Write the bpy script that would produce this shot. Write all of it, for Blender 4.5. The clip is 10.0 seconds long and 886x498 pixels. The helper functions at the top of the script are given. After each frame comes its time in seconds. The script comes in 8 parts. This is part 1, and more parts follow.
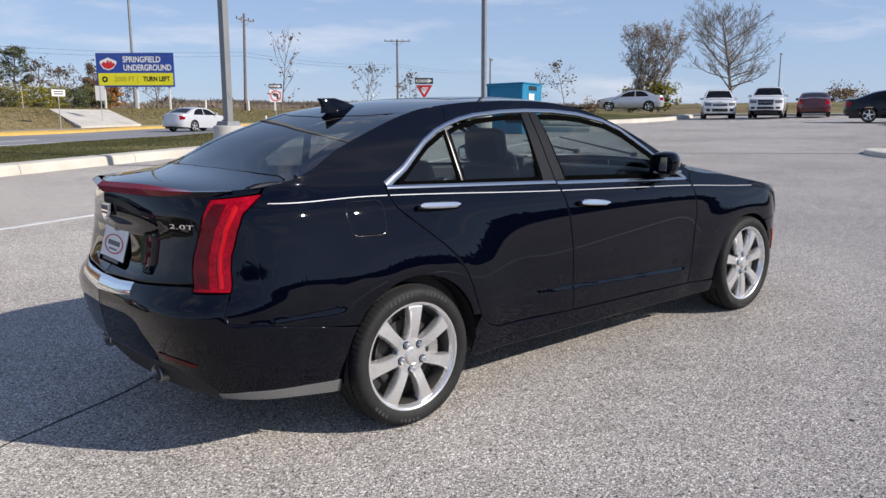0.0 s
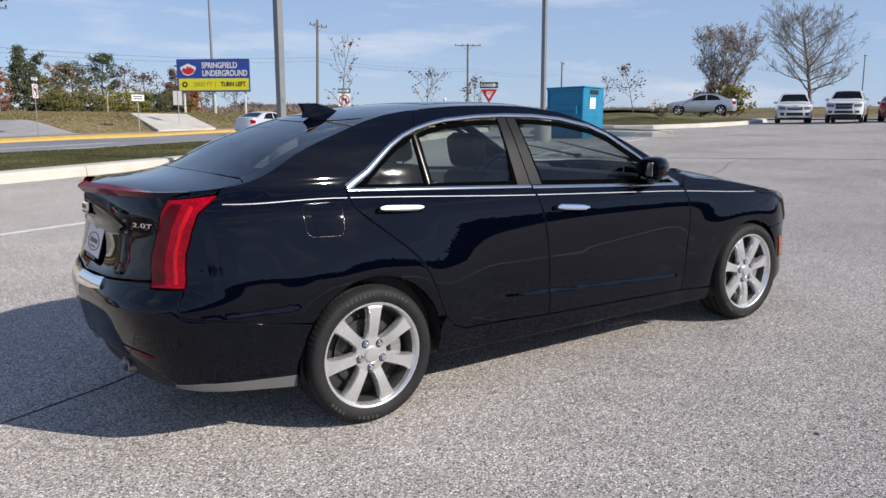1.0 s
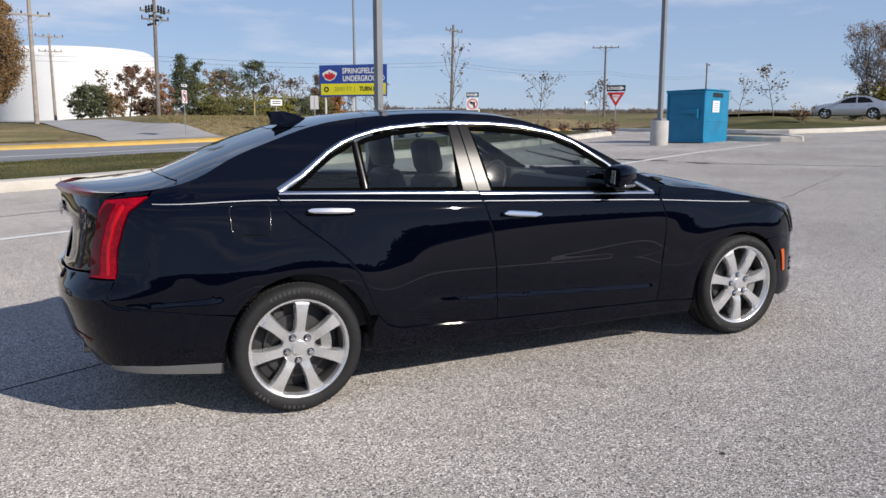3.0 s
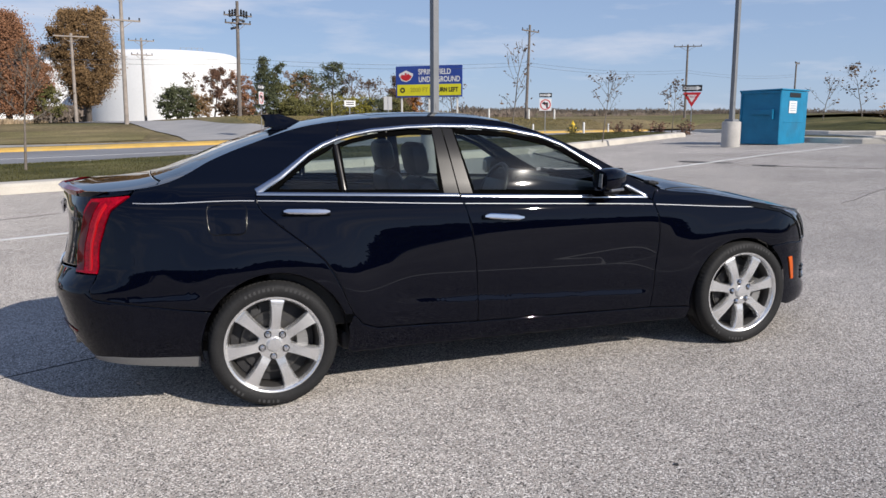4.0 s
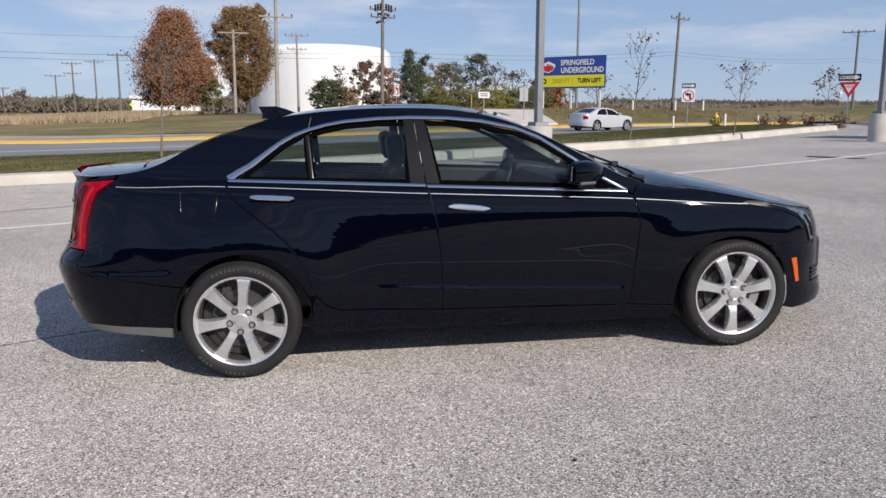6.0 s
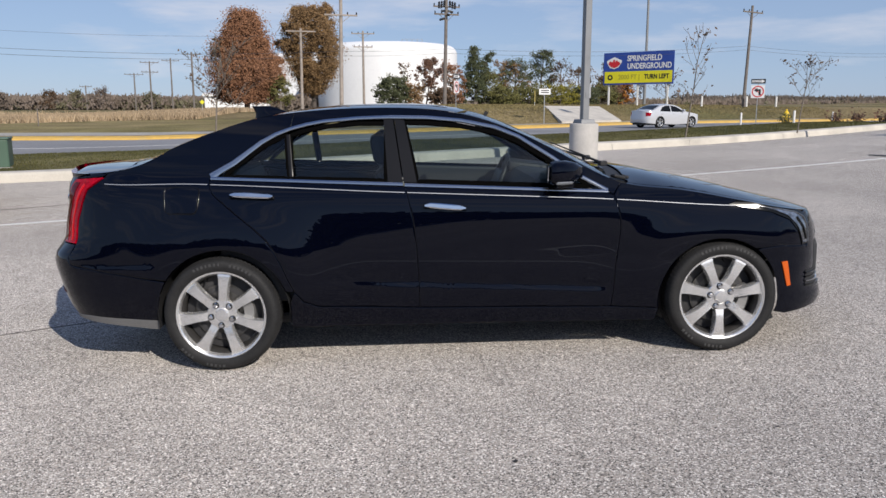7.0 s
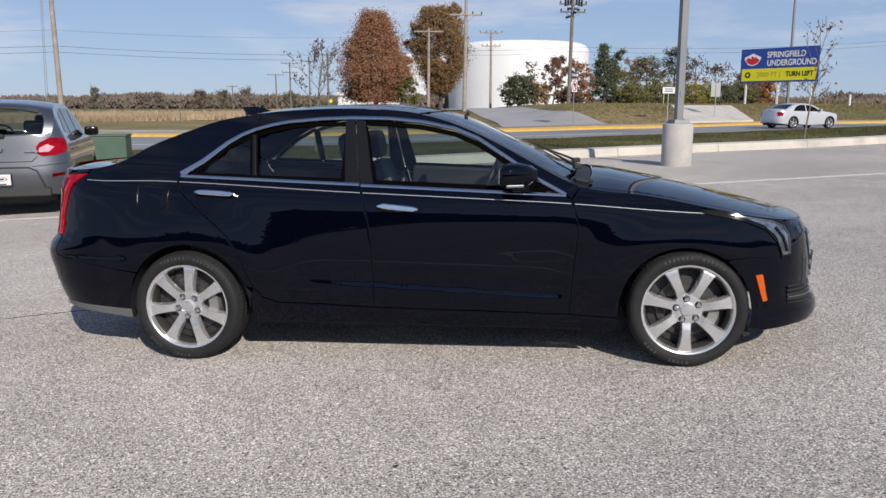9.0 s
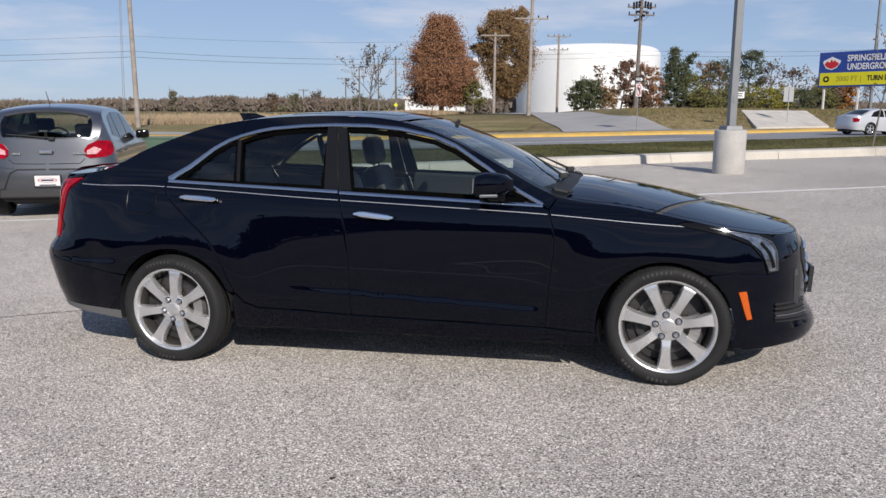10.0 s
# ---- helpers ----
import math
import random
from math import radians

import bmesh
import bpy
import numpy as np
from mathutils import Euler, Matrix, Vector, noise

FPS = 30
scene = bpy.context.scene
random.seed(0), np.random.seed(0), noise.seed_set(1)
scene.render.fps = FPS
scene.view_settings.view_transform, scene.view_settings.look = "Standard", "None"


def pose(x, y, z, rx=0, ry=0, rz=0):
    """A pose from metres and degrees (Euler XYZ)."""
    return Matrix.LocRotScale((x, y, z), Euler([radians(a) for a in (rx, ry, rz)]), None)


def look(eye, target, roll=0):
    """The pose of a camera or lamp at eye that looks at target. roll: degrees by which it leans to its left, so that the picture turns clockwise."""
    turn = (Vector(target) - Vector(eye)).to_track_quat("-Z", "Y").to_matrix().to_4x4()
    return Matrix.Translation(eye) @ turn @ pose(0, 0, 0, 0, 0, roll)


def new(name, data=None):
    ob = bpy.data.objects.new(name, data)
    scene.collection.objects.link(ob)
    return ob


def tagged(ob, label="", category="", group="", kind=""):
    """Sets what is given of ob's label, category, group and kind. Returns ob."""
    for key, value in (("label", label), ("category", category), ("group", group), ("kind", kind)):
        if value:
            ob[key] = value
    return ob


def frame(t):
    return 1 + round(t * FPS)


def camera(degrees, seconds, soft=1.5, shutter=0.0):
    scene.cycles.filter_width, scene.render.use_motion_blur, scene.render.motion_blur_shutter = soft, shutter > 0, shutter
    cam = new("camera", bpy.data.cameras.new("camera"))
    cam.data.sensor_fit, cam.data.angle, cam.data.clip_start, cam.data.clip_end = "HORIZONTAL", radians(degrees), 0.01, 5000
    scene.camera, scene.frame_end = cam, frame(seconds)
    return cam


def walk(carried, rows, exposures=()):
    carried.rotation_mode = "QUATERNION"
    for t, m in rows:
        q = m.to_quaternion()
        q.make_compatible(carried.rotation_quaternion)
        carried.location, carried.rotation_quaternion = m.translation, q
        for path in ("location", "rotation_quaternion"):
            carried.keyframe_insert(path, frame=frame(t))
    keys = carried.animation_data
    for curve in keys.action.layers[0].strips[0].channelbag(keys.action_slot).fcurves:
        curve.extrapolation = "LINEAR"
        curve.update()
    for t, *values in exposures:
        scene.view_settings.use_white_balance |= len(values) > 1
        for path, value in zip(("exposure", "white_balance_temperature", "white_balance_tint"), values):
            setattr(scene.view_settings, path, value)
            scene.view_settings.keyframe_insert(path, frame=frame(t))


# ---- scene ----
# camera and walk: x runs along the parked sedan, y across the lot towards the road
cam = camera(59.7, 10.0, soft=1.5)
METRES = 4.9
ROWS = [
    (0.0, 0.0, 0.0, 0.0, -0.03, -9.86, 0.19),
    (0.5, 0.0489, -0.0028, 0.0023, 2.65, -9.69, 0.16),
    (1.0, 0.1006, -0.0086, 0.0003, 5.27, -9.55, 0.16),
    (1.5, 0.149, -0.0074, 0.0011, 7.79, -9.46, 0.14),
    (2.0, 0.2001, -0.0097, 0.0012, 10.26, -9.4, 0.15),
    (2.5, 0.2523, -0.0073, 0.0023, 12.79, -9.35, 0.13),
    (4.0, 0.4034, 0.0272, 0.0066, 21.27, -9.24, 0.08),
    (4.5, 0.4541, 0.0402, 0.0058, 24.13, -9.34, 0.03),
    (5.0, 0.4976, 0.0569, 0.0071, 26.86, -9.51, -0.02),
    (5.5, 0.5415, 0.0754, 0.0067, 29.51, -9.68, -0.04),
    (7.0, 0.6718, 0.1476, 0.0101, 36.98, -10.09, 0.04),
    (7.5, 0.708, 0.1788, 0.0123, 39.39, -10.15, 0.08),
    (8.0, 0.7467, 0.2112, 0.0108, 41.77, -10.21, 0.08),
    (8.5, 0.7819, 0.2449, 0.0123, 44.17, -10.21, 0.02),
    (9.0, 0.8139, 0.281, 0.0125, 46.63, -10.17, -0.05),
    (9.5, 0.8459, 0.3228, 0.0146, 49.09, -10.05, -0.17),
    (10.0, 0.871, 0.3637, 0.0171, 51.67, -9.91, -0.28),
]
walk(cam, [(t, pose(-1.993, -3.429, 1.36, 0, 0, -39.8) @ pose(METRES * x, METRES * y, METRES * z, 90 + pitch, roll, yaw)) for t, x, y, z, yaw, pitch, roll in ROWS], [(0.0, 0.10), (2.5, 0.0), (5.0, -0.08), (7.5, -0.15), (10.0, -0.16)])

# ---- light ----
SUN = Vector((0.84, -1.55, 1.05)).normalized()
world = bpy.data.worlds.new("sky")
scene.world = world
world.use_nodes = True
wt = world.node_tree
wt.nodes.clear()
w_out = wt.nodes.new("ShaderNodeOutputWorld")
w_bg = wt.nodes.new("ShaderNodeBackground")
w_sky = wt.nodes.new("ShaderNodeTexSky")
w_sky.sky_type, w_sky.sun_disc = "NISHITA", False
w_sky.sun_elevation = math.asin(SUN.z)
w_sky.sun_rotation = math.atan2(SUN.x, SUN.y)
w_sky.air_density, w_sky.dust_density, w_sky.ozone_density, w_sky.altitude = 0.9, 0.4, 3.0, 400
w_bg.inputs["Strength"].default_value = 0.11
# thin high cloud, streaked along the horizon
w_co = wt.nodes.new("ShaderNodeTexCoord")
w_map = wt.nodes.new("ShaderNodeMapping")
w_map.inputs["Scale"].default_value = (1.6, 1.6, 9.0)
w_map.inputs["Rotation"].default_value = (0.12, 0.05, 0.5)
w_noise = wt.nodes.new("ShaderNodeTexNoise")
w_noise.inputs["Scale"].default_value, w_noise.inputs["Detail"].default_value, w_noise.inputs["Roughness"].default_value = 1.7, 8, 0.6
w_ramp = wt.nodes.new("ShaderNodeValToRGB")
w_ramp.color_ramp.elements[0].position, w_ramp.color_ramp.elements[0].color = 0.50, (0, 0, 0, 1)
w_ramp.color_ramp.elements[1].position, w_ramp.color_ramp.elements[1].color = 0.74, (0.75, 0.75, 0.75, 1)
w_mix = wt.nodes.new("ShaderNodeMix")
w_mix.data_type = "RGBA"
w_mix.inputs[7].default_value = (7.6, 7.7, 8.0, 1)
wt.links.new(w_co.outputs["Generated"], w_map.inputs["Vector"])
wt.links.new(w_map.outputs[0], w_noise.inputs["Vector"])
wt.links.new(w_noise.outputs["Fac"], w_ramp.inputs[0])
wt.links.new(w_ramp.outputs[0], w_mix.inputs[0])
# the clear air of the day: pale blue at the horizon, deeper overhead
w_split = wt.nodes.new("ShaderNodeSeparateXYZ")
w_air = wt.nodes.new("ShaderNodeValToRGB")
for spot, colour in ((0.0, (0.40, 0.545, 0.765)), (0.10, (0.35, 0.50, 0.755)), (0.35, (0.225, 0.37, 0.70)), (0.55, (0.165, 0.29, 0.62)), (1.0, (0.085, 0.165, 0.40))):
    if spot in (0.0, 1.0):
        stop = w_air.color_ramp.elements[int(spot)]
    else:
        stop = w_air.color_ramp.elements.new(spot)
    stop.position, stop.color = spot, (*colour, 1)
w_gain = wt.nodes.new("ShaderNodeMix")
w_gain.data_type, w_gain.blend_type = "RGBA", "MULTIPLY"
w_gain.inputs[0].default_value = 1.0
w_gain.inputs[7].default_value = (9.0, 9.0, 9.0, 1)
w_both = wt.nodes.new("ShaderNodeMix")
w_both.data_type = "RGBA"
w_both.inputs[0].default_value = 0.7
wt.links.new(w_co.outputs["Generated"], w_split.inputs[0])
wt.links.new(w_split.outputs[2], w_air.inputs[0])
wt.links.new(w_air.outputs[0], w_gain.inputs[6])
wt.links.new(w_sky.outputs[0], w_both.inputs[6])
wt.links.new(w_gain.outputs[2], w_both.inputs[7])
wt.links.new(w_both.outputs[2], w_mix.inputs[6])
w_tint = wt.nodes.new("ShaderNodeMix")
w_tint.data_type, w_tint.blend_type = "RGBA", "MULTIPLY"
w_tint.inputs[0].default_value = 1.0
w_tint.inputs[7].default_value = (1.0, 0.98, 1.02, 1)
wt.links.new(w_mix.outputs[2], w_tint.inputs[6])
wt.links.new(w_tint.outputs[2], w_bg.inputs["Color"])
wt.links.new(w_bg.outputs[0], w_out.inputs["Surface"])
sun_data = bpy.data.lights.new("sun", "SUN")
sun_data.energy, sun_data.angle, sun_data.color = 5.0, radians(0.53), (1.0, 0.925, 0.84)
sun = new("sun", sun_data)
sun.matrix_world = look(SUN * 60, (0, 0, 0))
scene.view_settings.exposure = 0.0


# ---- materials ----
def mat(name, colour=(0.5, 0.5, 0.5), rough=0.5, metal=0.0, spec=0.5, coat=0.0, var=0.0, scale=8.0, fine=0.0, fine_scale=60.0, bump=0.0, bump_scale=60.0, second=None, second_scale=2.0, second_edge=(0.45, 0.6), island=0.0):
    """A surface with broad variation (var), grain (fine), relief (bump) and stains of a second colour."""
    m = bpy.data.materials.new(name)
    m.use_nodes = True
    nt = m.node_tree
    b = nt.nodes["Principled BSDF"]
    b.inputs["Roughness"].default_value, b.inputs["Metallic"].default_value = rough, metal
    b.inputs["Specular IOR Level"].default_value = spec
    b.inputs["Coat Weight"].default_value, b.inputs["Coat Roughness"].default_value = coat, 0.015
    b.inputs["Base Color"].default_value = (*colour, 1)
    link = nt.links.new
    if not (var or fine or bump or second or island):
        return m
    co = nt.nodes.new("ShaderNodeTexCoord").outputs["Object"]

    def tex(sc, detail=4.0):
        n = nt.nodes.new("ShaderNodeTexNoise")
        n.inputs["Scale"].default_value, n.inputs["Detail"].default_value = sc, detail
        link(co, n.inputs["Vector"])
        return n.outputs["Fac"]

    def blend(kind, fac, a, c):
        n = nt.nodes.new("ShaderNodeMix")
        n.data_type, n.blend_type = "RGBA", kind
        for sock, v in ((n.inputs[0], fac), (n.inputs[6], a), (n.inputs[7], c)):
            if isinstance(v, (int, float)):
                sock.default_value = v
            elif isinstance(v, tuple):
                sock.default_value = (*v, 1)
            else:
                link(v, sock)
        return n.outputs[2]

    def spread(fac, lo, hi, a, c):
        n = nt.nodes.new("ShaderNodeMapRange")
        link(fac, n.inputs[0])
        for k, v in enumerate((lo, hi, a, c)):
            n.inputs[k + 1].default_value = v
        return n.outputs[0]

    out = colour
    if second:
        out = blend("MIX", spread(tex(second_scale, 6), second_edge[0], second_edge[1], 0, 1), out, second)
    if var:
        v = spread(tex(scale, 3), 0.3, 0.7, 1 - var, 1 + var)
        out = blend("MULTIPLY", 1.0, out, v)
    if fine:
        v = spread(tex(fine_scale, 2), 0.32, 0.68, 1 - fine, 1 + fine)
        out = blend("MULTIPLY", 1.0, out, v)
    if island:
        g = nt.nodes.new("ShaderNodeNewGeometry")
        v = spread(g.outputs["Random Per Island"], 0, 1, 1 - island, 1 + island)
        out = blend("MULTIPLY", 1.0, out, v)
    if not isinstance(out, tuple):
        link(out, b.inputs["Base Color"])
    if bump:
        n = nt.nodes.new("ShaderNodeBump")
        n.inputs["Strength"].default_value, n.inputs["Distance"].default_value = bump, 0.01
        link(tex(bump_scale, 3), n.inputs["Height"])
        link(n.outputs[0], b.inputs["Normal"])
    return m


def pane(name, tint, gloss_rough=0.0, ior=1.75):
    """Tinted glass: what lies behind shows darker, with a mirror gloss by angle."""
    m = bpy.data.materials.new(name)
    m.use_nodes = True
    nt = m.node_tree
    nt.nodes.clear()
    o, mix = nt.nodes.new("ShaderNodeOutputMaterial"), nt.nodes.new("ShaderNodeMixShader")
    t, g, f = nt.nodes.new("ShaderNodeBsdfTransparent"), nt.nodes.new("ShaderNodeBsdfGlossy"), nt.nodes.new("ShaderNodeLayerWeight")
    power, gain = nt.nodes.new("ShaderNodeMath"), nt.nodes.new("ShaderNodeMath")
    power.operation, gain.operation = "POWER", "MULTIPLY_ADD"
    head_on = ((ior - 1) / (ior + 1)) ** 2
    power.inputs[1].default_value, gain.inputs[1].default_value, gain.inputs[2].default_value = 5.0, 1 - head_on, head_on
    t.inputs["Color"].default_value = (*tint, 1)
    g.inputs["Roughness"].default_value = gloss_rough
    f.inputs["Blend"].default_value = 0.5
    for a, c in ((f.outputs["Facing"], power.inputs[0]), (power.outputs[0], gain.inputs[0]), (gain.outputs[0], mix.inputs[0]), (t.outputs[0], mix.inputs[1]), (g.outputs[0], mix.inputs[2]), (mix.outputs[0], o.inputs["Surface"])):
        nt.links.new(a, c)
    return m


def speckled(name, base, dark, light, tint):
    """Exposed-aggregate paving: stone chips of three tones in a paste, worn and stained at a larger scale."""
    m = bpy.data.materials.new(name)
    m.use_nodes = True
    nt = m.node_tree
    b = nt.nodes["Principled BSDF"]
    b.inputs["Roughness"].default_value = 0.85
    b.inputs["Diffuse Roughness"].default_value = 0.35
    b.inputs["Specular IOR Level"].default_value = 0.3
    link = nt.links.new
    co = nt.nodes.new("ShaderNodeTexCoord").outputs["Object"]

    def tex(sc, detail, rough=0.5):
        n = nt.nodes.new("ShaderNodeTexNoise")
        n.inputs["Scale"].default_value, n.inputs["Detail"].default_value, n.inputs["Roughness"].default_value = sc, detail, rough
        link(co, n.inputs["Vector"])
        return n.outputs["Fac"]

    vor = nt.nodes.new("ShaderNodeTexVoronoi")
    vor.inputs["Scale"].default_value = 180
    link(co, vor.inputs["Vector"])
    sep = nt.nodes.new("ShaderNodeSeparateColor")
    link(vor.outputs["Color"], sep.inputs[0])
    ramp = nt.nodes.new("ShaderNodeValToRGB")
    els = ramp.color_ramp.elements
    els[0].position, els[0].color = 0.0, (*dark, 1)
    els[1].position, els[1].color = 1.0, (*light, 1)
    for p, c in ((0.16, dark), (0.24, base), (0.62, base), (0.8, tint), (0.9, light)):
        e = els.new(p)
        e.color = (*c, 1)
    link(sep.outputs[0], ramp.inputs[0])

    def mul(a, fac, lo, hi, c0, c1):
        r = nt.nodes.new("ShaderNodeMapRange")
        link(fac, r.inputs[0])
        for k, v in enumerate((lo, hi, c0, c1)):
            r.inputs[k + 1].default_value = v
        n = nt.nodes.new("ShaderNodeMix")
        n.data_type, n.blend_type = "RGBA", "MULTIPLY"
        n.inputs[0].default_value = 1
        link(a, n.inputs[6])
        link(r.outputs[0], n.inputs[7])
        return n.outputs[2]

    out = mul(ramp.outputs[0], tex(0.35, 6, 0.6), 0.35, 0.65, 0.86, 1.12)
    out = mul(out, tex(42, 3, 0.6), 0.32, 0.68, 0.91, 1.09)
    out = mul(out, tex(2.6, 5, 0.6), 0.3, 0.7, 0.93, 1.06)
    out = mul(out, tex(0.9, 8, 0.7), 0.62, 0.75, 1.0, 0.82)
    link(out, b.inputs["Base Color"])
    n = nt.nodes.new("ShaderNodeBump")
    n.inputs["Strength"].default_value, n.inputs["Distance"].default_value = 0.9, 0.003
    link(vor.outputs["Distance"], n.inputs["Height"])
    n.invert = True
    link(n.outputs[0], b.inputs["Normal"])
    return m


M_LOT = speckled("aggregate_paving", (0.368, 0.342, 0.313), (0.075, 0.070, 0.065), (0.84, 0.80, 0.75), (0.44, 0.38, 0.33))
M_ROAD = mat("road_surface", (0.25, 0.25, 0.255), 0.9, var=0.12, scale=0.3, fine=0.2, fine_scale=40, bump=0.3, second=(0.20, 0.20, 0.20), second_scale=0.15)
M_KERB = mat("kerb_concrete", (0.56, 0.52, 0.45), 0.85, var=0.12, scale=1.2, fine=0.1, fine_scale=60, bump=0.2, second=(0.42, 0.39, 0.34), second_scale=0.7, second_edge=(0.55, 0.7))
M_CONCRETE = mat("concrete", (0.46, 0.44, 0.41), 0.85, var=0.1, scale=3, fine=0.12, fine_scale=70, bump=0.3, second=(0.36, 0.345, 0.32), second_scale=1.6, second_edge=(0.55, 0.7))
M_YELLOW = mat("yellow_kerb_paint", (0.60, 0.38, 0.09), 0.7, var=0.12, scale=2, fine=0.1, second=(0.52, 0.36, 0.12), second_scale=1.0, second_edge=(0.55, 0.65))
M_PAINT = mat("white_road_paint", (0.66, 0.66, 0.64), 0.7, var=0.1, scale=6, fine=0.15, fine_scale=80)
M_GRASS = mat("lawn", (0.075, 0.075, 0.028), 0.95, spec=0.1, var=0.3, scale=0.6, fine=0.4, fine_scale=18, bump=0.8, bump_scale=30, second=(0.16, 0.14, 0.06), second_scale=0.25)
M_FIELD = mat("autumn_field", (0.21, 0.165, 0.085), 0.95, spec=0.1, var=0.25, scale=0.12, fine=0.35, fine_scale=3, bump=0.6, bump_scale=5, second=(0.135, 0.125, 0.055), second_scale=0.05)
M_DRY = mat("dry_grass", (0.38, 0.29, 0.19), 0.95, spec=0.1, var=0.25, scale=0.12, island=0.22)
M_BLADE = mat("grass_blades", (0.075, 0.074, 0.029), 0.9, spec=0.1, island=0.45)


# ---- mesh helpers ----
def mesh_object(name, verts, faces, material, parent=None, smooth=False):
    me = bpy.data.meshes.new(name)
    me.from_pydata([tuple(v) for v in verts], [], faces)
    me.materials.append(material)
    if smooth:
        me.shade_smooth()
    ob = new(name, me)
    if parent:
        ob.parent = parent
    return ob


def part(name, bm, material, parent=None, label="", smooth=False):
    """Link a bmesh as one mesh object under a thing or a part."""
    me = bpy.data.meshes.new(name)
    bm.to_mesh(me)
    bm.free()
    me.materials.append(material)
    if smooth:
        me.shade_smooth()
        me.set_sharp_from_angle(angle=radians(38))
    ob = new(name, me)
    if parent:
        ob.parent = parent
    if label:
        ob["label"] = label
    return ob


def thing(name, m, label, category, group="", kind=""):
    ob = new(name)
    ob.empty_display_size = 0.1
    ob.matrix_world = m
    return tagged(ob, label, category, group, kind)


def box(bm, size, at=(0, 0, 0), turn=(0, 0, 0), bevel=0.0, taper=(1, 1)):
    r = bmesh.ops.create_cube(bm, size=1)
    vs = r["verts"]
    for v in vs:
        k = taper if v.co.z > 0 else (1, 1)
        v.co = Vector((v.co.x * size[0] * k[0], v.co.y * size[1] * k[1], v.co.z * size[2]))
    if bevel:
        es = list({e for v in vs for e in v.link_edges})
        vs = bmesh.ops.bevel(bm, geom=es, offset=bevel, segments=2, affect="EDGES", profile=0.5)["verts"]
        vs = list({v for v in vs} | {v for v in vs for e in v.link_edges for v in e.verts})
    bmesh.ops.transform(bm, matrix=pose(*at, *turn), verts=vs)
    return vs


def rod(bm, a, b, ra, rb=None, n=10, cap=True):
    """A tapered round bar from a to b."""
    a, b = Vector(a), Vector(b)
    rb = ra if rb is None else rb
    q = (b - a).to_track_quat("Z", "Y").to_matrix()
    rings = []
    for p, r in ((a, ra), (b, rb)):
        rings.append([bm.verts.new(p + q @ Vector((r * math.cos(2 * math.pi * k / n), r * math.sin(2 * math.pi * k / n), 0))) for k in range(n)])
    for k in range(n):
        bm.faces.new((rings[0][k], rings[0][(k + 1) % n], rings[1][(k + 1) % n], rings[1][k]))
    if cap:
        bm.faces.new(rings[0][::-1])
        bm.faces.new(rings[1])


def lathe(bm, outline, n=32, m=None, close=False):
    """Turn an outline of (radius, z) about z."""
    rings = []
    for r, z in outline:
        rings.append([bm.verts.new((r * math.cos(2 * math.pi * k / n), r * math.sin(2 * math.pi * k / n), z)) for k in range(n)])
    if close:
        rings.append(rings[0])
    for a, b in zip(rings, rings[1:]):
        for k in range(n):
            bm.faces.new((a[k], a[(k + 1) % n], b[(k + 1) % n], b[k]))
    if m is not None:
        vs = {v for ring in rings for v in ring}
        bmesh.ops.transform(bm, matrix=m, verts=list(vs))
    return rings


def spline(xs, ys):
    """Natural cubic through the points; straight on beyond the ends."""
    xs, ys = np.array(xs, float), np.array(ys, float)
    n, h = len(xs), np.diff(xs)
    a, r = np.eye(n), np.zeros(n)
    for i in range(1, n - 1):
        a[i, i - 1:i + 2] = h[i - 1], 2 * (h[i - 1] + h[i]), h[i]
        r[i] = 6 * ((ys[i + 1] - ys[i]) / h[i] - (ys[i] - ys[i - 1]) / h[i - 1])
    m = np.linalg.solve(a, r)

    def f(x):
        if x < xs[0]:
            return float(ys[0] + (x - xs[0]) * ((ys[1] - ys[0]) / h[0] - h[0] * (2 * m[0] + m[1]) / 6))
        if x > xs[-1]:
            return float(ys[-1] + (x - xs[-1]) * ((ys[-1] - ys[-2]) / h[-1] + h[-1] * (m[-2] + 2 * m[-1]) / 6))
        i = int(min(max(np.searchsorted(xs, x) - 1, 0), n - 2))
        d = x - xs[i]
        b = (ys[i + 1] - ys[i]) / h[i] - h[i] * (2 * m[i] + m[i + 1]) / 6
        return float(ys[i] + b * d + m[i] / 2 * d * d + (m[i + 1] - m[i]) / (6 * h[i]) * d ** 3)

    return f


def ease(a, b, x):
    k = min(max((x - a) / (b - a), 0.0), 1.0)
    return k * k * (3 - 2 * k)


# ---- the lie of the land ----
def kerb_y(x):
    return KERB(x)


KERB = spline((-120, -40, -18, -6.8, -1.3, 4.2, 9.7, 18.2, 24.0, 60), (-2, 6.6, 9.2, 10.9, 12.1, 14.8, 17.6, 24.2, 29.2, 60))
STRIP = spline((-120, -40, -10.8, -5.4, -1.4, 3.1, 8.8, 16, 24.5, 60), (8, 17.2, 19.4, 20.2, 21.5, 23.3, 26.2, 33, 41.5, 76))
YELLOW = spline((-160, -60, -20, -9.6, -1.6, 6.8, 12, 17, 23, 30, 45, 60), (32, 37.5, 38.7, 39.0, 39.4, 41.8, 46.5, 53.0, 57.5, 61, 67.5, 76))


def lot_z(x, y):
    """The lot's gentle fall, and the road's beyond it."""
    d = (y - (14 + 0.6 * x)) * 0.85
    w = 1 - 0.8 * min(max(d / 15, 0), 1)
    return 0.0245 * min(max(x, -14), 6) + 0.02 * min(max(x - 6, 0), 54) * w + 0.018 * min(max(y - 1, 0), 12)


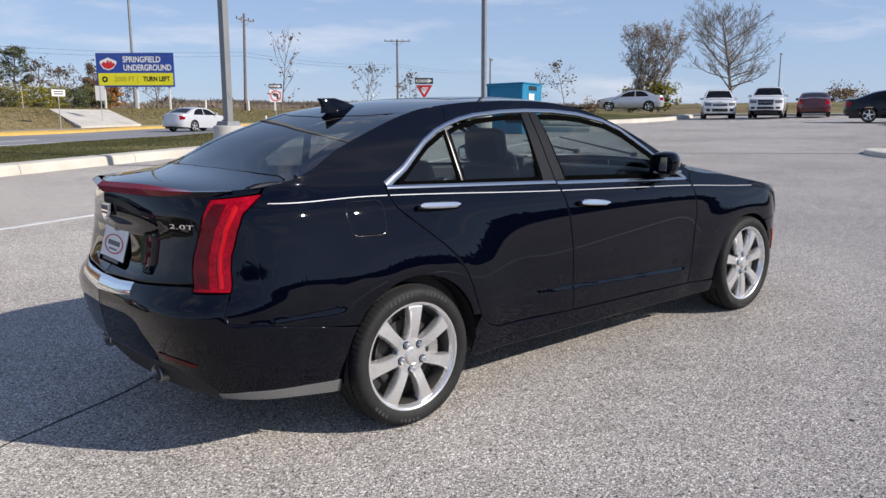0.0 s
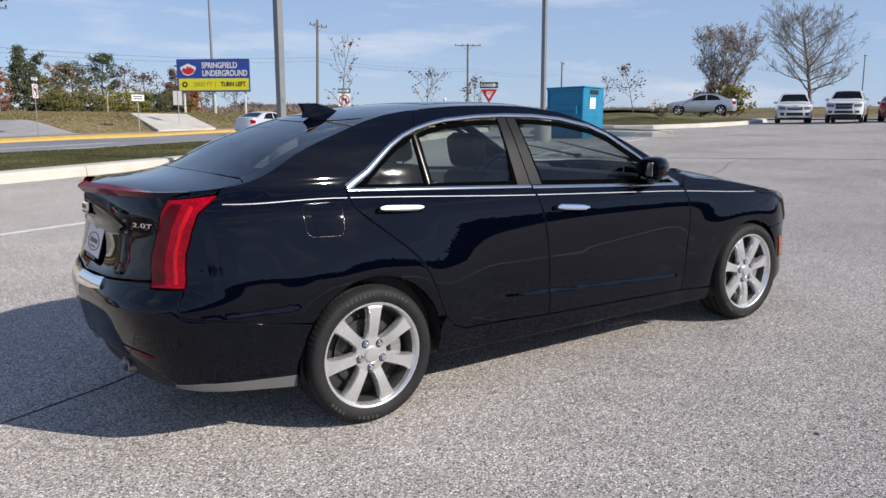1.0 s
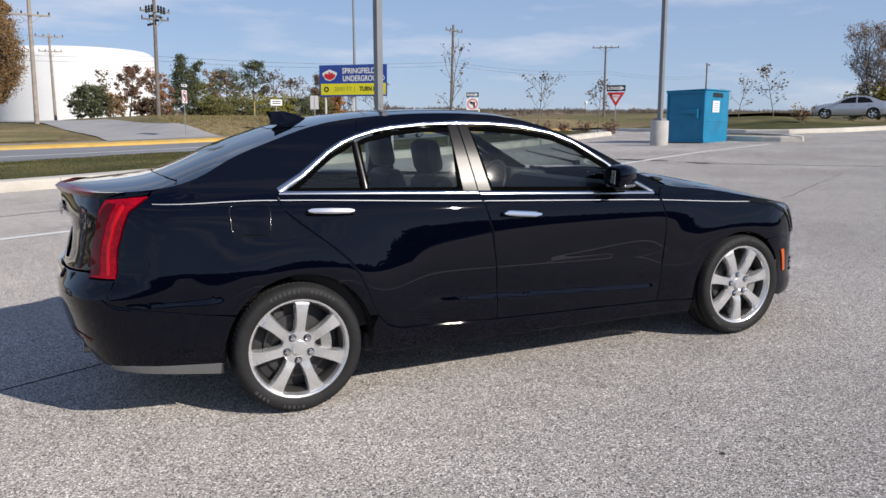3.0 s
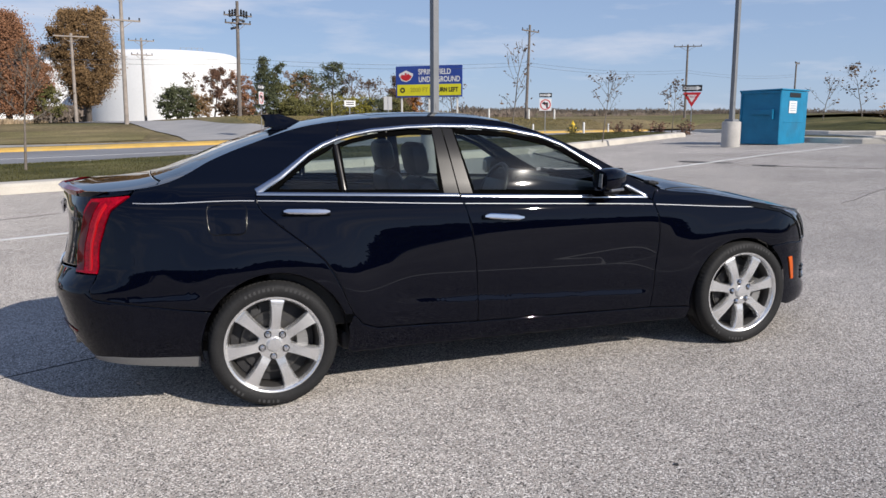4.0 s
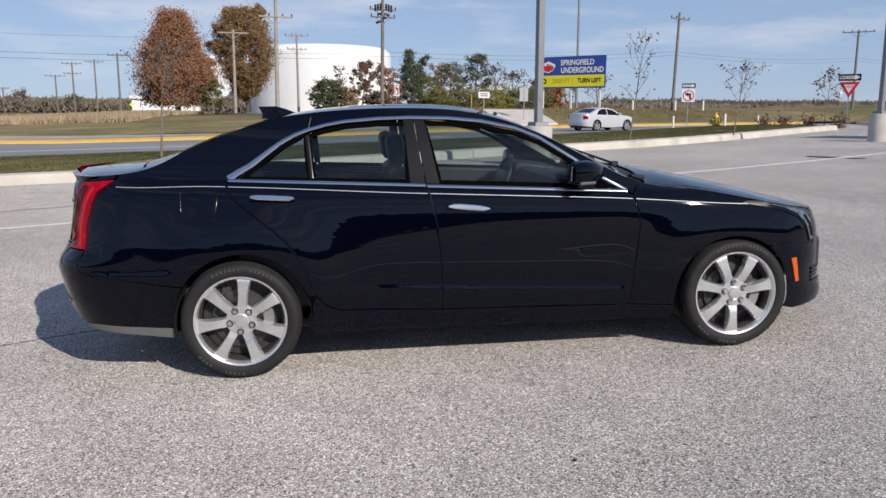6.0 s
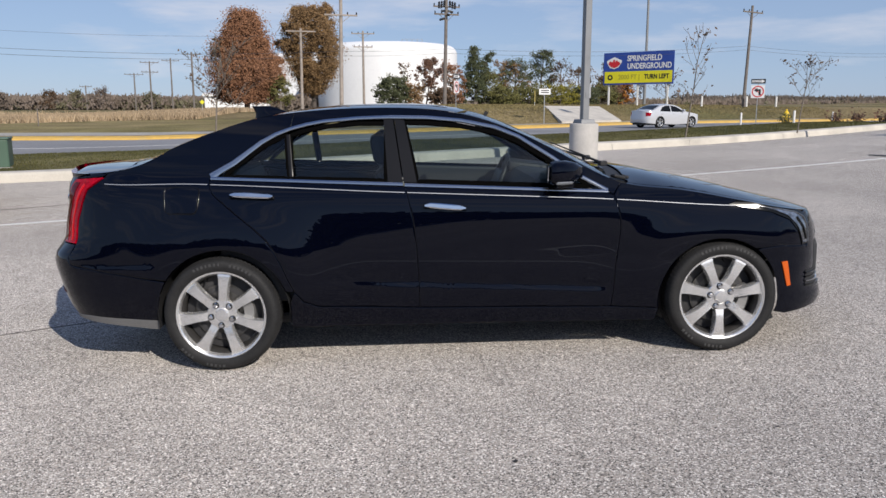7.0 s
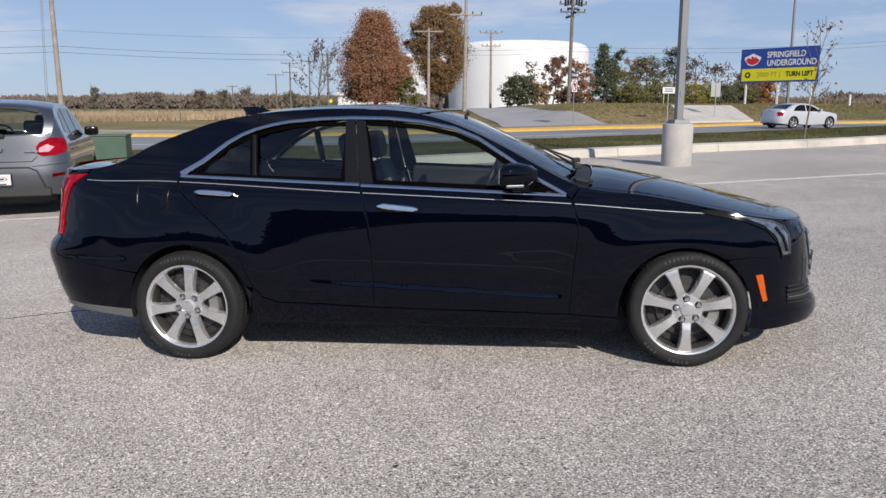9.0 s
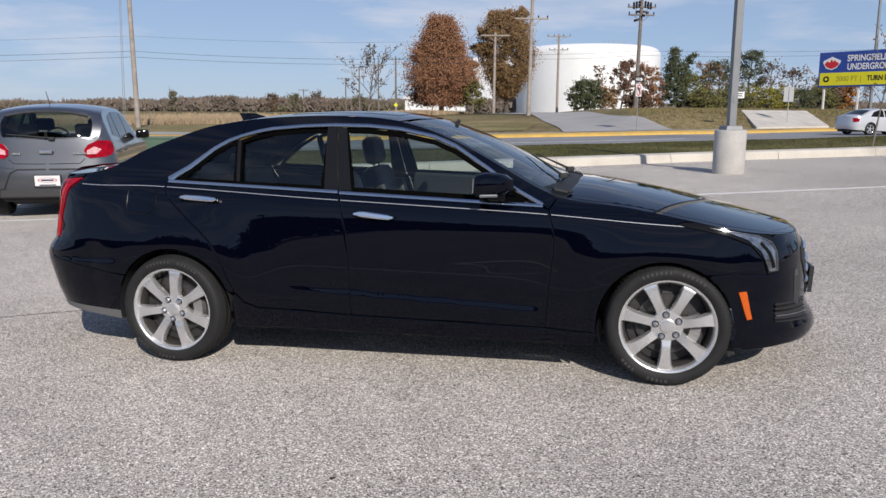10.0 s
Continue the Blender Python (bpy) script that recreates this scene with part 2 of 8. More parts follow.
def land_z(x, y):
    """Open ground past the road: a low bank that levels off, higher towards the sign."""
    e = y - YELLOW(min(max(x, -60), 60))
    k = ease(-46, -12, x)
    b = ease(2, 7, x + 0.12 * e)
    rise = k * ((1 - b) * 1.15 * ease(2, 42, e) + b * (1.12 * ease(1.2, 10, e) + 0.38 * ease(8, 42, e))) + (1 - k) * 1.4 * ease(14, 150, e) + 0.35 * ease(45, 260, e)
    return lot_z(x, min(y, YELLOW(min(max(x, -60), 60)))) + 0.19 + 0.20 * ease(1, 6, e) * (1 - b * k) + 0.16 * ease(8, 42, e) * b * k + rise + 0.05 * noise.noise((x * 0.08, y * 0.08, 0)) * ease(2, 12, e)


def sheet(name, xs, low, high, steps, height, material, label, category="", kind="structure", parent=None):
    """A strip of ground between two lines y = low(x) and y = high(x)."""
    verts, faces = [], []
    for x in xs:
        for k in range(steps + 1):
            y = low(x) + (high(x) - low(x)) * k / steps
            verts.append((x, y, height(x, y)))
    n = steps + 1
    for i in range(len(xs) - 1):
        for k in range(steps):
            faces.append((i * n + k, (i + 1) * n + k, (i + 1) * n + k + 1, i * n + k + 1))
    ob = mesh_object(name, verts, faces, material, parent, smooth=True)
    return tagged(ob, label, category, kind=kind)


def strip_z(x, y):
    """The lawn strip: a slight crown between kerb and road."""
    u = (y - kerb_y(x)) / max(STRIP(x) - kerb_y(x), 1)
    return lot_z(x, y) + 0.17 + 0.10 * math.sin(math.pi * min(max(u, 0), 1)) + 0.03 * noise.noise((x * 0.5, y * 0.5, 3))


X_NEAR = sorted(set([-120, -90, -70, -55] + [x for x in range(-44, 64)] + [66, 72, 80, 95, 120]))
X_LOT = [-120, -80, -50] + list(range(-36, 23, 2)) + [23.4, 23.6] + list(range(26, 51, 2))
sheet("paving", X_LOT, lambda x: -90, lambda x: kerb_y(x) + 0.1 if x < 23.5 else STRIP(x), 60, lot_z, M_LOT, "pale grey worn aggregate parking lot with hairline cracks", "parking lot")
sheet("lawn_strip", [x for x in X_NEAR if x < 24.5], lambda x: kerb_y(x) + 0.45, lambda x: STRIP(x) - 0.15, 8, strip_z, M_GRASS, "narrow strip of short autumn lawn beside the lot", "lawn")
sheet("road", X_NEAR, lambda x: STRIP(x) - 0.3, lambda x: YELLOW(x) + 0.2, 10, lot_z, M_ROAD, "wide grey road past the lot", "road")
FAR_X = [-2500, -1500, -900, -500, -300, -200, -160, -140] + X_NEAR + [160, 220, 320, 500, 900, 1500, 2500]


def far_sheet():
    es = [0.6, 1.5, 3, 5, 8, 11, 15, 20, 26, 34, 44, 60, 80, 110, 150, 220, 320, 480, 800, 1400, 2600]
    verts, faces = [], []
    for x in FAR_X:
        xc = min(max(x, -160), 60)
        for e in es:
            y = YELLOW(xc) + (x - xc) * 0.55 * (1 if x > xc else 0) + e
            verts.append((x, y, land_z(x, y)))
    n = len(es)
    for i in range(len(FAR_X) - 1):
        for k in range(n - 1):
            faces.append((i * n + k, (i + 1) * n + k, (i + 1) * n + k + 1, i * n + k + 1))
    # rough ground past the lot's far end
    xs, ys = [49.5, 51, 54, 60, 75, 100, 160, 300, 600, 1200, 2600], [-2600, -800, -200, -60, -20, 0, 10, 20, 30, 40, 50, 60, 68]
    base = len(verts)
    for x in xs:
        top = STRIP(min(x, 60)) + max(0, x - 60) * 0.55
        for y in ys:
            q = min(y, 68) / 68 * top if y > 0 else y
            verts.append((x, q, lot_z(min(x, 60), min(q, 60)) + 0.12 + 0.9 * ease(52, 75, x) + 1.5 * ease(80, 400, x)))
    for i in range(len(xs) - 1):
        for k in range(len(ys) - 1):
            faces.append((base + i * len(ys) + k, base + (i + 1) * len(ys) + k, base + (i + 1) * len(ys) + k + 1, base + i * len(ys) + k + 1))
    # plain ground behind and beside the lot, out to the horizon, in the same sheet
    base = len(verts)
    ring = [(-3000, -3000), (3000, -3000), (3000, 3000), (-3000, 3000)]
    verts.extend((x, y, -0.6) for x, y in ring)
    faces.append((base, base + 1, base + 2, base + 3))
    ob = mesh_object("ground", verts, faces, M_FIELD, smooth=True)
    return tagged(ob, "rough autumn grassland on a low bank reaching the horizon", "ground", kind="structure")


far_sheet()


# ---- vehicle materials ----
M_BLACK = mat("black_car_paint", (0.0007, 0.0012, 0.0046), 0.3, spec=0.0, coat=1.0)
M_BLACK.node_tree.nodes["Principled BSDF"].inputs["Coat IOR"].default_value = 1.41
M_TRIM = mat("gloss_black_trim", (0.006, 0.006, 0.006), 0.12, spec=0.25)
M_MATTE = mat("matte_black_plastic", (0.022, 0.022, 0.023), 0.6, spec=0.35, fine=0.15, fine_scale=300)
M_VALANCE = mat("grey_plastic", (0.13, 0.13, 0.13), 0.5, spec=0.4, fine=0.1, fine_scale=200)
M_RECESS = mat("recess_black_plastic", (0.003, 0.003, 0.003), 0.3, spec=0.0)
M_PILLAR = mat("satin_pillar_trim", (0.009, 0.009, 0.010), 0.24, spec=0.25)
M_CHROME = mat("chrome", (0.86, 0.86, 0.87), 0.10, metal=1.0)
M_SATIN = mat("satin_chrome", (0.52, 0.53, 0.55), 0.13, metal=1.0)
M_STRIPE = mat("pinstripe_foil", (0.42, 0.43, 0.45), 0.5, metal=0.6)
M_ALLOY = mat("polished_alloy", (0.82, 0.815, 0.805), 0.26, metal=0.8, var=0.06, scale=12)
M_ALLOY_DARK = mat("brake_dusted_alloy", (0.30, 0.29, 0.28), 0.4, metal=0.8, var=0.15, scale=14)
M_TYRE = mat("tyre_rubber", (0.020, 0.020, 0.0205), 0.62, spec=0.22, var=0.15, scale=10, fine=0.2, fine_scale=150, bump=0.2, bump_scale=200)
M_TYRE_MARK = mat("tyre_marking", (0.042, 0.042, 0.043), 0.5)
# inside of the rim: shade behind the spokes put into a darker colour
M_BARREL = mat("shaded_wheel_barrel", (0.045, 0.043, 0.041), 0.55, metal=0.3, var=0.2, scale=10)
M_CALIPER = mat("cast_caliper", (0.20, 0.20, 0.20), 0.6, metal=0.3)
M_STEEL = mat("brake_steel", (0.10, 0.097, 0.093), 0.45, metal=0.9, var=0.1, scale=20)
M_CABIN = mat("dark_cabin_trim", (0.030, 0.030, 0.032), 0.6, fine=0.1, fine_scale=100)
M_LEATHER = mat("black_leather", (0.02, 0.02, 0.021), 0.45, var=0.1, scale=10, bump=0.1, bump_scale=120)
M_GLASS = pane("tinted_glass", (0.64, 0.71, 0.70), 0.022, ior=1.65)
M_SCREEN = pane("windscreen_glass", (0.70, 0.77, 0.76), ior=1.9)
M_GLASS_DARK = pane("dark_tinted_glass", (0.20, 0.22, 0.23), ior=1.5)
M_RED = mat("red_lamp_lens", (0.27, 0.001, 0.010), 0.05, spec=0.2, var=0.35, scale=14, fine=0.3, fine_scale=90)
M_RED_BRIGHT = mat("bright_red_guide", (0.50, 0.005, 0.010), 0.1, spec=0.3)
M_RED_DARK = mat("deep_red_lens", (0.085, 0.001, 0.004), 0.05, spec=0.25, var=0.4, scale=18)
M_RED_LAMP = mat("brake_lamp_lens", (0.19, 0.002, 0.008), 0.06, spec=0.25, var=0.2, scale=30)
M_AMBER = mat("amber_lens", (0.55, 0.095, 0.008), 0.12, spec=0.6, fine=0.2, fine_scale=160)
M_CLEAR = mat("clear_lamp", (0.24, 0.25, 0.27), 0.10, metal=0.85, var=0.6, scale=26)
M_REPEATER = mat("clear_repeater_lens", (0.24, 0.25, 0.265), 0.16, metal=0.7, fine=0.25, fine_scale=120)
M_LENS_PALE = mat("pale_red_lens", (0.62, 0.34, 0.35), 0.1, spec=0.5, var=0.3, scale=40)
M_HEADLAMP = mat("far_headlamp_lens", (0.16, 0.165, 0.17), 0.12, metal=0.4)
M_WHITE_PLASTIC = mat("white_plate", (0.72, 0.72, 0.72), 0.4)
M_OVAL = mat("plate_red", (0.5, 0.03, 0.04), 0.4)
M_DARK_BAR = mat("plate_blue_black", (0.03, 0.03, 0.06), 0.4)


def inside(p, poly):
    hit, j = False, len(poly) - 1
    for i in range(len(poly)):
        (xi, yi), (xj, yj) = poly[i], poly[j]
        if (yi > p[1]) != (yj > p[1]) and p[0] < (xj - xi) * (p[1] - yi) / (yj - yi) + xi:
            hit = not hit
        j = i
    return hit


def dense(poly, step, closed=True):
    out = []
    n = len(poly)
    for i in range(n if closed else n - 1):
        a, b = poly[i], poly[(i + 1) % n]
        k = max(1, int(math.ceil(math.dist(a, b) / step)))
        out.extend((a[0] + (b[0] - a[0]) * j / k, a[1] + (b[1] - a[1]) * j / k) for j in range(k))
    if not closed:
        out.append(tuple(poly[-1]))
    return out


def inset(poly, gap):
    """Draw a closed outline, run counter-clockwise, inwards by a gap."""
    out, n = [], len(poly)
    for i in range(n):
        a, p, b = (Vector(poly[k % n]) for k in (i - 1, i, i + 1))
        d1, d2 = (p - a).normalized(), (b - p).normalized()
        n1, n2 = Vector((-d1.y, d1.x)), Vector((-d2.y, d2.x))
        m = n1 + n2
        m = m / max(m.length_squared, 0.5) * 2 if m.length > 1e-6 else n1
        out.append(tuple(p + m * gap * 0.5 * (1 if m.length else 0) * 1.0))
    return out


def ccw(poly):
    area = sum(a[0] * b[1] - b[0] * a[1] for a, b in zip(poly, poly[1:] + poly[:1]))
    return list(poly) if area > 0 else list(poly)[::-1]


def surface_normal(surf, u, v, h=0.003):
    du = Vector(surf(u + h, v)) - Vector(surf(u - h, v))
    dv = Vector(surf(u, v + h)) - Vector(surf(u, v - h))
    n = du.cross(dv)
    return n.normalized() if n.length > 1e-9 else Vector((0, 0, 1))


def panel(name, surf, outline, material, parent, label="", step=0.05, gap=0.003, off=0.0, depth=0.018, flip=False, both=False, skirt=True, fold=None, lines=()):
    """One body panel: an outline on a curved surface, filled, with turned-in edges. flip: its twin on the far side; both: the two in one mesh. fold: where its edge is rolled over (True, or a test of a place). lines: rows of extra points along a crease."""
    from mathutils.geometry import delaunay_2d_cdt
    ring = inset(dense(ccw(outline), step), gap)
    us, vs = [p[0] for p in ring], [p[1] for p in ring]
    pts = list(ring)
    nu, nv = int((max(us) - min(us)) / step) + 1, int((max(vs) - min(vs)) / step) + 1
    for i in range(nu + 1):
        for j in range(nv + 1):
            p = (min(us) + i * step + 0.25 * step * (j % 2), min(vs) + j * step)
            if inside(p, ring) and min((p[0] - q[0]) ** 2 + (p[1] - q[1]) ** 2 for q in ring) > (0.55 * step) ** 2:
                pts.append(p)
    for line in lines:
        for p in dense(line, 0.03, False):
            if inside(p, ring) and min((p[0] - q[0]) ** 2 + (p[1] - q[1]) ** 2 for q in ring) > 0.007 ** 2:
                pts.append(p)
    n = len(ring)
    fold = (gap >= 0.002 and material is M_BLACK) if fold is None else fold
    if fold:
        for p in inset(ring, 0.012):
            if inside(p, ring) and min((p[0] - q[0]) ** 2 + (p[1] - q[1]) ** 2 for q in ring) > 0.0035 ** 2:
                pts.append(p)
    co, _, tris, *_ = delaunay_2d_cdt([Vector(p) for p in pts], [(i, (i + 1) % n) for i in range(n)], [list(range(n))], 1, 1e-7)
    nor = [surface_normal(surf, *c) for c in co]
    pos = [Vector(surf(*c)) + k * off for c, k in zip(co, nor)]
    if fold:
        once = {(a, b) for t in tris for a, b in zip(t, t[1:] + t[:1])}
        outward = {}
        for a, b in once:
            if (b, a) not in once:
                e = (pos[b] - pos[a]).cross(nor[a])
                for k in (a, b):
                    outward[k] = outward.get(k, Vector()) + (e.normalized() if e.length > 1e-9 else e)
        for k, e in outward.items():
            if e.length > 0.2 and (fold is True or fold(*co[k])):
                pos[k] = pos[k] - nor[k] * 0.0016
                nor[k] = (nor[k] * 0.8 + e.normalized() * 0.6).normalized()
    verts, faces, normals = [], [], []
    for mirror in ((False, True) if both else (flip,)):
        base, s = len(verts), (-1 if mirror else 1)
        verts += [(p.x, s * p.y, p.z) for p in pos]
        normals += [(k.x, s * k.y, k.z) for k in nor]
        faces += [tuple(base + i for i in (t[::-1] if mirror else t)) for t in tris]
        if skirt:
            edges = {}
            for t in tris:
                for a, b in zip(t, t[1:] + t[:1]):
                    edges[(a, b)] = 1
            rim = [(a, b) for a, b in edges if (b, a) not in edges]
            for a, b in rim:
                k = len(verts)
                quad = [pos[a], pos[b], pos[b] - nor[b] * depth, pos[a] - nor[a] * depth]
                e = (pos[b] - pos[a])
                fn = e.cross(nor[a]).normalized() if e.length > 1e-9 else nor[a]
                verts += [(p.x, s * p.y, p.z) for p in quad]
                normals += [(fn.x, s * fn.y, fn.z)] * 4
                faces.append((k, k + 1, k + 2, k + 3) if mirror else (k, k + 3, k + 2, k + 1))
    me = bpy.data.meshes.new(name)
    me.from_pydata(verts, [], faces)
    me.materials.append(material)
    me.shade_smooth()
    me.normals_split_custom_set_from_vertices(normals)
    ob = new(name, me)
    ob.parent = parent
    if label:
        ob["label"] = label
    return ob


def ribbon(name, surf, line, width, proud, material, parent, label="", flip=False, step=0.03, base=0.0, closed=False):
    """A moulding that follows a line on a surface: flat-topped with bevelled sides."""
    pts = dense(line, step, closed)
    widths = width if callable(width) else (lambda k: width)
    verts, faces = [], []
    n = len(pts)
    for i, p in enumerate(pts):
        a, b = (pts[(i - 1) % n], pts[(i + 1) % n]) if closed else (pts[max(i - 1, 0)], pts[min(i + 1, n - 1)])
        t = (Vector(b) - Vector(a)).normalized()
        c = Vector((-t.y, t.x))
        w = widths(i / max(n - 1, 1))
        for across, up in ((-0.5, -0.006), (-0.5, proud * 0.55), (-0.3, proud), (0.3, proud), (0.5, proud * 0.55), (0.5, -0.006)):
            q = (p[0] + c.x * w * across, p[1] + c.y * w * across)
            v = Vector(surf(*q)) + surface_normal(surf, *q) * (up + base)
            verts.append((v.x, -v.y if flip else v.y, v.z))
    for i in range(n if closed else n - 1):
        j = (i + 1) % n
        for k in range(5):
            f = (i * 6 + k, j * 6 + k, j * 6 + k + 1, i * 6 + k + 1)
            faces.append(f[::-1] if flip else f)
    if not closed:
        faces += [tuple(range(6))[::-1], tuple(range((n - 1) * 6, n * 6))]
    ob = mesh_object(name, verts, faces, material, parent, smooth=True)
    ob.data.set_sharp_from_angle(angle=radians(40))
    if label:
        ob["label"] = label
    return ob


def corner_run(n, deep, wide):
    """A rounded corner in plan by its run: how far it has gone along and across, as shares."""
    a = np.linspace(0, math.pi / 2, 241)
    u, v = np.sin(a) ** (2 / n), np.cos(a).clip(0) ** (2 / n)
    run = np.r_[0, np.cumsum(np.hypot(np.diff(u) * deep, np.diff(v) * wide))]
    return (lambda r: (float(np.interp(r, run, u)), float(np.interp(r, run, v)))), float(run[-1])


class Shell:
    """A car body's outer form: flanks that wrap round both ends, and a top between their upper edges. x runs forward from the rear axle."""

    def __init__(self, flank, belt, lean, tail, nose, rear, front, top_edge, middle, rear_round=3.4, front_round=2.8, arches=(), crown=2.4, tuck=None, point=None, flare=None):
        self.flank, self.belt, self.lean, self.tail, self.nose = flank, belt, lean, tail, nose
        self.rear, self.front, self.top_edge, self.middle = rear, front, top_edge, middle
        self.arches, self.crown, self.flare = arches, crown, flare  # flare: how far the wheel arches stand out
        self.tuck, self.point = tuck, point  # corner drawn in, middle drawn out, by height
        self.back_corner, self.back = corner_run(rear_round, rear - tail(0.6), 0.87)
        self.nose_corner, self.fore = corner_run(front_round, nose(0.6) - front, 0.87)

    def half(self, x, z):
        d = z - self.belt(x)
        w = self.flank(d) + self.lean * (x - 1.1) * (1 if d > 0 else max(0.0, 1 + d / 0.35))
        for cx, cz, r in self.arches:
            q = math.hypot(x - cx, z - cz) - r
            if self.flare:
                if q < 0.6:
                    out = math.exp(-(max(q - 0.035, 0) / 0.20) ** 2) * (0.45 + 0.55 * ease(-0.12, 0.2, z - cz)) * ease(-0.02, -0.24, d)
                    w += max(0.0, self.flare - 0.25 * max(0.0, w - 0.83)) * out
            elif -0.2 < q < 0.2 and z < 0.95:
                w += 0.007 * math.exp(-((q - 0.005) / 0.05) ** 2)
        if self.flare:
            # hollow over the rear bumper seam
            w += 0.008 * math.exp(-((x + 0.43) / 0.09) ** 4) * ease(0.612, 0.585, z) * ease(0.50, 0.58, z)
            # blade pressed into the foot of the doors
            k = ease(0.42, 1.1, x) * ease(2.19, 2.05, x)
            w += k * (0.0082 * min(max((-0.530 - d) / 0.026, 0), 1) - 0.003 * math.exp(-((d + 0.515) / 0.03) ** 2))
        return w

    def side(self, s, z):
        if s < self.rear:
            u, v = self.back_corner(self.rear - s)
            x = self.rear - (self.rear - self.tail(z)) * u
            if self.tuck:
                x += self.tuck(z) * min(1.0, u / 0.7) ** 2 * v * (0.35 + 0.65 * ease(0.3, 0.75, v)) - self.point(z) * max(0.0, 1 - v / 0.65) ** 1.3
            return (x, -self.half(max(x, self.rear - 0.25), z) * v, z)
        if s > self.front:
            u, v = self.nose_corner(s - self.front)
            x = self.front + (self.nose(z) - self.front) * u
            return (x, -self.half(min(x, self.front + 0.2), z) * v, z)
        return (s, -self.half(s, z), z)

    def top(self, s, v):
        z = self.top_edge(s)
        x, y, _ = self.side(s, z)
        return (x, -v * y, z + (self.middle(x) - z) * (1 - min(abs(v), 1.2) ** self.crown))


def arc(cx, cz, r, a0, a1, n=16):
    return [(cx + r * math.cos(radians(a0 + (a1 - a0) * k / n)), cz + r * math.sin(radians(a0 + (a1 - a0) * k / n))) for k in range(n + 1)]


# ---- wheels ----
def wheel(parent, at, outward, spin, radius=0.317, rim=0.241, spokes=7, detail=True, rim_mat=None, width=0.215):
    """A wheel under a car: tyre, rim with spokes, hub cap, nuts and brake. outward: -1 for the right side."""
    rim_mat = rim_mat or M_ALLOY
    m = Matrix.Translation(at) @ (pose(0, 0, 0, 90, 0, 0) if outward < 0 else pose(0, 0, 0, -90, 0, 0))
    hub = new("wheel")
    hub.empty_display_size = 0.05
    hub.parent = parent
    hub.matrix_local = m
    n = 240 if detail else 32
    w = width / 2
    bm = bmesh.new()
    shoulder = radius - 0.012
    line = [(rim - 0.004, -w * 0.86), (rim + 0.008, -w * 0.95), (rim + 0.035, -w), (shoulder - 0.012, -w * 0.97), (shoulder, -w * 0.88)]
    if detail:
        for c in (-0.5, 0.0, 0.5):
            g = w * 0.72 * c * 1.35
            line += [(radius - 0.002, g - w * 0.2), (radius, g - w * 0.06), (radius - 0.009, g - w * 0.05), (radius - 0.009, g + w * 0.05), (radius, g + w * 0.06)]
    else:
        line += [(radius, -w * 0.6), (radius, w * 0.6)]
    line += [(shoulder, w * 0.88), (shoulder - 0.012, w * 0.97), (rim + 0.035, w), (rim + 0.012, w * 0.97), (rim + 0.004, w * 0.9), (rim - 0.006, w * 0.84)]
    rings = lathe(bm, line, n)
    if detail:
        for row, ring in enumerate(rings):
            r0 = line[row][0]
            if r0 > radius - 0.026:
                for k, v in enumerate(ring):
                    if k % 3 == (row // 2) % 3:
                        q = 0.0035 if r0 > radius - 0.02 else 0.002
                        v.co.x *= (r0 - q) / r0
                        v.co.y *= (r0 - q) / r0
    part("tyre", bm, M_TYRE, hub, smooth=True)
    bm = bmesh.new()
    lathe(bm, [(rim - 0.012, -w * 0.8), (rim - 0.03, -w * 0.5), (rim - 0.03, w * 0.40), (rim - 0.018, w * 0.60)], 72 if detail else 28)
    part("barrel", bm, M_BARREL, hub, "dull dark inner barrel of the wheel" if detail else "", smooth=True)
    bm = bmesh.new()
    lathe(bm, [(rim - 0.018, w * 0.60), (rim - 0.013, w * 0.74), (rim - 0.010, w * 0.84), (rim - 0.004, w * 0.885), (rim + 0.002, w * 0.89), (rim + 0.003, w * 0.82)], 72 if detail else 28)
    part("rim", bm, rim_mat, hub, smooth=True)
    face = w * 0.80
    bm = bmesh.new()
    reach = rim - 0.008
    for k in range(spokes):
        a = radians(spin + 360 * k / spokes)
        ca, sa = math.cos(a), math.sin(a)
        rows = []
        for r, hw, top, low in ((0.040, 0.026, face - 0.016, face - 0.05), (0.075, 0.0270, face - 0.012, face - 0.05), (0.10, 0.0245, face - 0.003, face - 0.045), (0.14, 0.0255, face + 0.002, face - 0.04), (0.18, 0.0295, face + 0.002, face - 0.038), (0.21, 0.0345, face, face - 0.036), (0.226, 0.041, face - 0.003, face - 0.032), (0.2335, 0.052, face - 0.006, face - 0.03)):
            r = r * reach / 0.2335
            hw = hw * reach / 0.2335
            row = []
            for across, z in ((-1.10, low), (-1.0, top - 0.008), (-0.84, top), (0.84, top), (1.0, top - 0.008), (1.10, low)):
                row.append(bm.verts.new((r * ca - across * hw * sa, r * sa + across * hw * ca, z)))
            rows.append(row)
        for p, q in zip(rows, rows[1:]):
            for j in range(5):
                bm.faces.new((p[j], q[j], q[j + 1], p[j + 1]))
            bm.faces.new((p[5], q[5], q[0], p[0]))
    rings = lathe(bm, [(0.083, face - 0.045), (0.081, face - 0.016), (0.076, face - 0.011), (0.042, face - 0.010), (0.038, face - 0.013)], 40)
    bm.faces.new(rings[-1])
    part("spokes", bm, rim_mat, hub, smooth=True)
    bm = bmesh.new()
    rings = lathe(bm, [(0.0345, face - 0.013), (0.0345, face - 0.002), (0.031, face + 0.002), (0.012, face + 0.004)], 32)
    bm.faces.new(rings[-1])
    part("hub_cap", bm, rim_mat, hub, smooth=True)
    bm = bmesh.new()
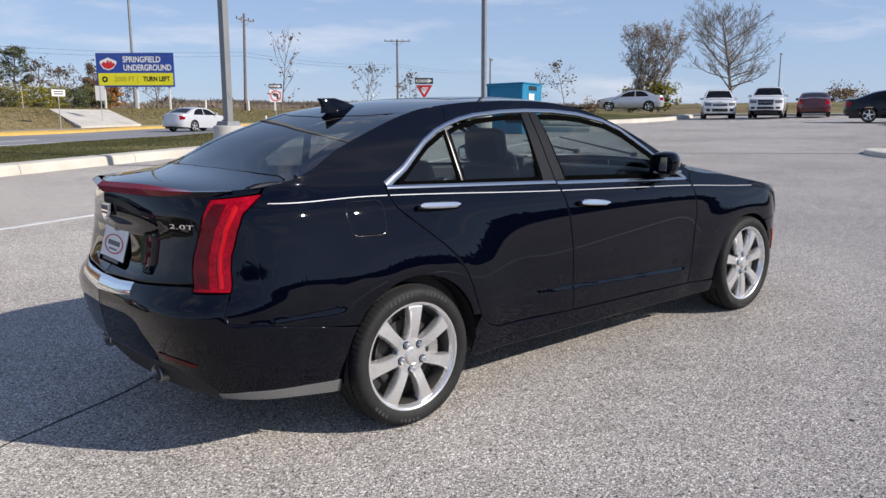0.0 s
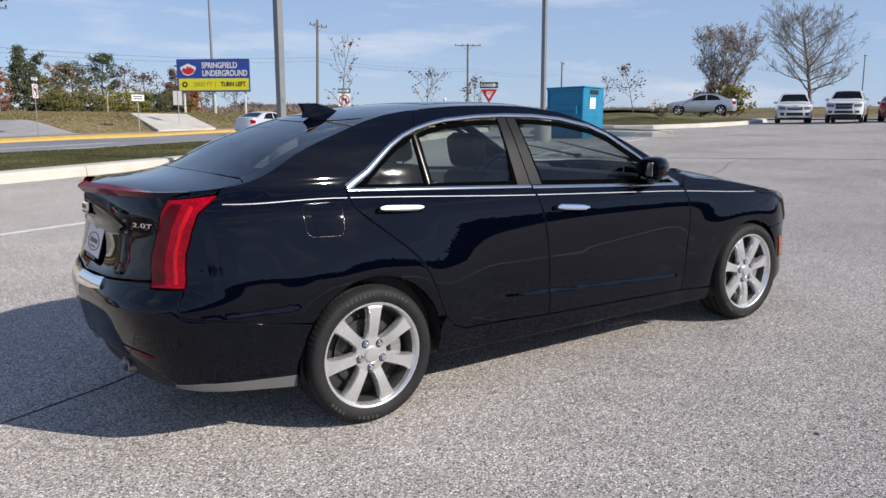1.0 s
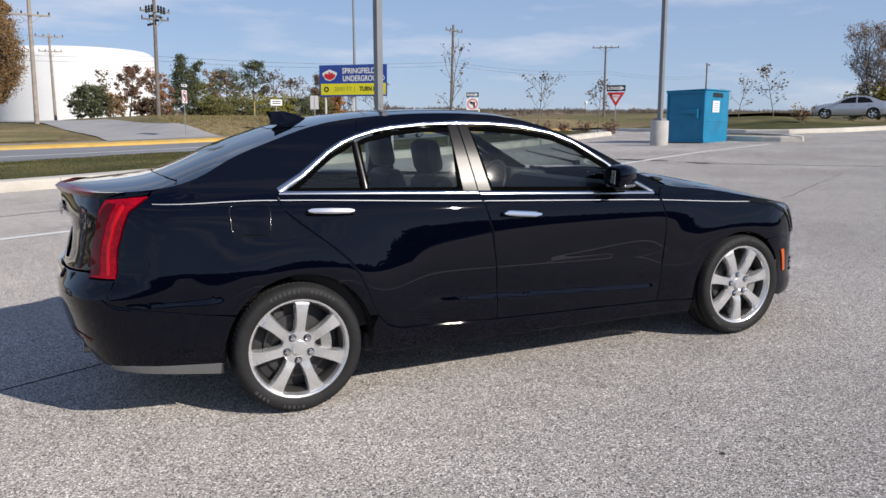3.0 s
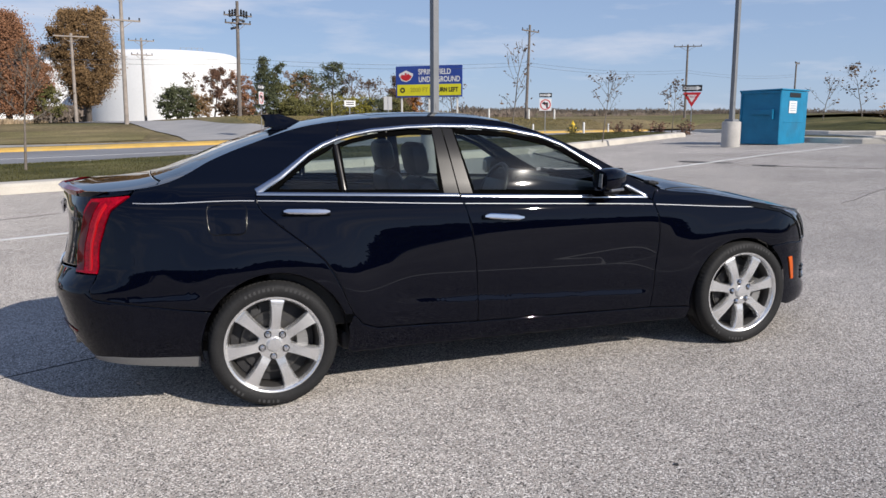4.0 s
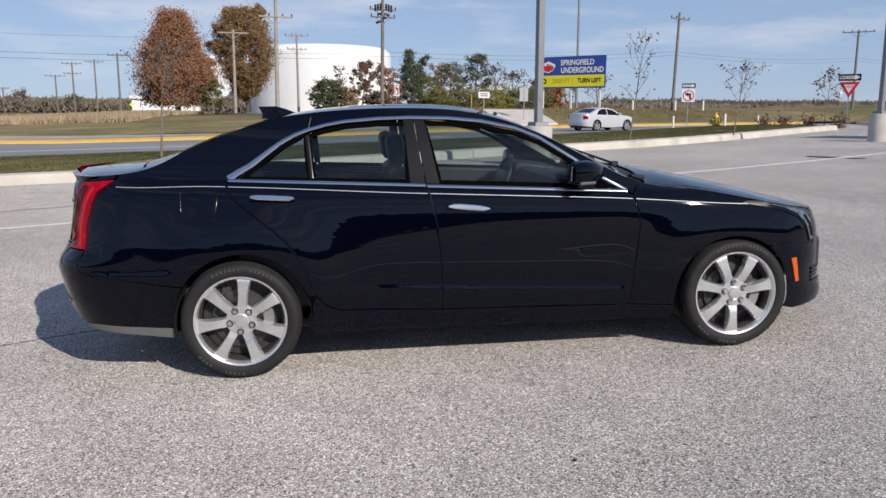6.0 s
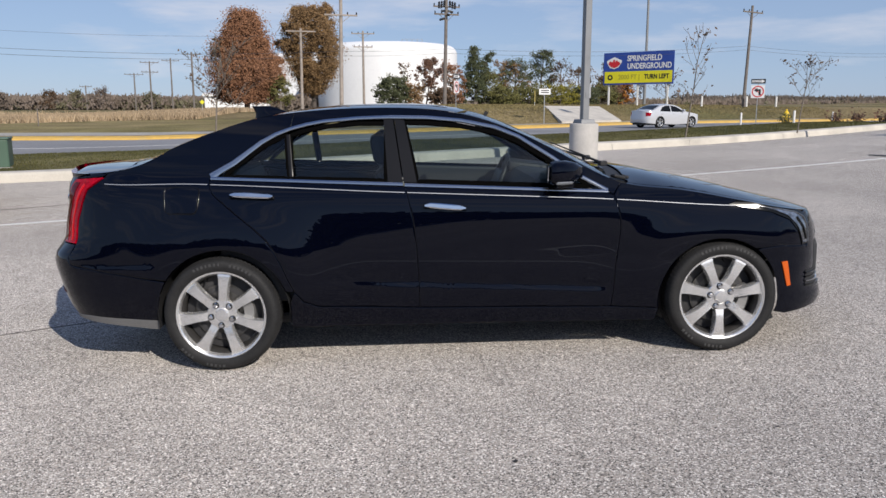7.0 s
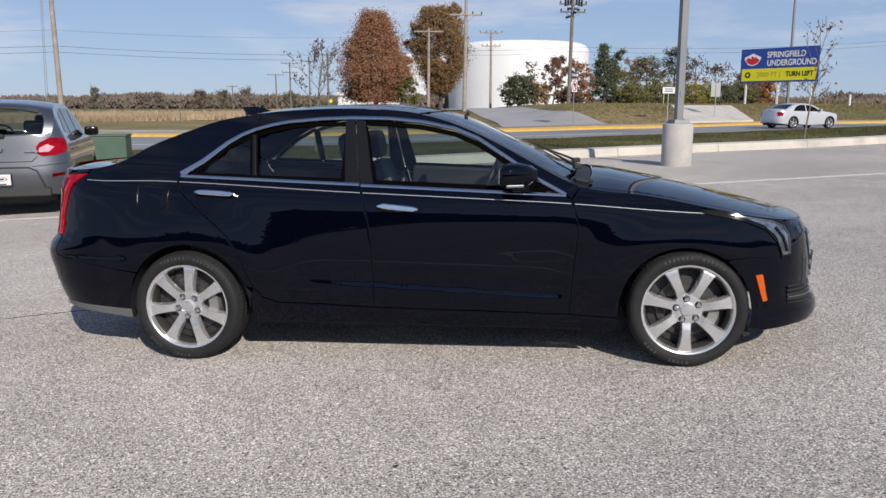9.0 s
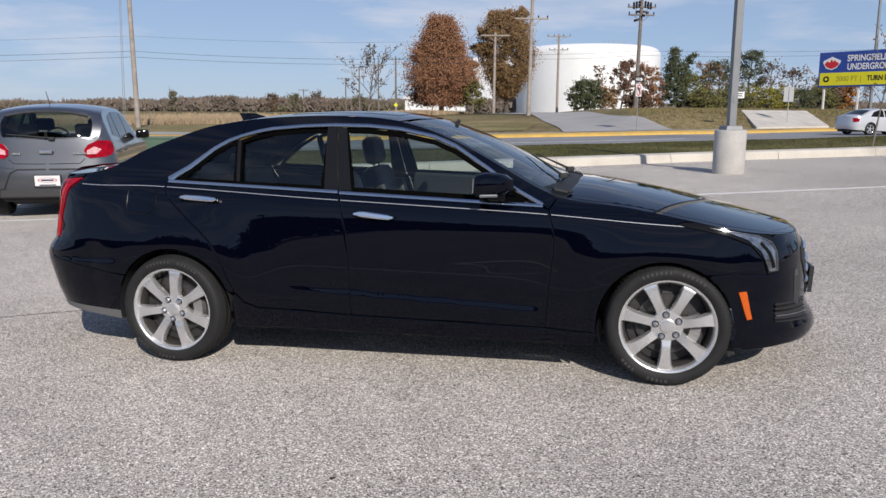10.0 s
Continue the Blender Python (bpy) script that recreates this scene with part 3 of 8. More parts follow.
    rings = lathe(bm, [(0.158, face - 0.075), (0.158, face - 0.068), (0.085, face - 0.068), (0.08, face - 0.05), (0.04, face - 0.05)], 40)
    bm.faces.new(rings[-1])
    part("brake_disc", bm, M_STEEL if detail else M_MATTE, hub, smooth=True)
    if detail:
        nut = None
        for k in range(5):
            a = radians(spin + 36 + 72 * k)
            if nut is None:
                bm = bmesh.new()
                rings = lathe(bm, [(0.0135, face - 0.012), (0.0135, face - 0.0075), (0.0118, face - 0.0075), (0.0118, face + 0.004), (0.009, face + 0.008)], 6)
                bm.faces.new(rings[-1])
                nut = part("lug_nut", bm, M_CHROME, hub)
                nut.location = (0.0605 * math.cos(a), 0.0605 * math.sin(a), 0)
            else:
                o = new("lug_nut", nut.data)
                o.parent = hub
                o.location = (0.0605 * math.cos(a), 0.0605 * math.sin(a), 0)
        seat_ob = None
        for k in range(5):
            a = radians(spin + 36 + 72 * k)
            if seat_ob is None:
                bm = bmesh.new()
                lathe(bm, [(0.0185, face - 0.0098), (0.0125, face - 0.0102)], 14)
                seat_ob = part("nut_seat", bm, M_TRIM, hub)
            else:
                seat_ob = new("nut_seat", seat_ob.data)
                seat_ob.parent = hub
            seat_ob.location = (0.0605 * math.cos(a), 0.0605 * math.sin(a), 0)
        bm = bmesh.new()
        lathe(bm, [(0.148, face - 0.0665), (0.12, face - 0.0665)], 36)
        lathe(bm, [(0.205, face - 0.088), (0.16, face - 0.082), (0.05, face - 0.082)], 36)
        part("dust_shield", bm, M_CABIN, hub)
        # caliper ahead of the axle
        bm = bmesh.new()
        for k in range(6):
            a = radians(-28 + k * 9)
            box(bm, (0.055, 0.026, 0.05), (0.142 * math.cos(a), 0.142 * math.sin(a), face - 0.062), (0, 0, math.degrees(a)), 0.004)
        part("brake_caliper", bm, M_CALIPER, hub)
        bm = bmesh.new()
        a = radians(spin + 26)
        rod(bm, (0.212 * math.cos(a), 0.212 * math.sin(a), face - 0.03), (0.200 * math.cos(a), 0.200 * math.sin(a), face + 0.006), 0.0045, 0.004, 8)
        part("valve", bm, M_TRIM, hub)
        # worn raised marks on the sidewall
        for mid, sizes in ((100, (0.9, 0.9, 1.0, 0.8, 1.1, 0.9, 0.6)), (62, (1.0, 0.8, 1.0, 0.7, 1.0, 1.0)), (258, (1.0, 0.6, 1.0, 1.0, 0.7)), (224, (0.8, 1.0, 0.9, 1.1))):
            for k, q in enumerate(sizes):
                bm = bmesh.new()
                a = radians(mid - (k - len(sizes) / 2) * 4.6)
                box(bm, (0.0150, 0.0125 * q, 0.0016), ((rim + 0.042) * math.cos(a), (rim + 0.042) * math.sin(a), w - 0.0006), (0, 0, math.degrees(a)))
                part("sidewall_mark", bm, M_TYRE_MARK, hub)
    return hub


# ---- the black sedan ----
def sedan_shell():
    # the flank by its tilt in degrees at each depth below the belt, run outwards from the shoulder
    tilt_at = (-0.90, -0.80, -0.72, -0.66, -0.60, -0.54, -0.48, -0.43, -0.34, -0.25, -0.18, -0.15, -0.12, -0.09, -0.06, -0.03, 0.0)
    tilts = (-16, -14, -11, -8, -5, -4, -3, -1.5, 1.0, 2.8, 4.2, 6.0, 9.5, 15, 22, 30, 45)
    steps = np.linspace(0.0, -0.90, 451)
    tilt = np.interp(np.linspace(0.03, -0.93, 481), tilt_at, tilts)
    tilt = np.convolve(tilt, np.hanning(25) / np.hanning(25).sum(), "same")[15:466]
    swell = np.r_[0, np.cumsum(np.tan(np.radians(tilt[:-1])) * 0.002)] + 0.755
    upper = spline((-0.03, 0.0, 0.05, 0.1, 0.2, 0.3, 0.42), (0.778, 0.755, 0.735, 0.715, 0.675, 0.629, 0.566))
    flank = lambda d: float(np.interp(d, steps[::-1], swell[::-1])) if d < 0 else float(upper(d))
    tail = spline((0.15, 0.25, 0.40, 0.55, 0.66, 0.72, 0.78, 0.86, 0.94, 1.0, 1.05, 1.09), (-0.87, -0.925, -0.98, -1.012, -1.012, -0.99, -0.972, -0.95, -0.93, -0.915, -0.903, -0.893))
    nose = spline((0.12, 0.2, 0.26, 0.33, 0.45, 0.6, 0.7, 0.78, 0.9), (3.50, 3.612, 3.630, 3.588, 3.566, 3.556, 3.53, 3.48, 3.38))
    edge = spline((-1.66, -1.2, -0.9, -0.62, -0.43, -0.2, 0.0, 0.157, 0.38, 0.8, 1.02, 1.28, 1.51, 1.767, 2.0, 2.12, 2.25, 2.5, 2.8, 3.0, 3.2, 3.5, 3.9, 4.2),
                  (1.095, 1.095, 1.094, 1.105, 1.142, 1.236, 1.307, 1.355, 1.391, 1.41, 1.405, 1.38, 1.32, 1.205, 1.075, 1.01, 0.962, 0.927, 0.872, 0.832, 0.80, 0.768, 0.75, 0.745))
    middle = spline((-1.0, -0.8, -0.66, -0.58, -0.45, -0.2, 0.0, 0.157, 0.38, 0.8, 1.02, 1.28, 1.51, 1.767, 2.05, 2.2, 2.28, 2.4, 2.6, 2.9, 3.2, 3.4, 3.55),
                    (1.104, 1.119, 1.128, 1.137, 1.168, 1.262, 1.327, 1.370, 1.412, 1.437, 1.435, 1.415, 1.36, 1.25, 1.11, 1.04, 1.028, 1.015, 0.978, 0.912, 0.835, 0.785, 0.745))
    tuck = spline((0.15, 0.60, 0.655, 0.70, 0.72, 0.80, 0.88, 0.96, 1.02, 1.1), (0, 0, 0.004, 0.04, 0.05, 0.046, 0.034, 0.016, -0.004, 0.012))
    point = spline((0.15, 0.30, 0.60, 0.68, 0.72, 0.75, 0.90, 0.93, 0.965, 0.99, 1.05, 1.1), (0, 0.024, 0.028, 0.028, 0.022, 0.004, 0.004, 0.014, 0.052, 0.064, 0.080, 0.080))
    return Shell(flank, lambda x: 0.926 + 0.058 * (2.1 - x), 0.026, tail, nose, -0.25, 2.95, edge, middle, rear_round=4.0, front_round=2.3, arches=((0.016, 0.317, 0.360), (2.755, 0.315, 0.338)), tuck=tuck, point=point, flare=0.036)


def build_sedan():
    car = thing("sedan", pose(0, 0, 0, 0, -1.403, 0), "glossy black four-door luxury sedan parked on the aggregate lot", "car")
    sh = sedan_shell()
    S, T = sh.side, sh.top
    RC, FC = sh.rear - sh.back, sh.front + sh.fore
    edge = lambda a, b, n=10: [(a + (b - a) * k / n, sh.top_edge(a + (b - a) * k / n)) for k in range(n + 1)]
    belt = lambda a, b, d=-0.004, n=6: [(a + (b - a) * k / n, sh.belt(a + (b - a) * k / n) + d) for k in range(n + 1)]
    rear_cut = [(-0.036, 1.045), (-0.03, 1.0), (-0.012, 0.968), (0.05, 0.912), (0.116, 0.856), (0.2, 0.785), (0.267, 0.719), (0.31, 0.65), (0.345, 0.575), (0.372, 0.50), (0.402, 0.43), (0.45, 0.372), (0.531, 0.340)]
    door_cut = [(1.083, 0.313), (1.084, 0.45), (1.076, 0.65), (1.058, 0.82), (1.03, 0.96), (1.021, 0.988)]
    front_cut = [(2.155, 0.281), (2.168, 0.4), (2.174, 0.513), (2.19, 0.62), (2.201, 0.726), (2.195, 0.81), (2.172, 0.905)]
    dlo = [(-0.03, 1.062), (0.09, 1.128), (0.241, 1.236), (0.32, 1.278), (0.396, 1.305), (0.49, 1.328), (0.586, 1.343), (0.776, 1.355), (0.951, 1.357), (1.158, 1.349), (1.348, 1.328), (1.537, 1.286), (1.661, 1.234), (1.842, 1.116), (1.991, 1.010), (2.139, 0.929)]
    lamp_back = [(-0.862, 0.722), (-0.863, 0.80), (-0.855, 0.86), (-0.82, 0.945), (-0.77, 1.01), (-0.675, 1.072)]
    lamp_in = [(-0.90, 1.062), (-0.945, 1.0), (-0.985, 0.925), (-1.012, 0.85), (-1.018, 0.80), (-1.01, 0.722)]
    head_low = [(2.80, 0.836), (2.95, 0.806), (3.06, 0.786), (3.184, 0.738), (3.245, 0.665), (3.268, 0.585)]
    rarch, farch = (0.016, 0.317, 0.360), (2.755, 0.315, 0.338)
    for flip in (False, True):
        f = {"flip": flip}
        blade = [[(x, sh.belt(x) + d) for x in (0.40, 0.8, 1.2, 1.6, 2.0, 2.2)] for d in (-0.512, -0.525, -0.5345, -0.543, -0.5515, -0.561, -0.575)]
        rd = panel("rear_door", S, rear_cut + [(0.8, 0.327)] + door_cut + belt(1.015, -0.03), M_BLACK, car, step=0.028, lines=blade, **f)
        fd = panel("front_door", S, door_cut[::-1] + [(1.6, 0.298)] + front_cut + belt(2.14, 1.02), M_BLACK, car, step=0.028, lines=blade, **f)
        panel("rocker", S, [(0.385, 0.219), (1.3, 0.207), (2.40, 0.191), (2.425, 0.262), (2.155, 0.281), (1.6, 0.298), (1.083, 0.313), (0.8, 0.327), (0.531, 0.340), (0.45, 0.372), (0.402, 0.43)] + arc(*rarch, 14, -12, 4)[1:], M_BLACK, car, off=0.004, step=0.03, **f)
        panel("quarter_panel", S, [(0.402, 0.43)] + arc(*rarch, 19, 146, 24) + [(-0.42, 0.538), (-0.55, 0.562), (-0.70, 0.592), (-0.815, 0.612)] + lamp_back + [(-0.66, 1.098)] + edge(-0.60, 0.42, 48) + dlo[4::-1] + rear_cut[:-2], M_BLACK, car, step=0.028, lines=[[(-0.58, z), (-0.28, z)] for z in (0.580, 0.588, 0.596, 0.604, 0.612)], fold=lambda u, v: v < 1.055, **f)
        panel("roof_rail", S, dlo[4:] + [(2.168, 0.908), (2.215, 0.97)] + edge(2.2, 0.42, 22), M_BLACK, car, step=0.04, fold=False, **f)
        panel("front_fender", S, front_cut + [(2.215, 0.97)] + edge(2.24, 2.86, 8) + head_low + [(3.1, 0.602), (2.985, 0.592)] + arc(*farch, 55, 190, 22) + [(2.425, 0.262)], M_BLACK, car, step=0.028, fold=lambda u, v: u < 2.23 or v < 0.78, **f)
        flap = [(-0.272, 0.905), (-0.264, 0.886), (-0.244, 0.876), (-0.125, 0.870), (-0.104, 0.877), (-0.095, 0.895), (-0.085, 0.985), (-0.092, 1.003), (-0.112, 1.011), (-0.245, 1.015), (-0.266, 1.008), (-0.276, 0.990)]
        door_skin = lambda u, v: (Vector(S(u, v)) + surface_normal(S, u, v) * (0.050 * (u + 0.18) - 0.22 * (u + 0.18) ** 2)).to_tuple()
        panel("fuel_door", door_skin, flap, M_BLACK, car, off=0.0035, gap=0.004, depth=0.004, step=0.02, **f)
        ribbon("fuel_door_gap", S, flap, 0.005, 0.0012, M_TRIM, car, closed=True, **f)
        # lamps
        lamp = panel("tail_lamp", S, lamp_back + lamp_in, M_RED, car, "tall red wrap-round tail lamp lens", off=0.006, step=0.035, **f)
        panel("lamp_core", S, [(-0.945, 0.735), (-0.95, 0.80), (-0.945, 0.86), (-0.91, 0.95), (-0.83, 1.045), (-0.885, 1.047), (-0.94, 0.985), (-0.985, 0.90), (-1.006, 0.82), (-0.998, 0.735)], M_RED_DARK, lamp, "deep red inner light bar", off=0.0085, step=0.04, gap=0, depth=0.003, **f)
        ribbon("light_guide", S, [(-0.90, 0.735), (-0.904, 0.80), (-0.898, 0.865), (-0.865, 0.95), (-0.79, 1.036)], 0.018, 0.003, M_RED_BRIGHT, lamp, "bright red light guide", base=0.006, **f)
        headlamp = panel("headlight", S, head_low + [(3.335, 0.59), (3.35, 0.70), (3.345, 0.768)] + edge(3.28, 2.92, 6) + [(2.84, 0.85)], M_TRIM, car, "dark headlight with clear outer lens", off=0.002, step=0.035, **f)
        panel("light_blade", S, [(3.272, 0.60), (3.328, 0.602), (3.338, 0.70), (3.318, 0.748), (3.24, 0.782), (3.10, 0.806), (2.96, 0.824), (3.08, 0.797), (3.17, 0.764), (3.235, 0.705)], M_CLEAR, headlamp, "clear vertical daytime light blade", off=0.007, step=0.03, gap=0, depth=0.004, **f)
        ribbon("lamp_edge", S, [(3.276, 0.603), (3.324, 0.605), (3.333, 0.70), (3.314, 0.744), (3.24, 0.777), (3.10, 0.802), (2.98, 0.819)], 0.0035, 0.003, M_REPEATER, headlamp, "bright light guide along the lamp edge", base=0.010, **f)
        ribbon("lamp_divider", S, [(3.245, 0.745), (3.285, 0.690), (3.302, 0.62)], 0.016, 0.003, M_TRIM, headlamp, base=0.010, **f)
        panel("side_marker", S, [(3.108, 0.506), (3.147, 0.508), (3.181, 0.365), (3.155, 0.361)], M_AMBER, car, "amber side marker lens", off=0.006, step=0.03, gap=0, **f)
        # window glass and black frames
        q = [(0.055, 1.066), (0.385, 1.049), (0.372, 1.268), (0.25, 1.208), (0.13, 1.124)]
        rg = [(0.418, 1.047), (0.912, 1.022), (0.926, 1.318), (0.78, 1.322), (0.60, 1.312), (0.47, 1.288), (0.405, 1.268)]
        fg = [(1.098, 1.012), (2.03, 0.957), (1.99, 0.985), (1.84, 1.085), (1.66, 1.20), (1.54, 1.252), (1.35, 1.294), (1.16, 1.315), (1.035, 1.32)]
        q, rg, fg = (inset(ccw(k), -0.010) for k in (q, rg, fg))
        # each pane: its middle, and how far it turns and leans from the frame
        for name, poly, host, mid, turn, lean in (("quarter_glass", q, rd, (0.22, 1.12), 0.048, 0.025), ("rear_window", rg, rd, (0.66, 1.14), 0.026, 0.050), ("front_window", fg, fd, (1.5, 1.10), -0.017, 0.040)):
            def skin(u, v, mid=mid, turn=turn, lean=lean):
                return (Vector(S(u, v)) + surface_normal(S, u, v) * (turn * (u - mid[0]) - 0.04 * (u - mid[0]) ** 2 + lean * (v - mid[1]) - 0.10 * (v - mid[1]) ** 2)).to_tuple()
            panel(name, skin, poly, M_GLASS, host, off=-0.011, gap=0, skirt=False, step=0.05, **f)
        ribbon("window_frame", S, q, 0.022, 0.002, M_RECESS, rd, closed=True, base=-0.002, **f)
        ribbon("window_frame", S, rg, 0.022, 0.002, M_RECESS, rd, closed=True, base=-0.002, **f)
        ribbon("window_frame", S, fg, 0.024, 0.002, M_RECESS, fd, closed=True, base=-0.002, **f)
        panel("pillar_cover", S, [(0.93, 1.005), (1.012, 1.002), (0.968, 1.345), (0.915, 1.345)], M_PILLAR, rd, off=0.003, gap=0.001, step=0.06, **f)
        panel("pillar_cover", S, [(1.018, 1.002), (1.09, 0.998), (1.03, 1.338), (0.974, 1.345)], M_PILLAR, fd, off=0.003, gap=0.001, step=0.06, **f)
        ribbon("division_bar", S, [(0.405, 1.05), (0.388, 1.275)], 0.020, 0.003, M_PILLAR, rd, **f)
        # bright mouldings
        ribbon("window_moulding", S, dlo[:9], lambda k: 0.034 - 0.016 * min(1, k * 2.2), 0.006, M_SATIN, rd, "satin chrome window surround", **f)
        ribbon("window_moulding", S, dlo[8:], 0.019, 0.006, M_SATIN, fd, "satin chrome window surround", **f)
        ribbon("belt_moulding", S, belt(-0.03, 1.012, 0.004), 0.017, 0.007, M_SATIN, rd, "satin chrome belt strip", **f)
        ribbon("belt_moulding", S, belt(1.022, 2.14, 0.001), 0.017, 0.007, M_SATIN, fd, "satin chrome belt strip", **f)
        for a, b, host in ((-0.655, -0.045, car), (-0.03, 1.02, rd), (1.035, 2.165, fd), (2.185, 2.86, car)):
            da = -0.028 if a < 0 else -0.034
            line = [(x, sh.belt(x) - 0.027 - 0.010 * ease(0, 1.0, x) - 0.016 * ease(2.0, 2.8, x) - 0.018 * ease(-0.1, -0.6, x)) for x in np.linspace(a, b, 10)]
            ribbon("pinstripe", S, line, 0.0036, 0.0010, M_STRIPE, host, "thin bright pinstripe", **f)
        # door handles: cup and bar
        for x0, x1, z0, z1, host in ((0.085, 0.311, 0.957, 0.945, rd), (1.125, 1.348, 0.876, 0.858, fd)):
            cup = [(x0 + 0.075 + 0.055 * math.cos(a), (z0 + z1) / 2 - 0.004 + 0.040 * math.sin(a)) for a in np.linspace(0, 2 * math.pi, 20)[:-1]]
            cup = [(c[0] + 0.038, c[1]) for c in cup]
            panel("handle_cup", S, cup, M_BLACK, host, off=0.0015, gap=0, step=0.03, depth=0.004, **f)
            handle = ribbon("door_handle", S, [(x0, z0), (x0 + 0.03, z0 + 0.001), (x1 - 0.03, z1 + 0.002), (x1, z1)], lambda k: 0.010 + 0.017 * math.sin(math.pi * min(max(k, 0), 1)) ** 0.35, 0.012, M_CHROME, host, "chrome pull handle", base=0.022, **f)
            ribbon("handle_base", S, [(x0 - 0.004, z0 - 0.002), (x1 + 0.004, z1 - 0.002)], 0.022, 0.016, M_TRIM, host, **f)
    # ends and top, each across both halves
    bumper = panel("rear_bumper", S, arc(*rarch, 147, 189, 8) + [(-0.50, 0.264), (-0.80, 0.302), (-0.92, 0.318), (-1.0, 0.375), (-1.12, 0.415), (-1.3, 0.425), (RC, 0.43), (RC, 0.715), (-1.335, 0.725), (-1.022, 0.742), (-1.014, 0.720), (-0.862, 0.720), (-0.815, 0.612), (-0.70, 0.592), (-0.55, 0.562), (-0.42, 0.538)], M_BLACK, car, both=True, step=0.045)
    for flip in (False, True):
        panel("rear_valance", S, [(-0.365, 0.235), (-0.80, 0.285), (-0.915, 0.300), (-0.925, 0.318), (-0.80, 0.322), (-0.50, 0.302), (-0.36, 0.292)], M_VALANCE, bumper, "dull grey lower valance", flip=flip, off=0.003, step=0.05)
    panel("diffuser", S, [(-0.90, 0.262), (-1.1, 0.285), (RC, 0.29), (RC, 0.455), (-1.12, 0.445), (-0.98, 0.40)], M_MATTE, bumper, "matte black lower diffuser", both=True, off=-0.035, step=0.05, gap=0)
    front = panel("front_bumper", S, [(2.985, 0.592), (3.1, 0.602), (3.268, 0.585), (3.335, 0.59), (3.35, 0.70), (3.345, 0.768)] + edge(3.4, FC, 8) + [(FC, 0.2), (3.7, 0.2), (3.36, 0.205), (3.15, 0.195), (3.075, 0.215)] + arc(*farch, -16, 52, 12), M_BLACK, car, both=True, step=0.045)
    for flip in (False, True):
        vent = panel("bumper_vent", S, [(3.315, 0.335), (3.62, 0.30), (3.66, 0.415), (3.322, 0.432)], M_MATTE, front, "black slatted bumper vent", off=0.003, gap=0, flip=flip)
        for k in range(4):
            ribbon("vent_slat", S, [(3.318, 0.345 + 0.024 * k), (3.64, 0.315 + 0.027 * k)], 0.009, 0.008, M_TRIM if k != 1 else M_SATIN, vent, flip=flip, base=0.003)
        panel("rear_reflector", S, [(-1.19, 0.472), (-1.18, 0.455), (-1.0, 0.432), (-0.985, 0.442), (-1.05, 0.458)], M_RED_DARK, bumper, "slim dark red bumper reflector", off=0.004, gap=0, flip=flip)
    grille = panel("grille", S, [(3.78, 0.40), (FC, 0.38), (FC, 0.70), (3.66, 0.68), (3.62, 0.62)], M_MATTE, front, both=True, off=0.004, gap=0)
    for k in range(5):
        ribbon("grille_bar", S, [(3.68 + 0.015 * abs(k - 3), 0.43 + 0.058 * k), (4.19, 0.42 + 0.06 * k)], 0.012, 0.010, M_SATIN, grille, base=0.004)
        ribbon("grille_bar", S, [(3.68 + 0.015 * abs(k - 3), 0.43 + 0.058 * k), (4.19, 0.42 + 0.06 * k)], 0.012, 0.010, M_SATIN, grille, base=0.004, flip=True)
    bm = bmesh.new()
    box(bm, (0.026, 0.31, 0.15), (3.606, 0, 0.44), (0, 4, 0), 0.004)
    part("front_plate_frame", bm, M_MATTE, front)
    lid_face = [(-0.668, 1.096), (-0.69, 1.078), (-0.902, 1.067), (-0.951, 1.0), (-0.991, 0.925), (-1.018, 0.85), (-1.025, 0.80), (-1.02, 0.75), (-1.335, 0.732), (RC, 0.722), (RC, 1.092), (-1.2, 1.093), (-0.9, 1.093)]
    lid = panel("trunk_lid", S, lid_face, M_BLACK, car, both=True, step=0.045)
    deck = [(RC + 0.03, -1), (-1.2, -1), (-0.9, -1), (-0.66, -1.0), (-0.545, -0.972), (-0.528, -0.9), (-0.562, -0.7), (-0.588, -0.4), (-0.604, 0)]
    panel("deck", T, deck + [(u, -v) for u, v in deck[-2::-1]], M_BLACK, lid, step=0.07)
    # lip of the deck, which is the high brake lamp over its middle length
    def lip(s, v):
        x, y, z = S(s, 1.075)
        k = ease(-0.98, -1.38, s)
        return (x - 0.004 - (0.004 + 0.020 * v) * k, y * (1 + 0.004 * k), 1.070 + (0.025 + 0.003 * k) * v)
    for flip in (False, True):
        panel("lip_end", lip, [(-0.92, 0), (-1.25, 0), (-1.12, 0.3), (-1.0, 0.7), (-0.99, 1), (-0.80, 1)], M_BLACK, lid, flip=flip, gap=0, step=0.03, depth=0.03)
    panel("high_brake_lamp", lip, [(-1.25, 0.0), (RC, 0.0), (RC, 1.0), (-0.99, 1.0), (-1.0, 0.7), (-1.12, 0.3)], M_RED_LAMP, lid, "long red high-level brake lamp in the deck lip", both=True, gap=0, step=0.03, depth=0.03)
    roof = [(0.20, -0.985), (1.33, -0.985), (1.36, -0.8), (1.42, -0.4), (1.44, 0), (1.42, 0.4), (1.36, 0.8), (1.33, 0.985), (0.20, 0.985), (0.12, 0.6), (0.08, 0), (0.12, -0.6)]
    panel("roof", T, roof, M_BLACK, car, step=0.07, fold=False, skirt=False)
    panel("sunroof", T, [(0.62, -0.68), (1.28, -0.68), (1.30, 0), (1.28, 0.68), (0.62, 0.68)], M_TRIM, car, "dark glass sunroof", off=0.0015, gap=0, step=0.08, depth=0.003)
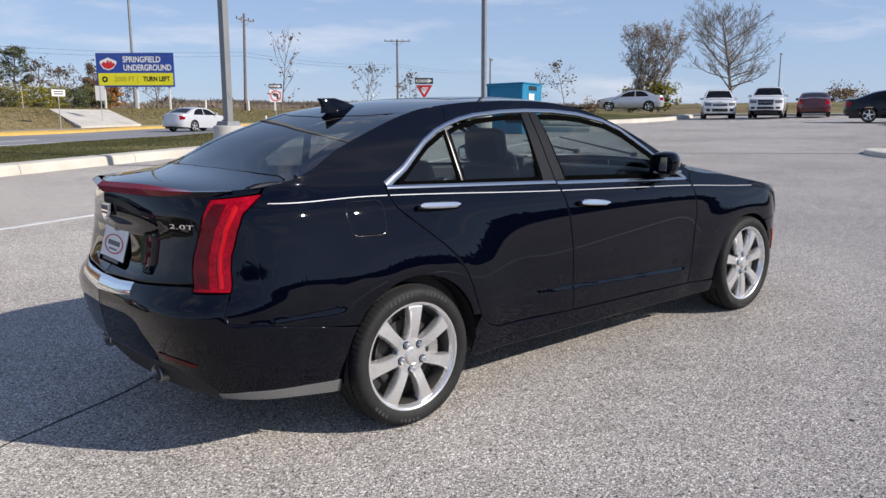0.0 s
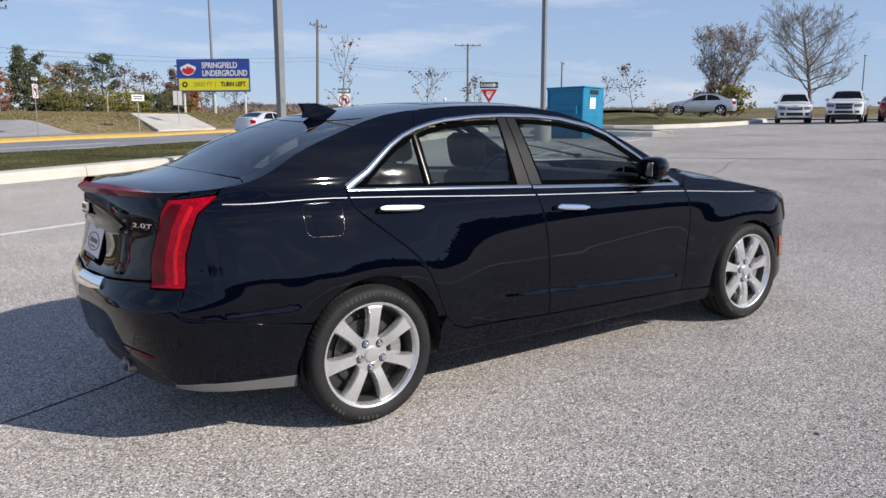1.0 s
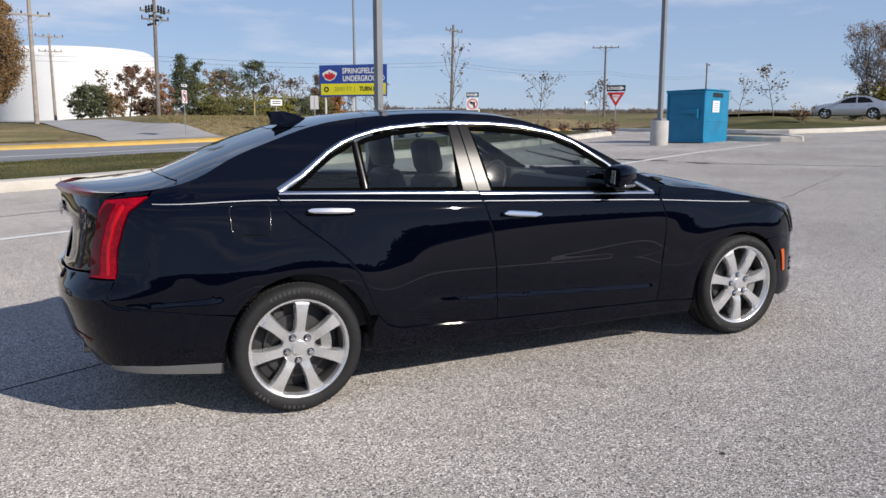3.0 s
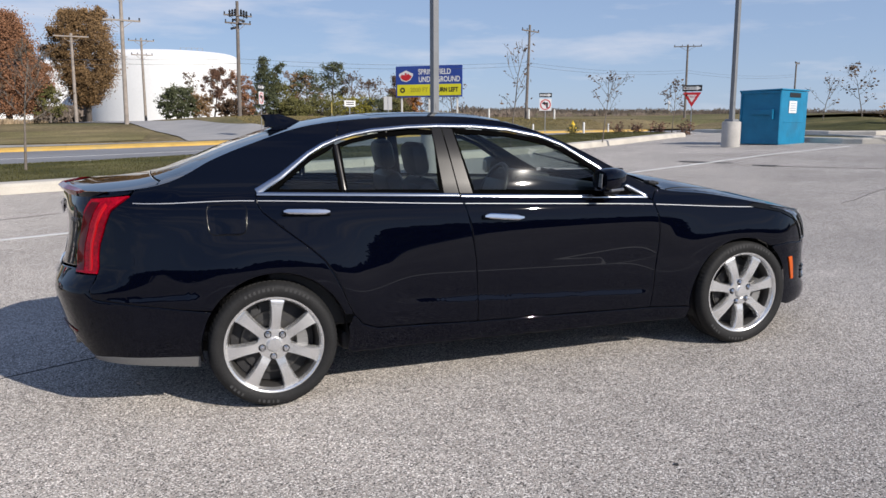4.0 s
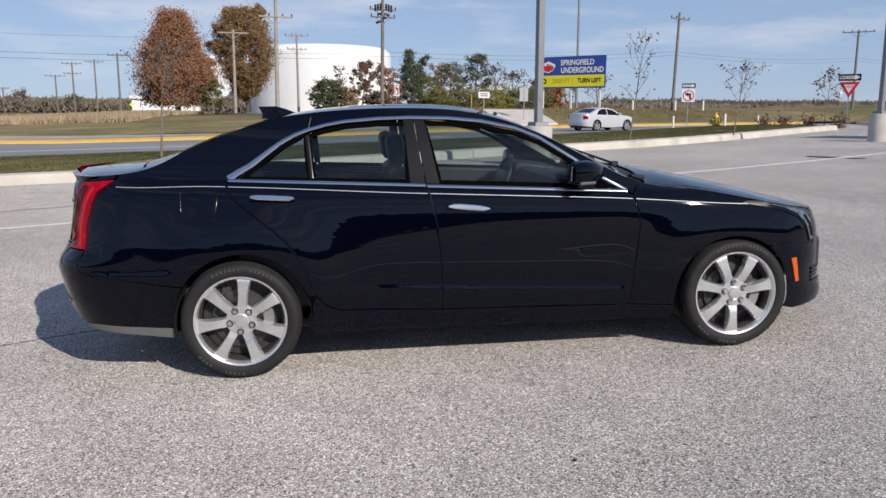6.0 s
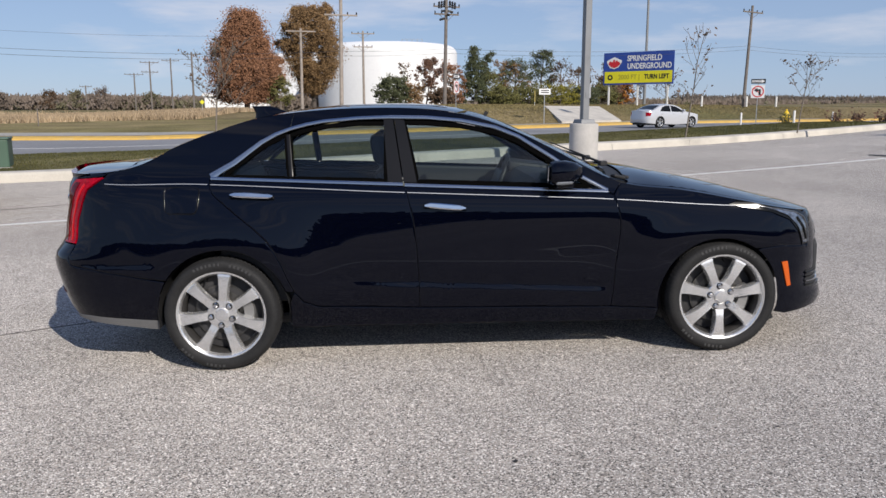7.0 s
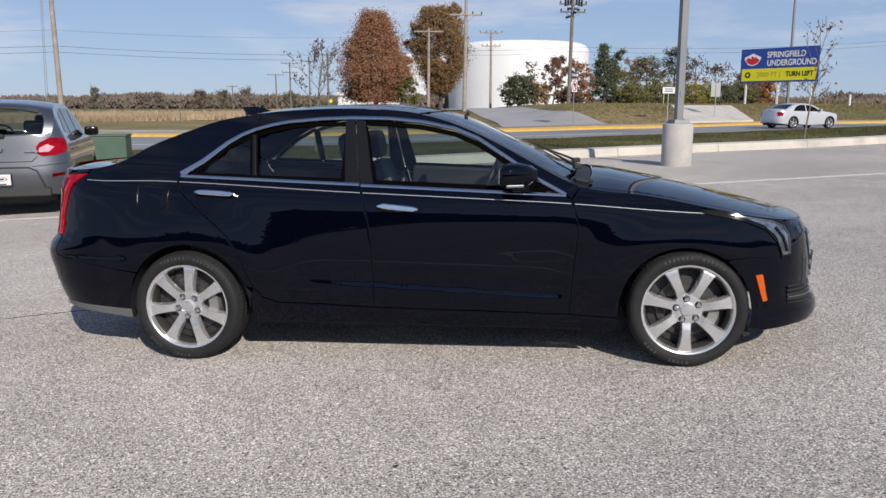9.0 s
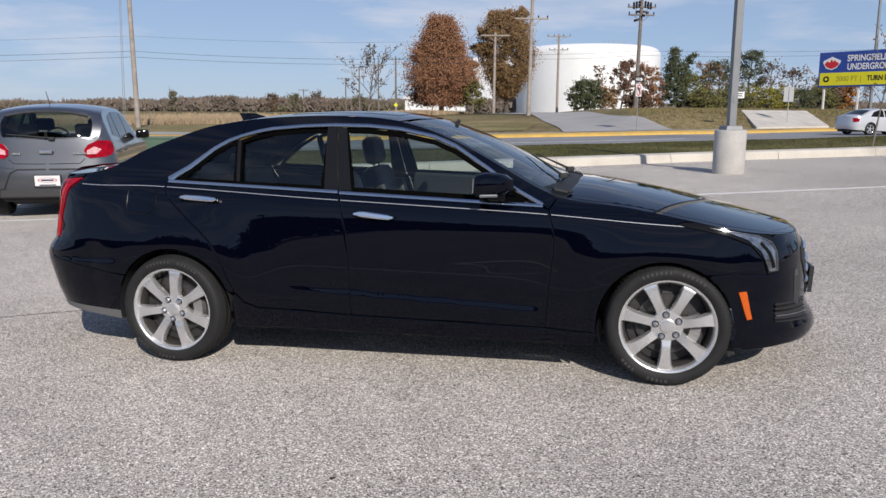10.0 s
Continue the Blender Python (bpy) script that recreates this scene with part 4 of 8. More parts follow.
    back = [(-0.518, -0.862), (-0.3, -0.865), (0.0, -0.87), (0.215, -0.87), (0.145, -0.6), (0.105, 0)]
    back_low = [(-0.60, 0), (-0.585, -0.4), (-0.55, -0.7)]
    panel("rear_screen", T, back + [(u, -v) for u, v in back[-2::-1]] + [(u, -v) for u, v in back_low[:0:-1]] + back_low, M_GLASS_DARK, car, "dark tinted rear window", gap=0.002, off=-0.002, skirt=False, step=0.07)
    sail = [(-0.535, -0.97), (-0.648, -1.0), (0.22, -1.0), (0.212, -0.872), (0.0, -0.872), (-0.3, -0.867), (-0.522, -0.866)]
    for k in (1, -1):
        panel("sail_panel", T, [(u, v * k) for u, v in sail], M_BLACK, car, step=0.045, gap=0.0005)
        panel("windscreen_pillar", T, [(1.34, -1 * k), (2.18, -1 * k), (2.15, -0.925 * k), (1.9, -0.93 * k), (1.36, -0.925 * k)], M_TRIM, car, step=0.06, gap=0.001)
    screen = [(1.37, -0.92), (1.9, -0.925), (2.13, -0.92), (2.2, -0.6), (2.235, 0), (2.2, 0.6), (2.13, 0.92), (1.9, 0.925), (1.37, 0.92), (1.43, 0.4), (1.455, 0), (1.43, -0.4)]
    panel("windscreen", T, screen, M_SCREEN, car, gap=0.002, off=-0.002, skirt=False, step=0.08)
    panel("cowl", T, [(2.15, -0.99), (2.27, -0.98), (2.30, -0.5), (2.32, 0), (2.30, 0.5), (2.27, 0.98), (2.15, 0.99), (2.205, 0.6), (2.24, 0), (2.205, -0.6)], M_MATTE, car, off=-0.012, step=0.07)
    hood = [(2.26, -0.955), (2.6, -0.95), (2.95, -0.94), (3.2, -0.93), (3.4, -0.96), (3.62, -0.98), (3.85, -0.98), (3.85, 0.98), (3.62, 0.98), (3.4, 0.96), (3.2, 0.93), (2.95, 0.94), (2.6, 0.95), (2.26, 0.955), (2.30, 0.5), (2.32, 0), (2.30, -0.5)]
    panel("hood", T, hood, M_BLACK, car, "long glossy black hood", step=0.06)
    for k in (1, -1):
        panel("fender_top", T, [(2.24, -1.0 * k), (2.86, -1.0 * k), (3.3, -1.0 * k), (3.62, -1.0 * k), (3.4, -0.965 * k), (3.2, -0.935 * k), (2.95, -0.945 * k), (2.6, -0.955 * k), (2.26, -0.96 * k)], M_BLACK, car, gap=0.0005, step=0.04)
    # wipers
    for a, b in (((2.22, -0.45), (1.98, 0.12)), ((2.235, 0.2), (2.0, 0.62))):
        pa, pb = Vector(T(*a)) + Vector((0, 0, 0.022)), Vector(T(*b)) + Vector((0, 0, 0.018))
        bm = bmesh.new()
        rod(bm, pa, pa.lerp(pb, 0.55), 0.008, 0.006, 6)
        rod(bm, pa.lerp(pb, 0.12), pb, 0.006, 0.004, 6)
        box(bm, (0.05, 0.035, 0.03), pa, (0, 0, 20), 0.006)
        part("wiper", bm, M_MATTE, car)
    for k in (1, -1):
        bm = bmesh.new()
        p = Vector(T(2.21, -0.90 * k))
        box(bm, (0.085, 0.045, 0.020), p + Vector((0.012, 0, 0.006)), (0, 14, 25 * k), 0.009)
        box(bm, (0.045, 0.04, 0.018), p + Vector((0.055, 0.015 * k, 0.004)), (0, 14, -20 * k), 0.008)
        part("cowl_end_cap", bm, M_MATTE, car)
    # roof fin
    p = Vector(T(0.20, 0.0))
    bm = bmesh.new()
    rows = []
    for h, x0, x1, w in ((-0.012, -0.105, 0.155, 0.038), (0.0, -0.10, 0.15, 0.036), (0.020, -0.100, 0.105, 0.024), (0.044, -0.110, 0.045, 0.013), (0.062, -0.120, -0.015, 0.006)):
        row = []
        for a in np.linspace(0, 2 * math.pi, 17)[:-1]:
            cx, hx = (x0 + x1) / 2, (x1 - x0) / 2
            row.append(bm.verts.new((p.x + cx + hx * math.copysign(abs(math.cos(a)) ** 0.8, math.cos(a)), p.y + w * math.sin(a) * (0.6 + 0.4 * (math.cos(a) < 0.2)), p.z + h)))
        rows.append(row)
    for q, r in zip(rows, rows[1:]):
        for j in range(16):
            bm.faces.new((q[j], q[(j + 1) % 16], r[(j + 1) % 16], r[j]))
    bm.faces.new(rows[-1])
    part("antenna_fin", bm, M_BLACK, car, "black shark-fin antenna", smooth=True)
    # mirrors
    for k in (-1, 1):
        bm = bmesh.new()
        rows = []
        for x, h, w in ((1.80, 0.050, 0.074), (1.806, 0.057, 0.082), (1.84, 0.066, 0.090), (1.90, 0.066, 0.088), (1.955, 0.052, 0.074), (1.99, 0.028, 0.045)):
            row = []
            for a in np.linspace(0, 2 * math.pi, 25)[:-1]:
                c, s_ = math.cos(a), math.sin(a)
                lie = w * math.copysign(abs(c) ** 0.7, c)
                back = 1.80 + (x - 1.80) * (1 - 0.62 * min(max((lie + 0.02) / 0.11, 0), 1) ** 1.4)
                row.append(bm.verts.new((back, k * (0.838 + lie), 1.038 + h * math.copysign(abs(s_) ** 0.72, s_))))
            rows.append(row)
        for q, r in zip(rows, rows[1:]):
            for j in range(24):
                f = (q[j], r[j], r[(j + 1) % 24], q[(j + 1) % 24])
                bm.faces.new(f)
        bm.faces.new(rows[0])
        bm.faces.new(rows[-1])
        bmesh.ops.recalc_face_normals(bm, faces=bm.faces)
        mirror = part("door_mirror", bm, M_BLACK, car, "black door mirror with a clear repeater", smooth=True)
        bm = bmesh.new()
        box(bm, (0.005, 0.112, 0.076), (1.803, k * 0.832, 1.038), (0, 3, 13 * k), 0.002)
        part("mirror_glass", bm, M_CHROME, mirror)
        bm = bmesh.new()
        box(bm, (0.095, 0.135, 0.016), (1.858, k * 0.848, 0.988), (0, 0, -14 * k), 0.005)
        part("repeater", bm, M_REPEATER, mirror, "clear turn repeater")
        bm = bmesh.new()
        box(bm, (0.10, 0.09, 0.05), (1.90, k * 0.765, 0.975), (0, 0, 0), 0.012)
        part("mirror_foot", bm, M_BLACK, mirror)
    # rear details: badge, crest, plate, chrome strip, exhausts
    def on_tail(y, z, out=0.0):
        lo, hi = RC, -0.3
        for _ in range(40):
            mid = (lo + hi) / 2
            if -S(mid, z)[1] < abs(y):
                lo = mid
            else:
                hi = mid
        p, n = Vector(S(lo, z)), surface_normal(S, lo, z)
        if y > 0:
            p.y, n.y = -p.y, -n.y
        return p + n * out, n
    p, n = on_tail(-0.552, 0.962, 0.003)
    text = bpy.data.curves.new("engine_badge", "FONT")
    text.body, text.size, text.extrude, text.align_x, text.align_y = "2.0T", 0.034, 0.002, "CENTER", "CENTER"
    text.space_character = 1.05
    badge = new("engine_badge", text)
    across = Vector((0, 0, 1)).cross(n).normalized()
    upward = n.cross(across)
    rot = Matrix((across, upward, n)).transposed().to_4x4()
    dep = bpy.context.evaluated_depsgraph_get()
    me = bpy.data.meshes.new_from_object(badge.evaluated_get(dep))
    bpy.data.objects.remove(badge)
    me.materials.clear()
    me.materials.append(M_CHROME)
    badge = new("engine_badge", me)
    badge.parent = lid
    badge.matrix_local = Matrix.Translation(p) @ rot @ Matrix.Diagonal((2.0, 0.72, 1, 1))
    badge["label"] = "chrome engine size badge"
    bm = bmesh.new()
    for grow, out in ((1.0, 0.0), (0.80, 0.004)):
        ring = [Vector((v * grow, u * grow, out)) for u, v in ((-0.052, 0.034), (0.052, 0.034), (0.052, 0.0), (0.032, -0.026), (0.0, -0.042), (-0.032, -0.026), (-0.052, 0.0))]
        low_ring = [bm.verts.new(p) for p in ring]
        high_ring = [bm.verts.new(p + Vector((0, 0, 0.006))) for p in ring]
        bm.faces.new(high_ring)
        for i in range(7):
            bm.faces.new((low_ring[i], low_ring[(i + 1) % 7], high_ring[(i + 1) % 7], high_ring[i]))
    bmesh.ops.recalc_face_normals(bm, faces=bm.faces)
    bm.transform(Matrix.Translation(Vector(S(RC + 0.015, 0.99)) + Vector((-0.001, 0, 0))) @ pose(0, 0, 0, 0, -84, 0))
    crest = part("crest", bm, M_CHROME, lid, "chrome shield crest badge with dark cells")
    for u0, u1, v0, v1 in ((-0.040, -0.004, 0.004, 0.024), (0.004, 0.040, 0.004, 0.024), (-0.030, 0.030, -0.012, -0.003)):
        bm = bmesh.new()
        box(bm, (v1 - v0, u1 - u0, 0.002), ((v0 + v1) / 2, (u0 + u1) / 2, 0.0108))
        bm.transform(Matrix.Translation(Vector(S(RC + 0.015, 0.99)) + Vector((-0.001, 0, 0))) @ pose(0, 0, 0, 0, -84, 0))
        part("crest_cell", bm, M_DARK_BAR, crest, "dark enamel cell")
    plate_m = Matrix.Translation(on_tail(0, 0.838)[0] + Vector((-0.004, 0, 0))) @ pose(0, 0, 0, 0, -73, 0)
    bm = bmesh.new()
    box(bm, (0.176, 0.330, 0.036), (0, 0, -0.012), (0, 0, 0), 0.004)
    frame_ob = part("plate_frame", bm, M_RECESS, lid, "black dealer plate frame")
    frame_ob.matrix_local = plate_m
    bm = bmesh.new()
    box(bm, (0.138, 0.302, 0.004), (0.008, 0, 0.0075))
    part("plate", bm, M_WHITE_PLASTIC, frame_ob, "white dealer plate with a red oval")
    bm = bmesh.new()
    lathe(bm, [(0.052, 0.0098), (0.052, 0.0108), (0.045, 0.0108), (0.045, 0.0098)], 40, Matrix.Diagonal((0.82, 2.35, 1, 1)))
    part("oval_mark", bm, M_OVAL, frame_ob)
    bm = bmesh.new()
    box(bm, (0.020, 0.15, 0.001), (0.004, 0, 0.0103))
    box(bm, (0.007, 0.10, 0.001), (-0.022, 0, 0.0103))
    box(bm, (0.016, 0.20, 0.001), (-0.068, 0, 0.0103))
    part("plate_lines", bm, M_DARK_BAR, frame_ob)
    ribbon("bumper_chrome", S, [(RC, 0.688), (-1.5, 0.690), (-1.36, 0.702)], lambda k: 0.060 - 0.014 * k, 0.008, M_CHROME, bumper, "chrome strip along the bumper top", base=0.002)
    ribbon("bumper_chrome", S, [(RC, 0.688), (-1.5, 0.690), (-1.36, 0.702)], lambda k: 0.060 - 0.014 * k, 0.008, M_CHROME, bumper, "chrome strip along the bumper top", flip=True, base=0.002)
    for k in (1, -1):
        bm = bmesh.new()
        m = pose(-0.93, 0.33 * k, 0.335, 0, -86, 0) @ Matrix.Diagonal((0.72, 1.25, 1, 1))
        lathe(bm, [(0.045, -0.12), (0.048, 0.01), (0.044, 0.014), (0.040, 0.008), (0.038, -0.1)], 24, m)
        part("exhaust_tip", bm, M_ALLOY_DARK, bumper, smooth=True)
    # dark inner structure: floor, wells, firewall, door linings
    bm = bmesh.new()
    box(bm, (3.2, 1.30, 0.06), (1.30, 0, 0.24), bevel=0.02)
    box(bm, (2.1, 1.50, 0.10), (1.40, 0, 0.27), bevel=0.02)
    box(bm, (0.9, 1.25, 0.25), (3.0, 0, 0.48), bevel=0.05)
    box(bm, (0.62, 1.18, 0.35), (-0.55, 0, 0.55), bevel=0.05)
    box(bm, (0.46, 1.40, 0.05), (-0.50, 0, 0.36), bevel=0.02)
    box(bm, (0.06, 1.44, 0.5), (2.14, 0, 0.62))
    box(bm, (0.08, 1.30, 0.55), (-0.10, 0, 0.72))
    part("underbody", bm, M_CABIN, car)
    for cx, cz, r in ((0.016, 0.317, 0.356), (2.755, 0.315, 0.332)):
        for k in (1, -1):
            bm = bmesh.new()
            pts = arc(cx, cz, r, 0 if cx < 1 else -16, 190 if cx < 1 else 200, 24)
            a = [bm.verts.new((x, k * 0.84, z)) for x, z in pts]
            b = [bm.verts.new((x, k * 0.60, z)) for x, z in pts]
            for i in range(len(pts) - 1):
                bm.faces.new((a[i], b[i], b[i + 1], a[i + 1]))
            bm.faces.new(b)
            part("wheel_liner", bm, M_MATTE, car, smooth=False)
    for k in (1, -1):
        for x0, x1 in ((0.0, 1.0), (1.06, 2.12)):
            bm = bmesh.new()
            box(bm, (x1 - x0, 0.05, 0.62), ((x0 + x1) / 2, k * 0.725, 0.66), (0, 3.3, 0), 0.015)
            part("door_lining", bm, M_CABIN, car)
    # seats
    def seat(at, name="front_seat"):
        root = new(name)
        root.empty_display_size = 0.05
        root.parent = car
        root.location = at
        bm = bmesh.new()
        box(bm, (0.54, 0.52, 0.16), (0.02, 0, 0.10), (0, -6, 0), 0.05)
        box(bm, (0.50, 0.10, 0.08), (0.04, 0.22, 0.17), (0, -6, 0), 0.03)
        box(bm, (0.50, 0.10, 0.08), (0.04, -0.22, 0.17), (0, -6, 0), 0.03)
        part("seat_cushion", bm, M_LEATHER, root, smooth=True)
        bm = bmesh.new()
        box(bm, (0.15, 0.50, 0.60), (-0.30, 0, 0.44), (0, -17, 0), 0.05, taper=(0.8, 0.82))
        box(bm, (0.12, 0.09, 0.46), (-0.24, 0.22, 0.40), (0, -17, 0), 0.03)
        box(bm, (0.12, 0.09, 0.46), (-0.24, -0.22, 0.40), (0, -17, 0), 0.03)
        part("backrest", bm, M_LEATHER, root, smooth=True)
        bm = bmesh.new()
        box(bm, (0.10, 0.27, 0.19), (-0.395, 0, 0.835), (0, -10, 0), 0.045)
        rod(bm, (-0.37, 0.06, 0.66), (-0.39, 0.06, 0.80), 0.006)
        rod(bm, (-0.37, -0.06, 0.66), (-0.39, -0.06, 0.80), 0.006)
        part("headrest", bm, M_LEATHER, root, smooth=True)
    seat((1.28, 0.37, 0.34))
    seat((1.28, -0.37, 0.34))
    bench = new("rear_bench")
    bench.empty_display_size = 0.05
    bench.parent = car
    bench.location = (0.34, 0, 0.34)
    bm = bmesh.new()
    box(bm, (0.50, 1.26, 0.18), (0.06, 0, 0.13), (0, -6, 0), 0.05)
    part("seat_cushion", bm, M_LEATHER, bench, smooth=True)
    bm = bmesh.new()
    box(bm, (0.16, 1.26, 0.58), (-0.30, 0, 0.44), (0, -24, 0), 0.05)
    part("backrest", bm, M_LEATHER, bench, smooth=True)
    for y in (-0.38, 0.38):
        bm = bmesh.new()
        box(bm, (0.09, 0.26, 0.14), (-0.45, y, 0.755), (0, -16, 0), 0.04)
        part("headrest", bm, M_LEATHER, bench, smooth=True)
    bm = bmesh.new()
    box(bm, (0.62, 1.20, 0.03), (-0.30, 0, 1.06), (0, 3, 0), 0.01)
    part("parcel_shelf", bm, M_CABIN, car)
    bm = bmesh.new()
    box(bm, (0.50, 1.38, 0.26), (1.96, 0, 0.86), (0, 8, 0), 0.07)
    box(bm, (0.30, 0.42, 0.09), (1.86, 0.37, 0.985), (0, 8, 0), 0.035)
    box(bm, (0.55, 0.22, 0.30), (1.55, 0, 0.50), (0, -8, 0), 0.04)
    part("dashboard", bm, M_CABIN, car, smooth=True)
    bm = bmesh.new()
    ring_m = pose(1.66, 0.37, 0.90, 0, -66, 0)
    major, minor = 0.185, 0.016
    rr = [(major + minor * math.cos(a), minor * math.sin(a)) for a in np.linspace(0, 2 * math.pi, 11)[:-1]]
    lathe(bm, rr, 40, ring_m, close=True)
    box(bm, (0.16, 0.34, 0.03), ring_m.translation, (0, -66, 0), 0.012)
    part("steering_wheel", bm, M_LEATHER, car, smooth=True)
    bm = bmesh.new()
    box(bm, (0.03, 0.22, 0.06), (1.50, 0, 1.30), (0, -20, 0), 0.012)
    rod(bm, (1.52, 0, 1.32), (1.56, 0, 1.37), 0.012)
    part("rear_view_mirror", bm, M_MATTE, car)
    for at, spin, out in (((0, -0.755, 0.317), 83, -1), ((2.776, -0.757, 0.317), 62, -1), ((0, 0.755, 0.317), 40, 1), ((2.776, 0.757, 0.317), 20, 1)):
        wheel(car, at, out, spin)
    for k in (-1, 1):
        bm = bmesh.new()
        box(bm, (0.04, 0.20, 0.07), (3.09, k * 0.66, 0.185), (0, -20, 0), 0.006)
        part("air_deflector", bm, M_MATTE, car)
    return car


build_sedan()


# ---- kerbs, paint and small ground works ----
def gz(x, y):
    return land_z(x, y) if y > YELLOW(min(max(x, -60), 60)) else lot_z(x, y)


def sweep(name, line, section, material, parent=None, height=lot_z, joint=0.0):
    """A section of (across, up) drawn along a ground line; across runs to the left of the way."""
    verts, faces, n = [], [], len(section)
    for i, p in enumerate(line):
        a, b = line[max(i - 1, 0)], line[min(i + 1, len(line) - 1)]
        t = (Vector(b) - Vector(a)).normalized()
        c = Vector((-t.y, t.x))
        z = height(*p)
        verts += [(p[0] + c.x * u, p[1] + c.y * u, z + v) for u, v in section]
    for i in range(len(line) - 1):
        for k in range(n - 1):
            faces.append((i * n + k, (i + 1) * n + k, (i + 1) * n + k + 1, i * n + k + 1))
    faces += [tuple(range(n)), tuple(range((len(line) - 1) * n, len(line) * n))[::-1]]
    ob = mesh_object(name, verts, [f[::-1] for f in faces], material, parent)
    return ob


KERB_SECTION = [(-0.02, -0.1), (0.0, 0.0), (0.03, 0.15), (0.06, 0.19), (0.12, 0.205), (0.44, 0.21), (0.47, 0.18), (0.47, -0.1)]


def kerb_run(name, line, label, section=KERB_SECTION, material=M_KERB, size=3.0, height=lot_z):
    """A kerb in poured lengths with narrow joints."""
    root = thing(name, Matrix(), label, "kerb", kind="structure")
    run, total = [0.0], 0.0
    for a, b in zip(line, line[1:]):
        total += math.dist(a, b)
        run.append(total)
    xs, ys = [p[0] for p in line], [p[1] for p in line]
    k, s = 0, 0.0
    while s < total - 0.2:
        e = min(s + size, total)
        pts = [(float(np.interp(q, run, xs)), float(np.interp(q, run, ys))) for q in np.linspace(s + 0.006, e - 0.006, 4)]
        sweep("kerb_length", pts, section, material, root, height)
        s = e
        k += 1
    return root


kerb_run("kerb", [(x, kerb_y(x)) for x in np.arange(-40, 24.3, 0.8)], "pale concrete kerb along the edge of the lot")
kerb_run("yellow_kerb", [(x, YELLOW(x)) for x in np.arange(-60, 50, 2.0)], "low yellow-painted kerb along the far side of the road",
         [(-0.1, -0.05), (0.0, 0.02), (0.1, 0.11), (0.4, 0.185), (0.7, 0.21), (0.95, 0.205), (0.95, -0.1)], M_YELLOW, 6.0)
kerb_run("road_edge", [(x, STRIP(x) - 0.35) for x in np.arange(-40, 24, 1.6)], "flush concrete gutter edge of the road", [(0.0, -0.05), (0.0, 0.02), (0.25, 0.14), (0.35, 0.17), (0.4, 0.1)], M_KERB, 6.0)


def painted_line(name, line, width, label, material=M_PAINT, lift=0.006):
    ob = sweep(name, line, [(-width / 2, lift - 0.004), (-width / 2, lift), (width / 2, lift), (width / 2, lift - 0.004)], material)
    return tagged(ob, label, "road marking", kind="structure")


STALL = spline((-14, -5.6, 0.2, 6.1, 9.2, 14, 19, 24), (1.75, 4.64, 6.62, 8.68, 10.0, 12.35, 14.65, 17))
painted_line("lot_line", [(x, STALL(x)) for x in np.arange(-14, 20.2, 0.6)], 0.11, "worn white line across the lot")
painted_line("edge_line", [(x, STRIP(x) + 2.1) for x in np.arange(-40, 16, 1.0)], 0.16, "white edge line on the road")
painted_line("lane_line", [(x, STRIP(x) + 9.6 - 0.06 * (x + 10)) for x in np.arange(-40, 7, 1.0)], 0.16, "white lane line on the road")
painted_line("stall_line", [(x, -3.35) for x in np.arange(-7, 10.1, 1.0)], 0.10, "worn white stall line across the lot")
def road_arrow(at, turn, length):
    """A painted turn arrow: shaft, bend and head."""
    ca, sa = math.cos(radians(turn)), math.sin(radians(turn))
    k = length / 2.6
    bm = bmesh.new()
    ring = []
    for u, v in ((-1.3, -0.14), (0.55, -0.14), (0.55, -0.5), (1.3, 0.0), (0.55, 0.5), (0.55, 0.14), (-0.9, 0.14), (-1.3, 0.5)):
        x, y = at[0] + (u * ca - v * sa) * k, at[1] + (u * sa + v * ca) * k
        ring.append(bm.verts.new((x, y, lot_z(x, y) + 0.02)))
    bm.faces.new(ring)
    return tagged(part("road_arrow", bm, M_PAINT), "white painted turn arrow on the road", "road marking", kind="structure")


road_arrow((4.7, 28.2), 14, 3.0)
# dark colours shared by oil spots, cracks and the painted pole shadow
M_OIL_SHADOW = mat("oil_and_painted_shadow", (0.035, 0.033, 0.032), 0.7, var=0.2, scale=5)
M_CRACK_SHADOW = mat("crack_and_painted_shadow", (0.05, 0.047, 0.045), 0.9)


def crack(name, a, b, width, wobble, seed, label, material=M_CRACK_SHADOW):
    rng = random.Random(seed)
    pts = []
    n = max(6, int(math.dist(a, b) / 0.12))
    off = 0.0
    for k in range(n + 1):
        u = k / n
        off = off * 0.85 + rng.uniform(-wobble, wobble)
        d = Vector((b[0] - a[0], b[1] - a[1])).normalized()
        pts.append((a[0] + (b[0] - a[0]) * u - d.y * off, a[1] + (b[1] - a[1]) * u + d.x * off))
    ob = sweep(name, pts, [(-width / 2, 0.001), (-width / 2, 0.0035), (width / 2, 0.0035), (width / 2, 0.001)], material)
    return tagged(ob, label, "crack", kind="structure")


# first strip: cast shadow of an unseen light pole, painted on the paving
crack("pole_shadow", (12.15, 9.7), (23, -1.9), 0.08, 0.008, 3, "dark strip painted as the shadow of a light pole", M_CRACK_SHADOW)
crack("ground_crack", (-1.42, 0.21), (-0.5, 0.68), 0.009, 0.012, 4, "hairline crack in the paving")
crack("ground_crack", (-3.2, -0.9), (-1.42, 0.21), 0.006, 0.012, 5, "hairline crack in the paving")
crack("ground_crack", (8.5, 4.0), (13.5, 6.8), 0.010, 0.03, 6, "hairline crack in the paving")
crack("ground_crack", (-7.5, 5.5), (-1.0, 8.6), 0.03, 0.03, 7, "hairline crack in the paving")


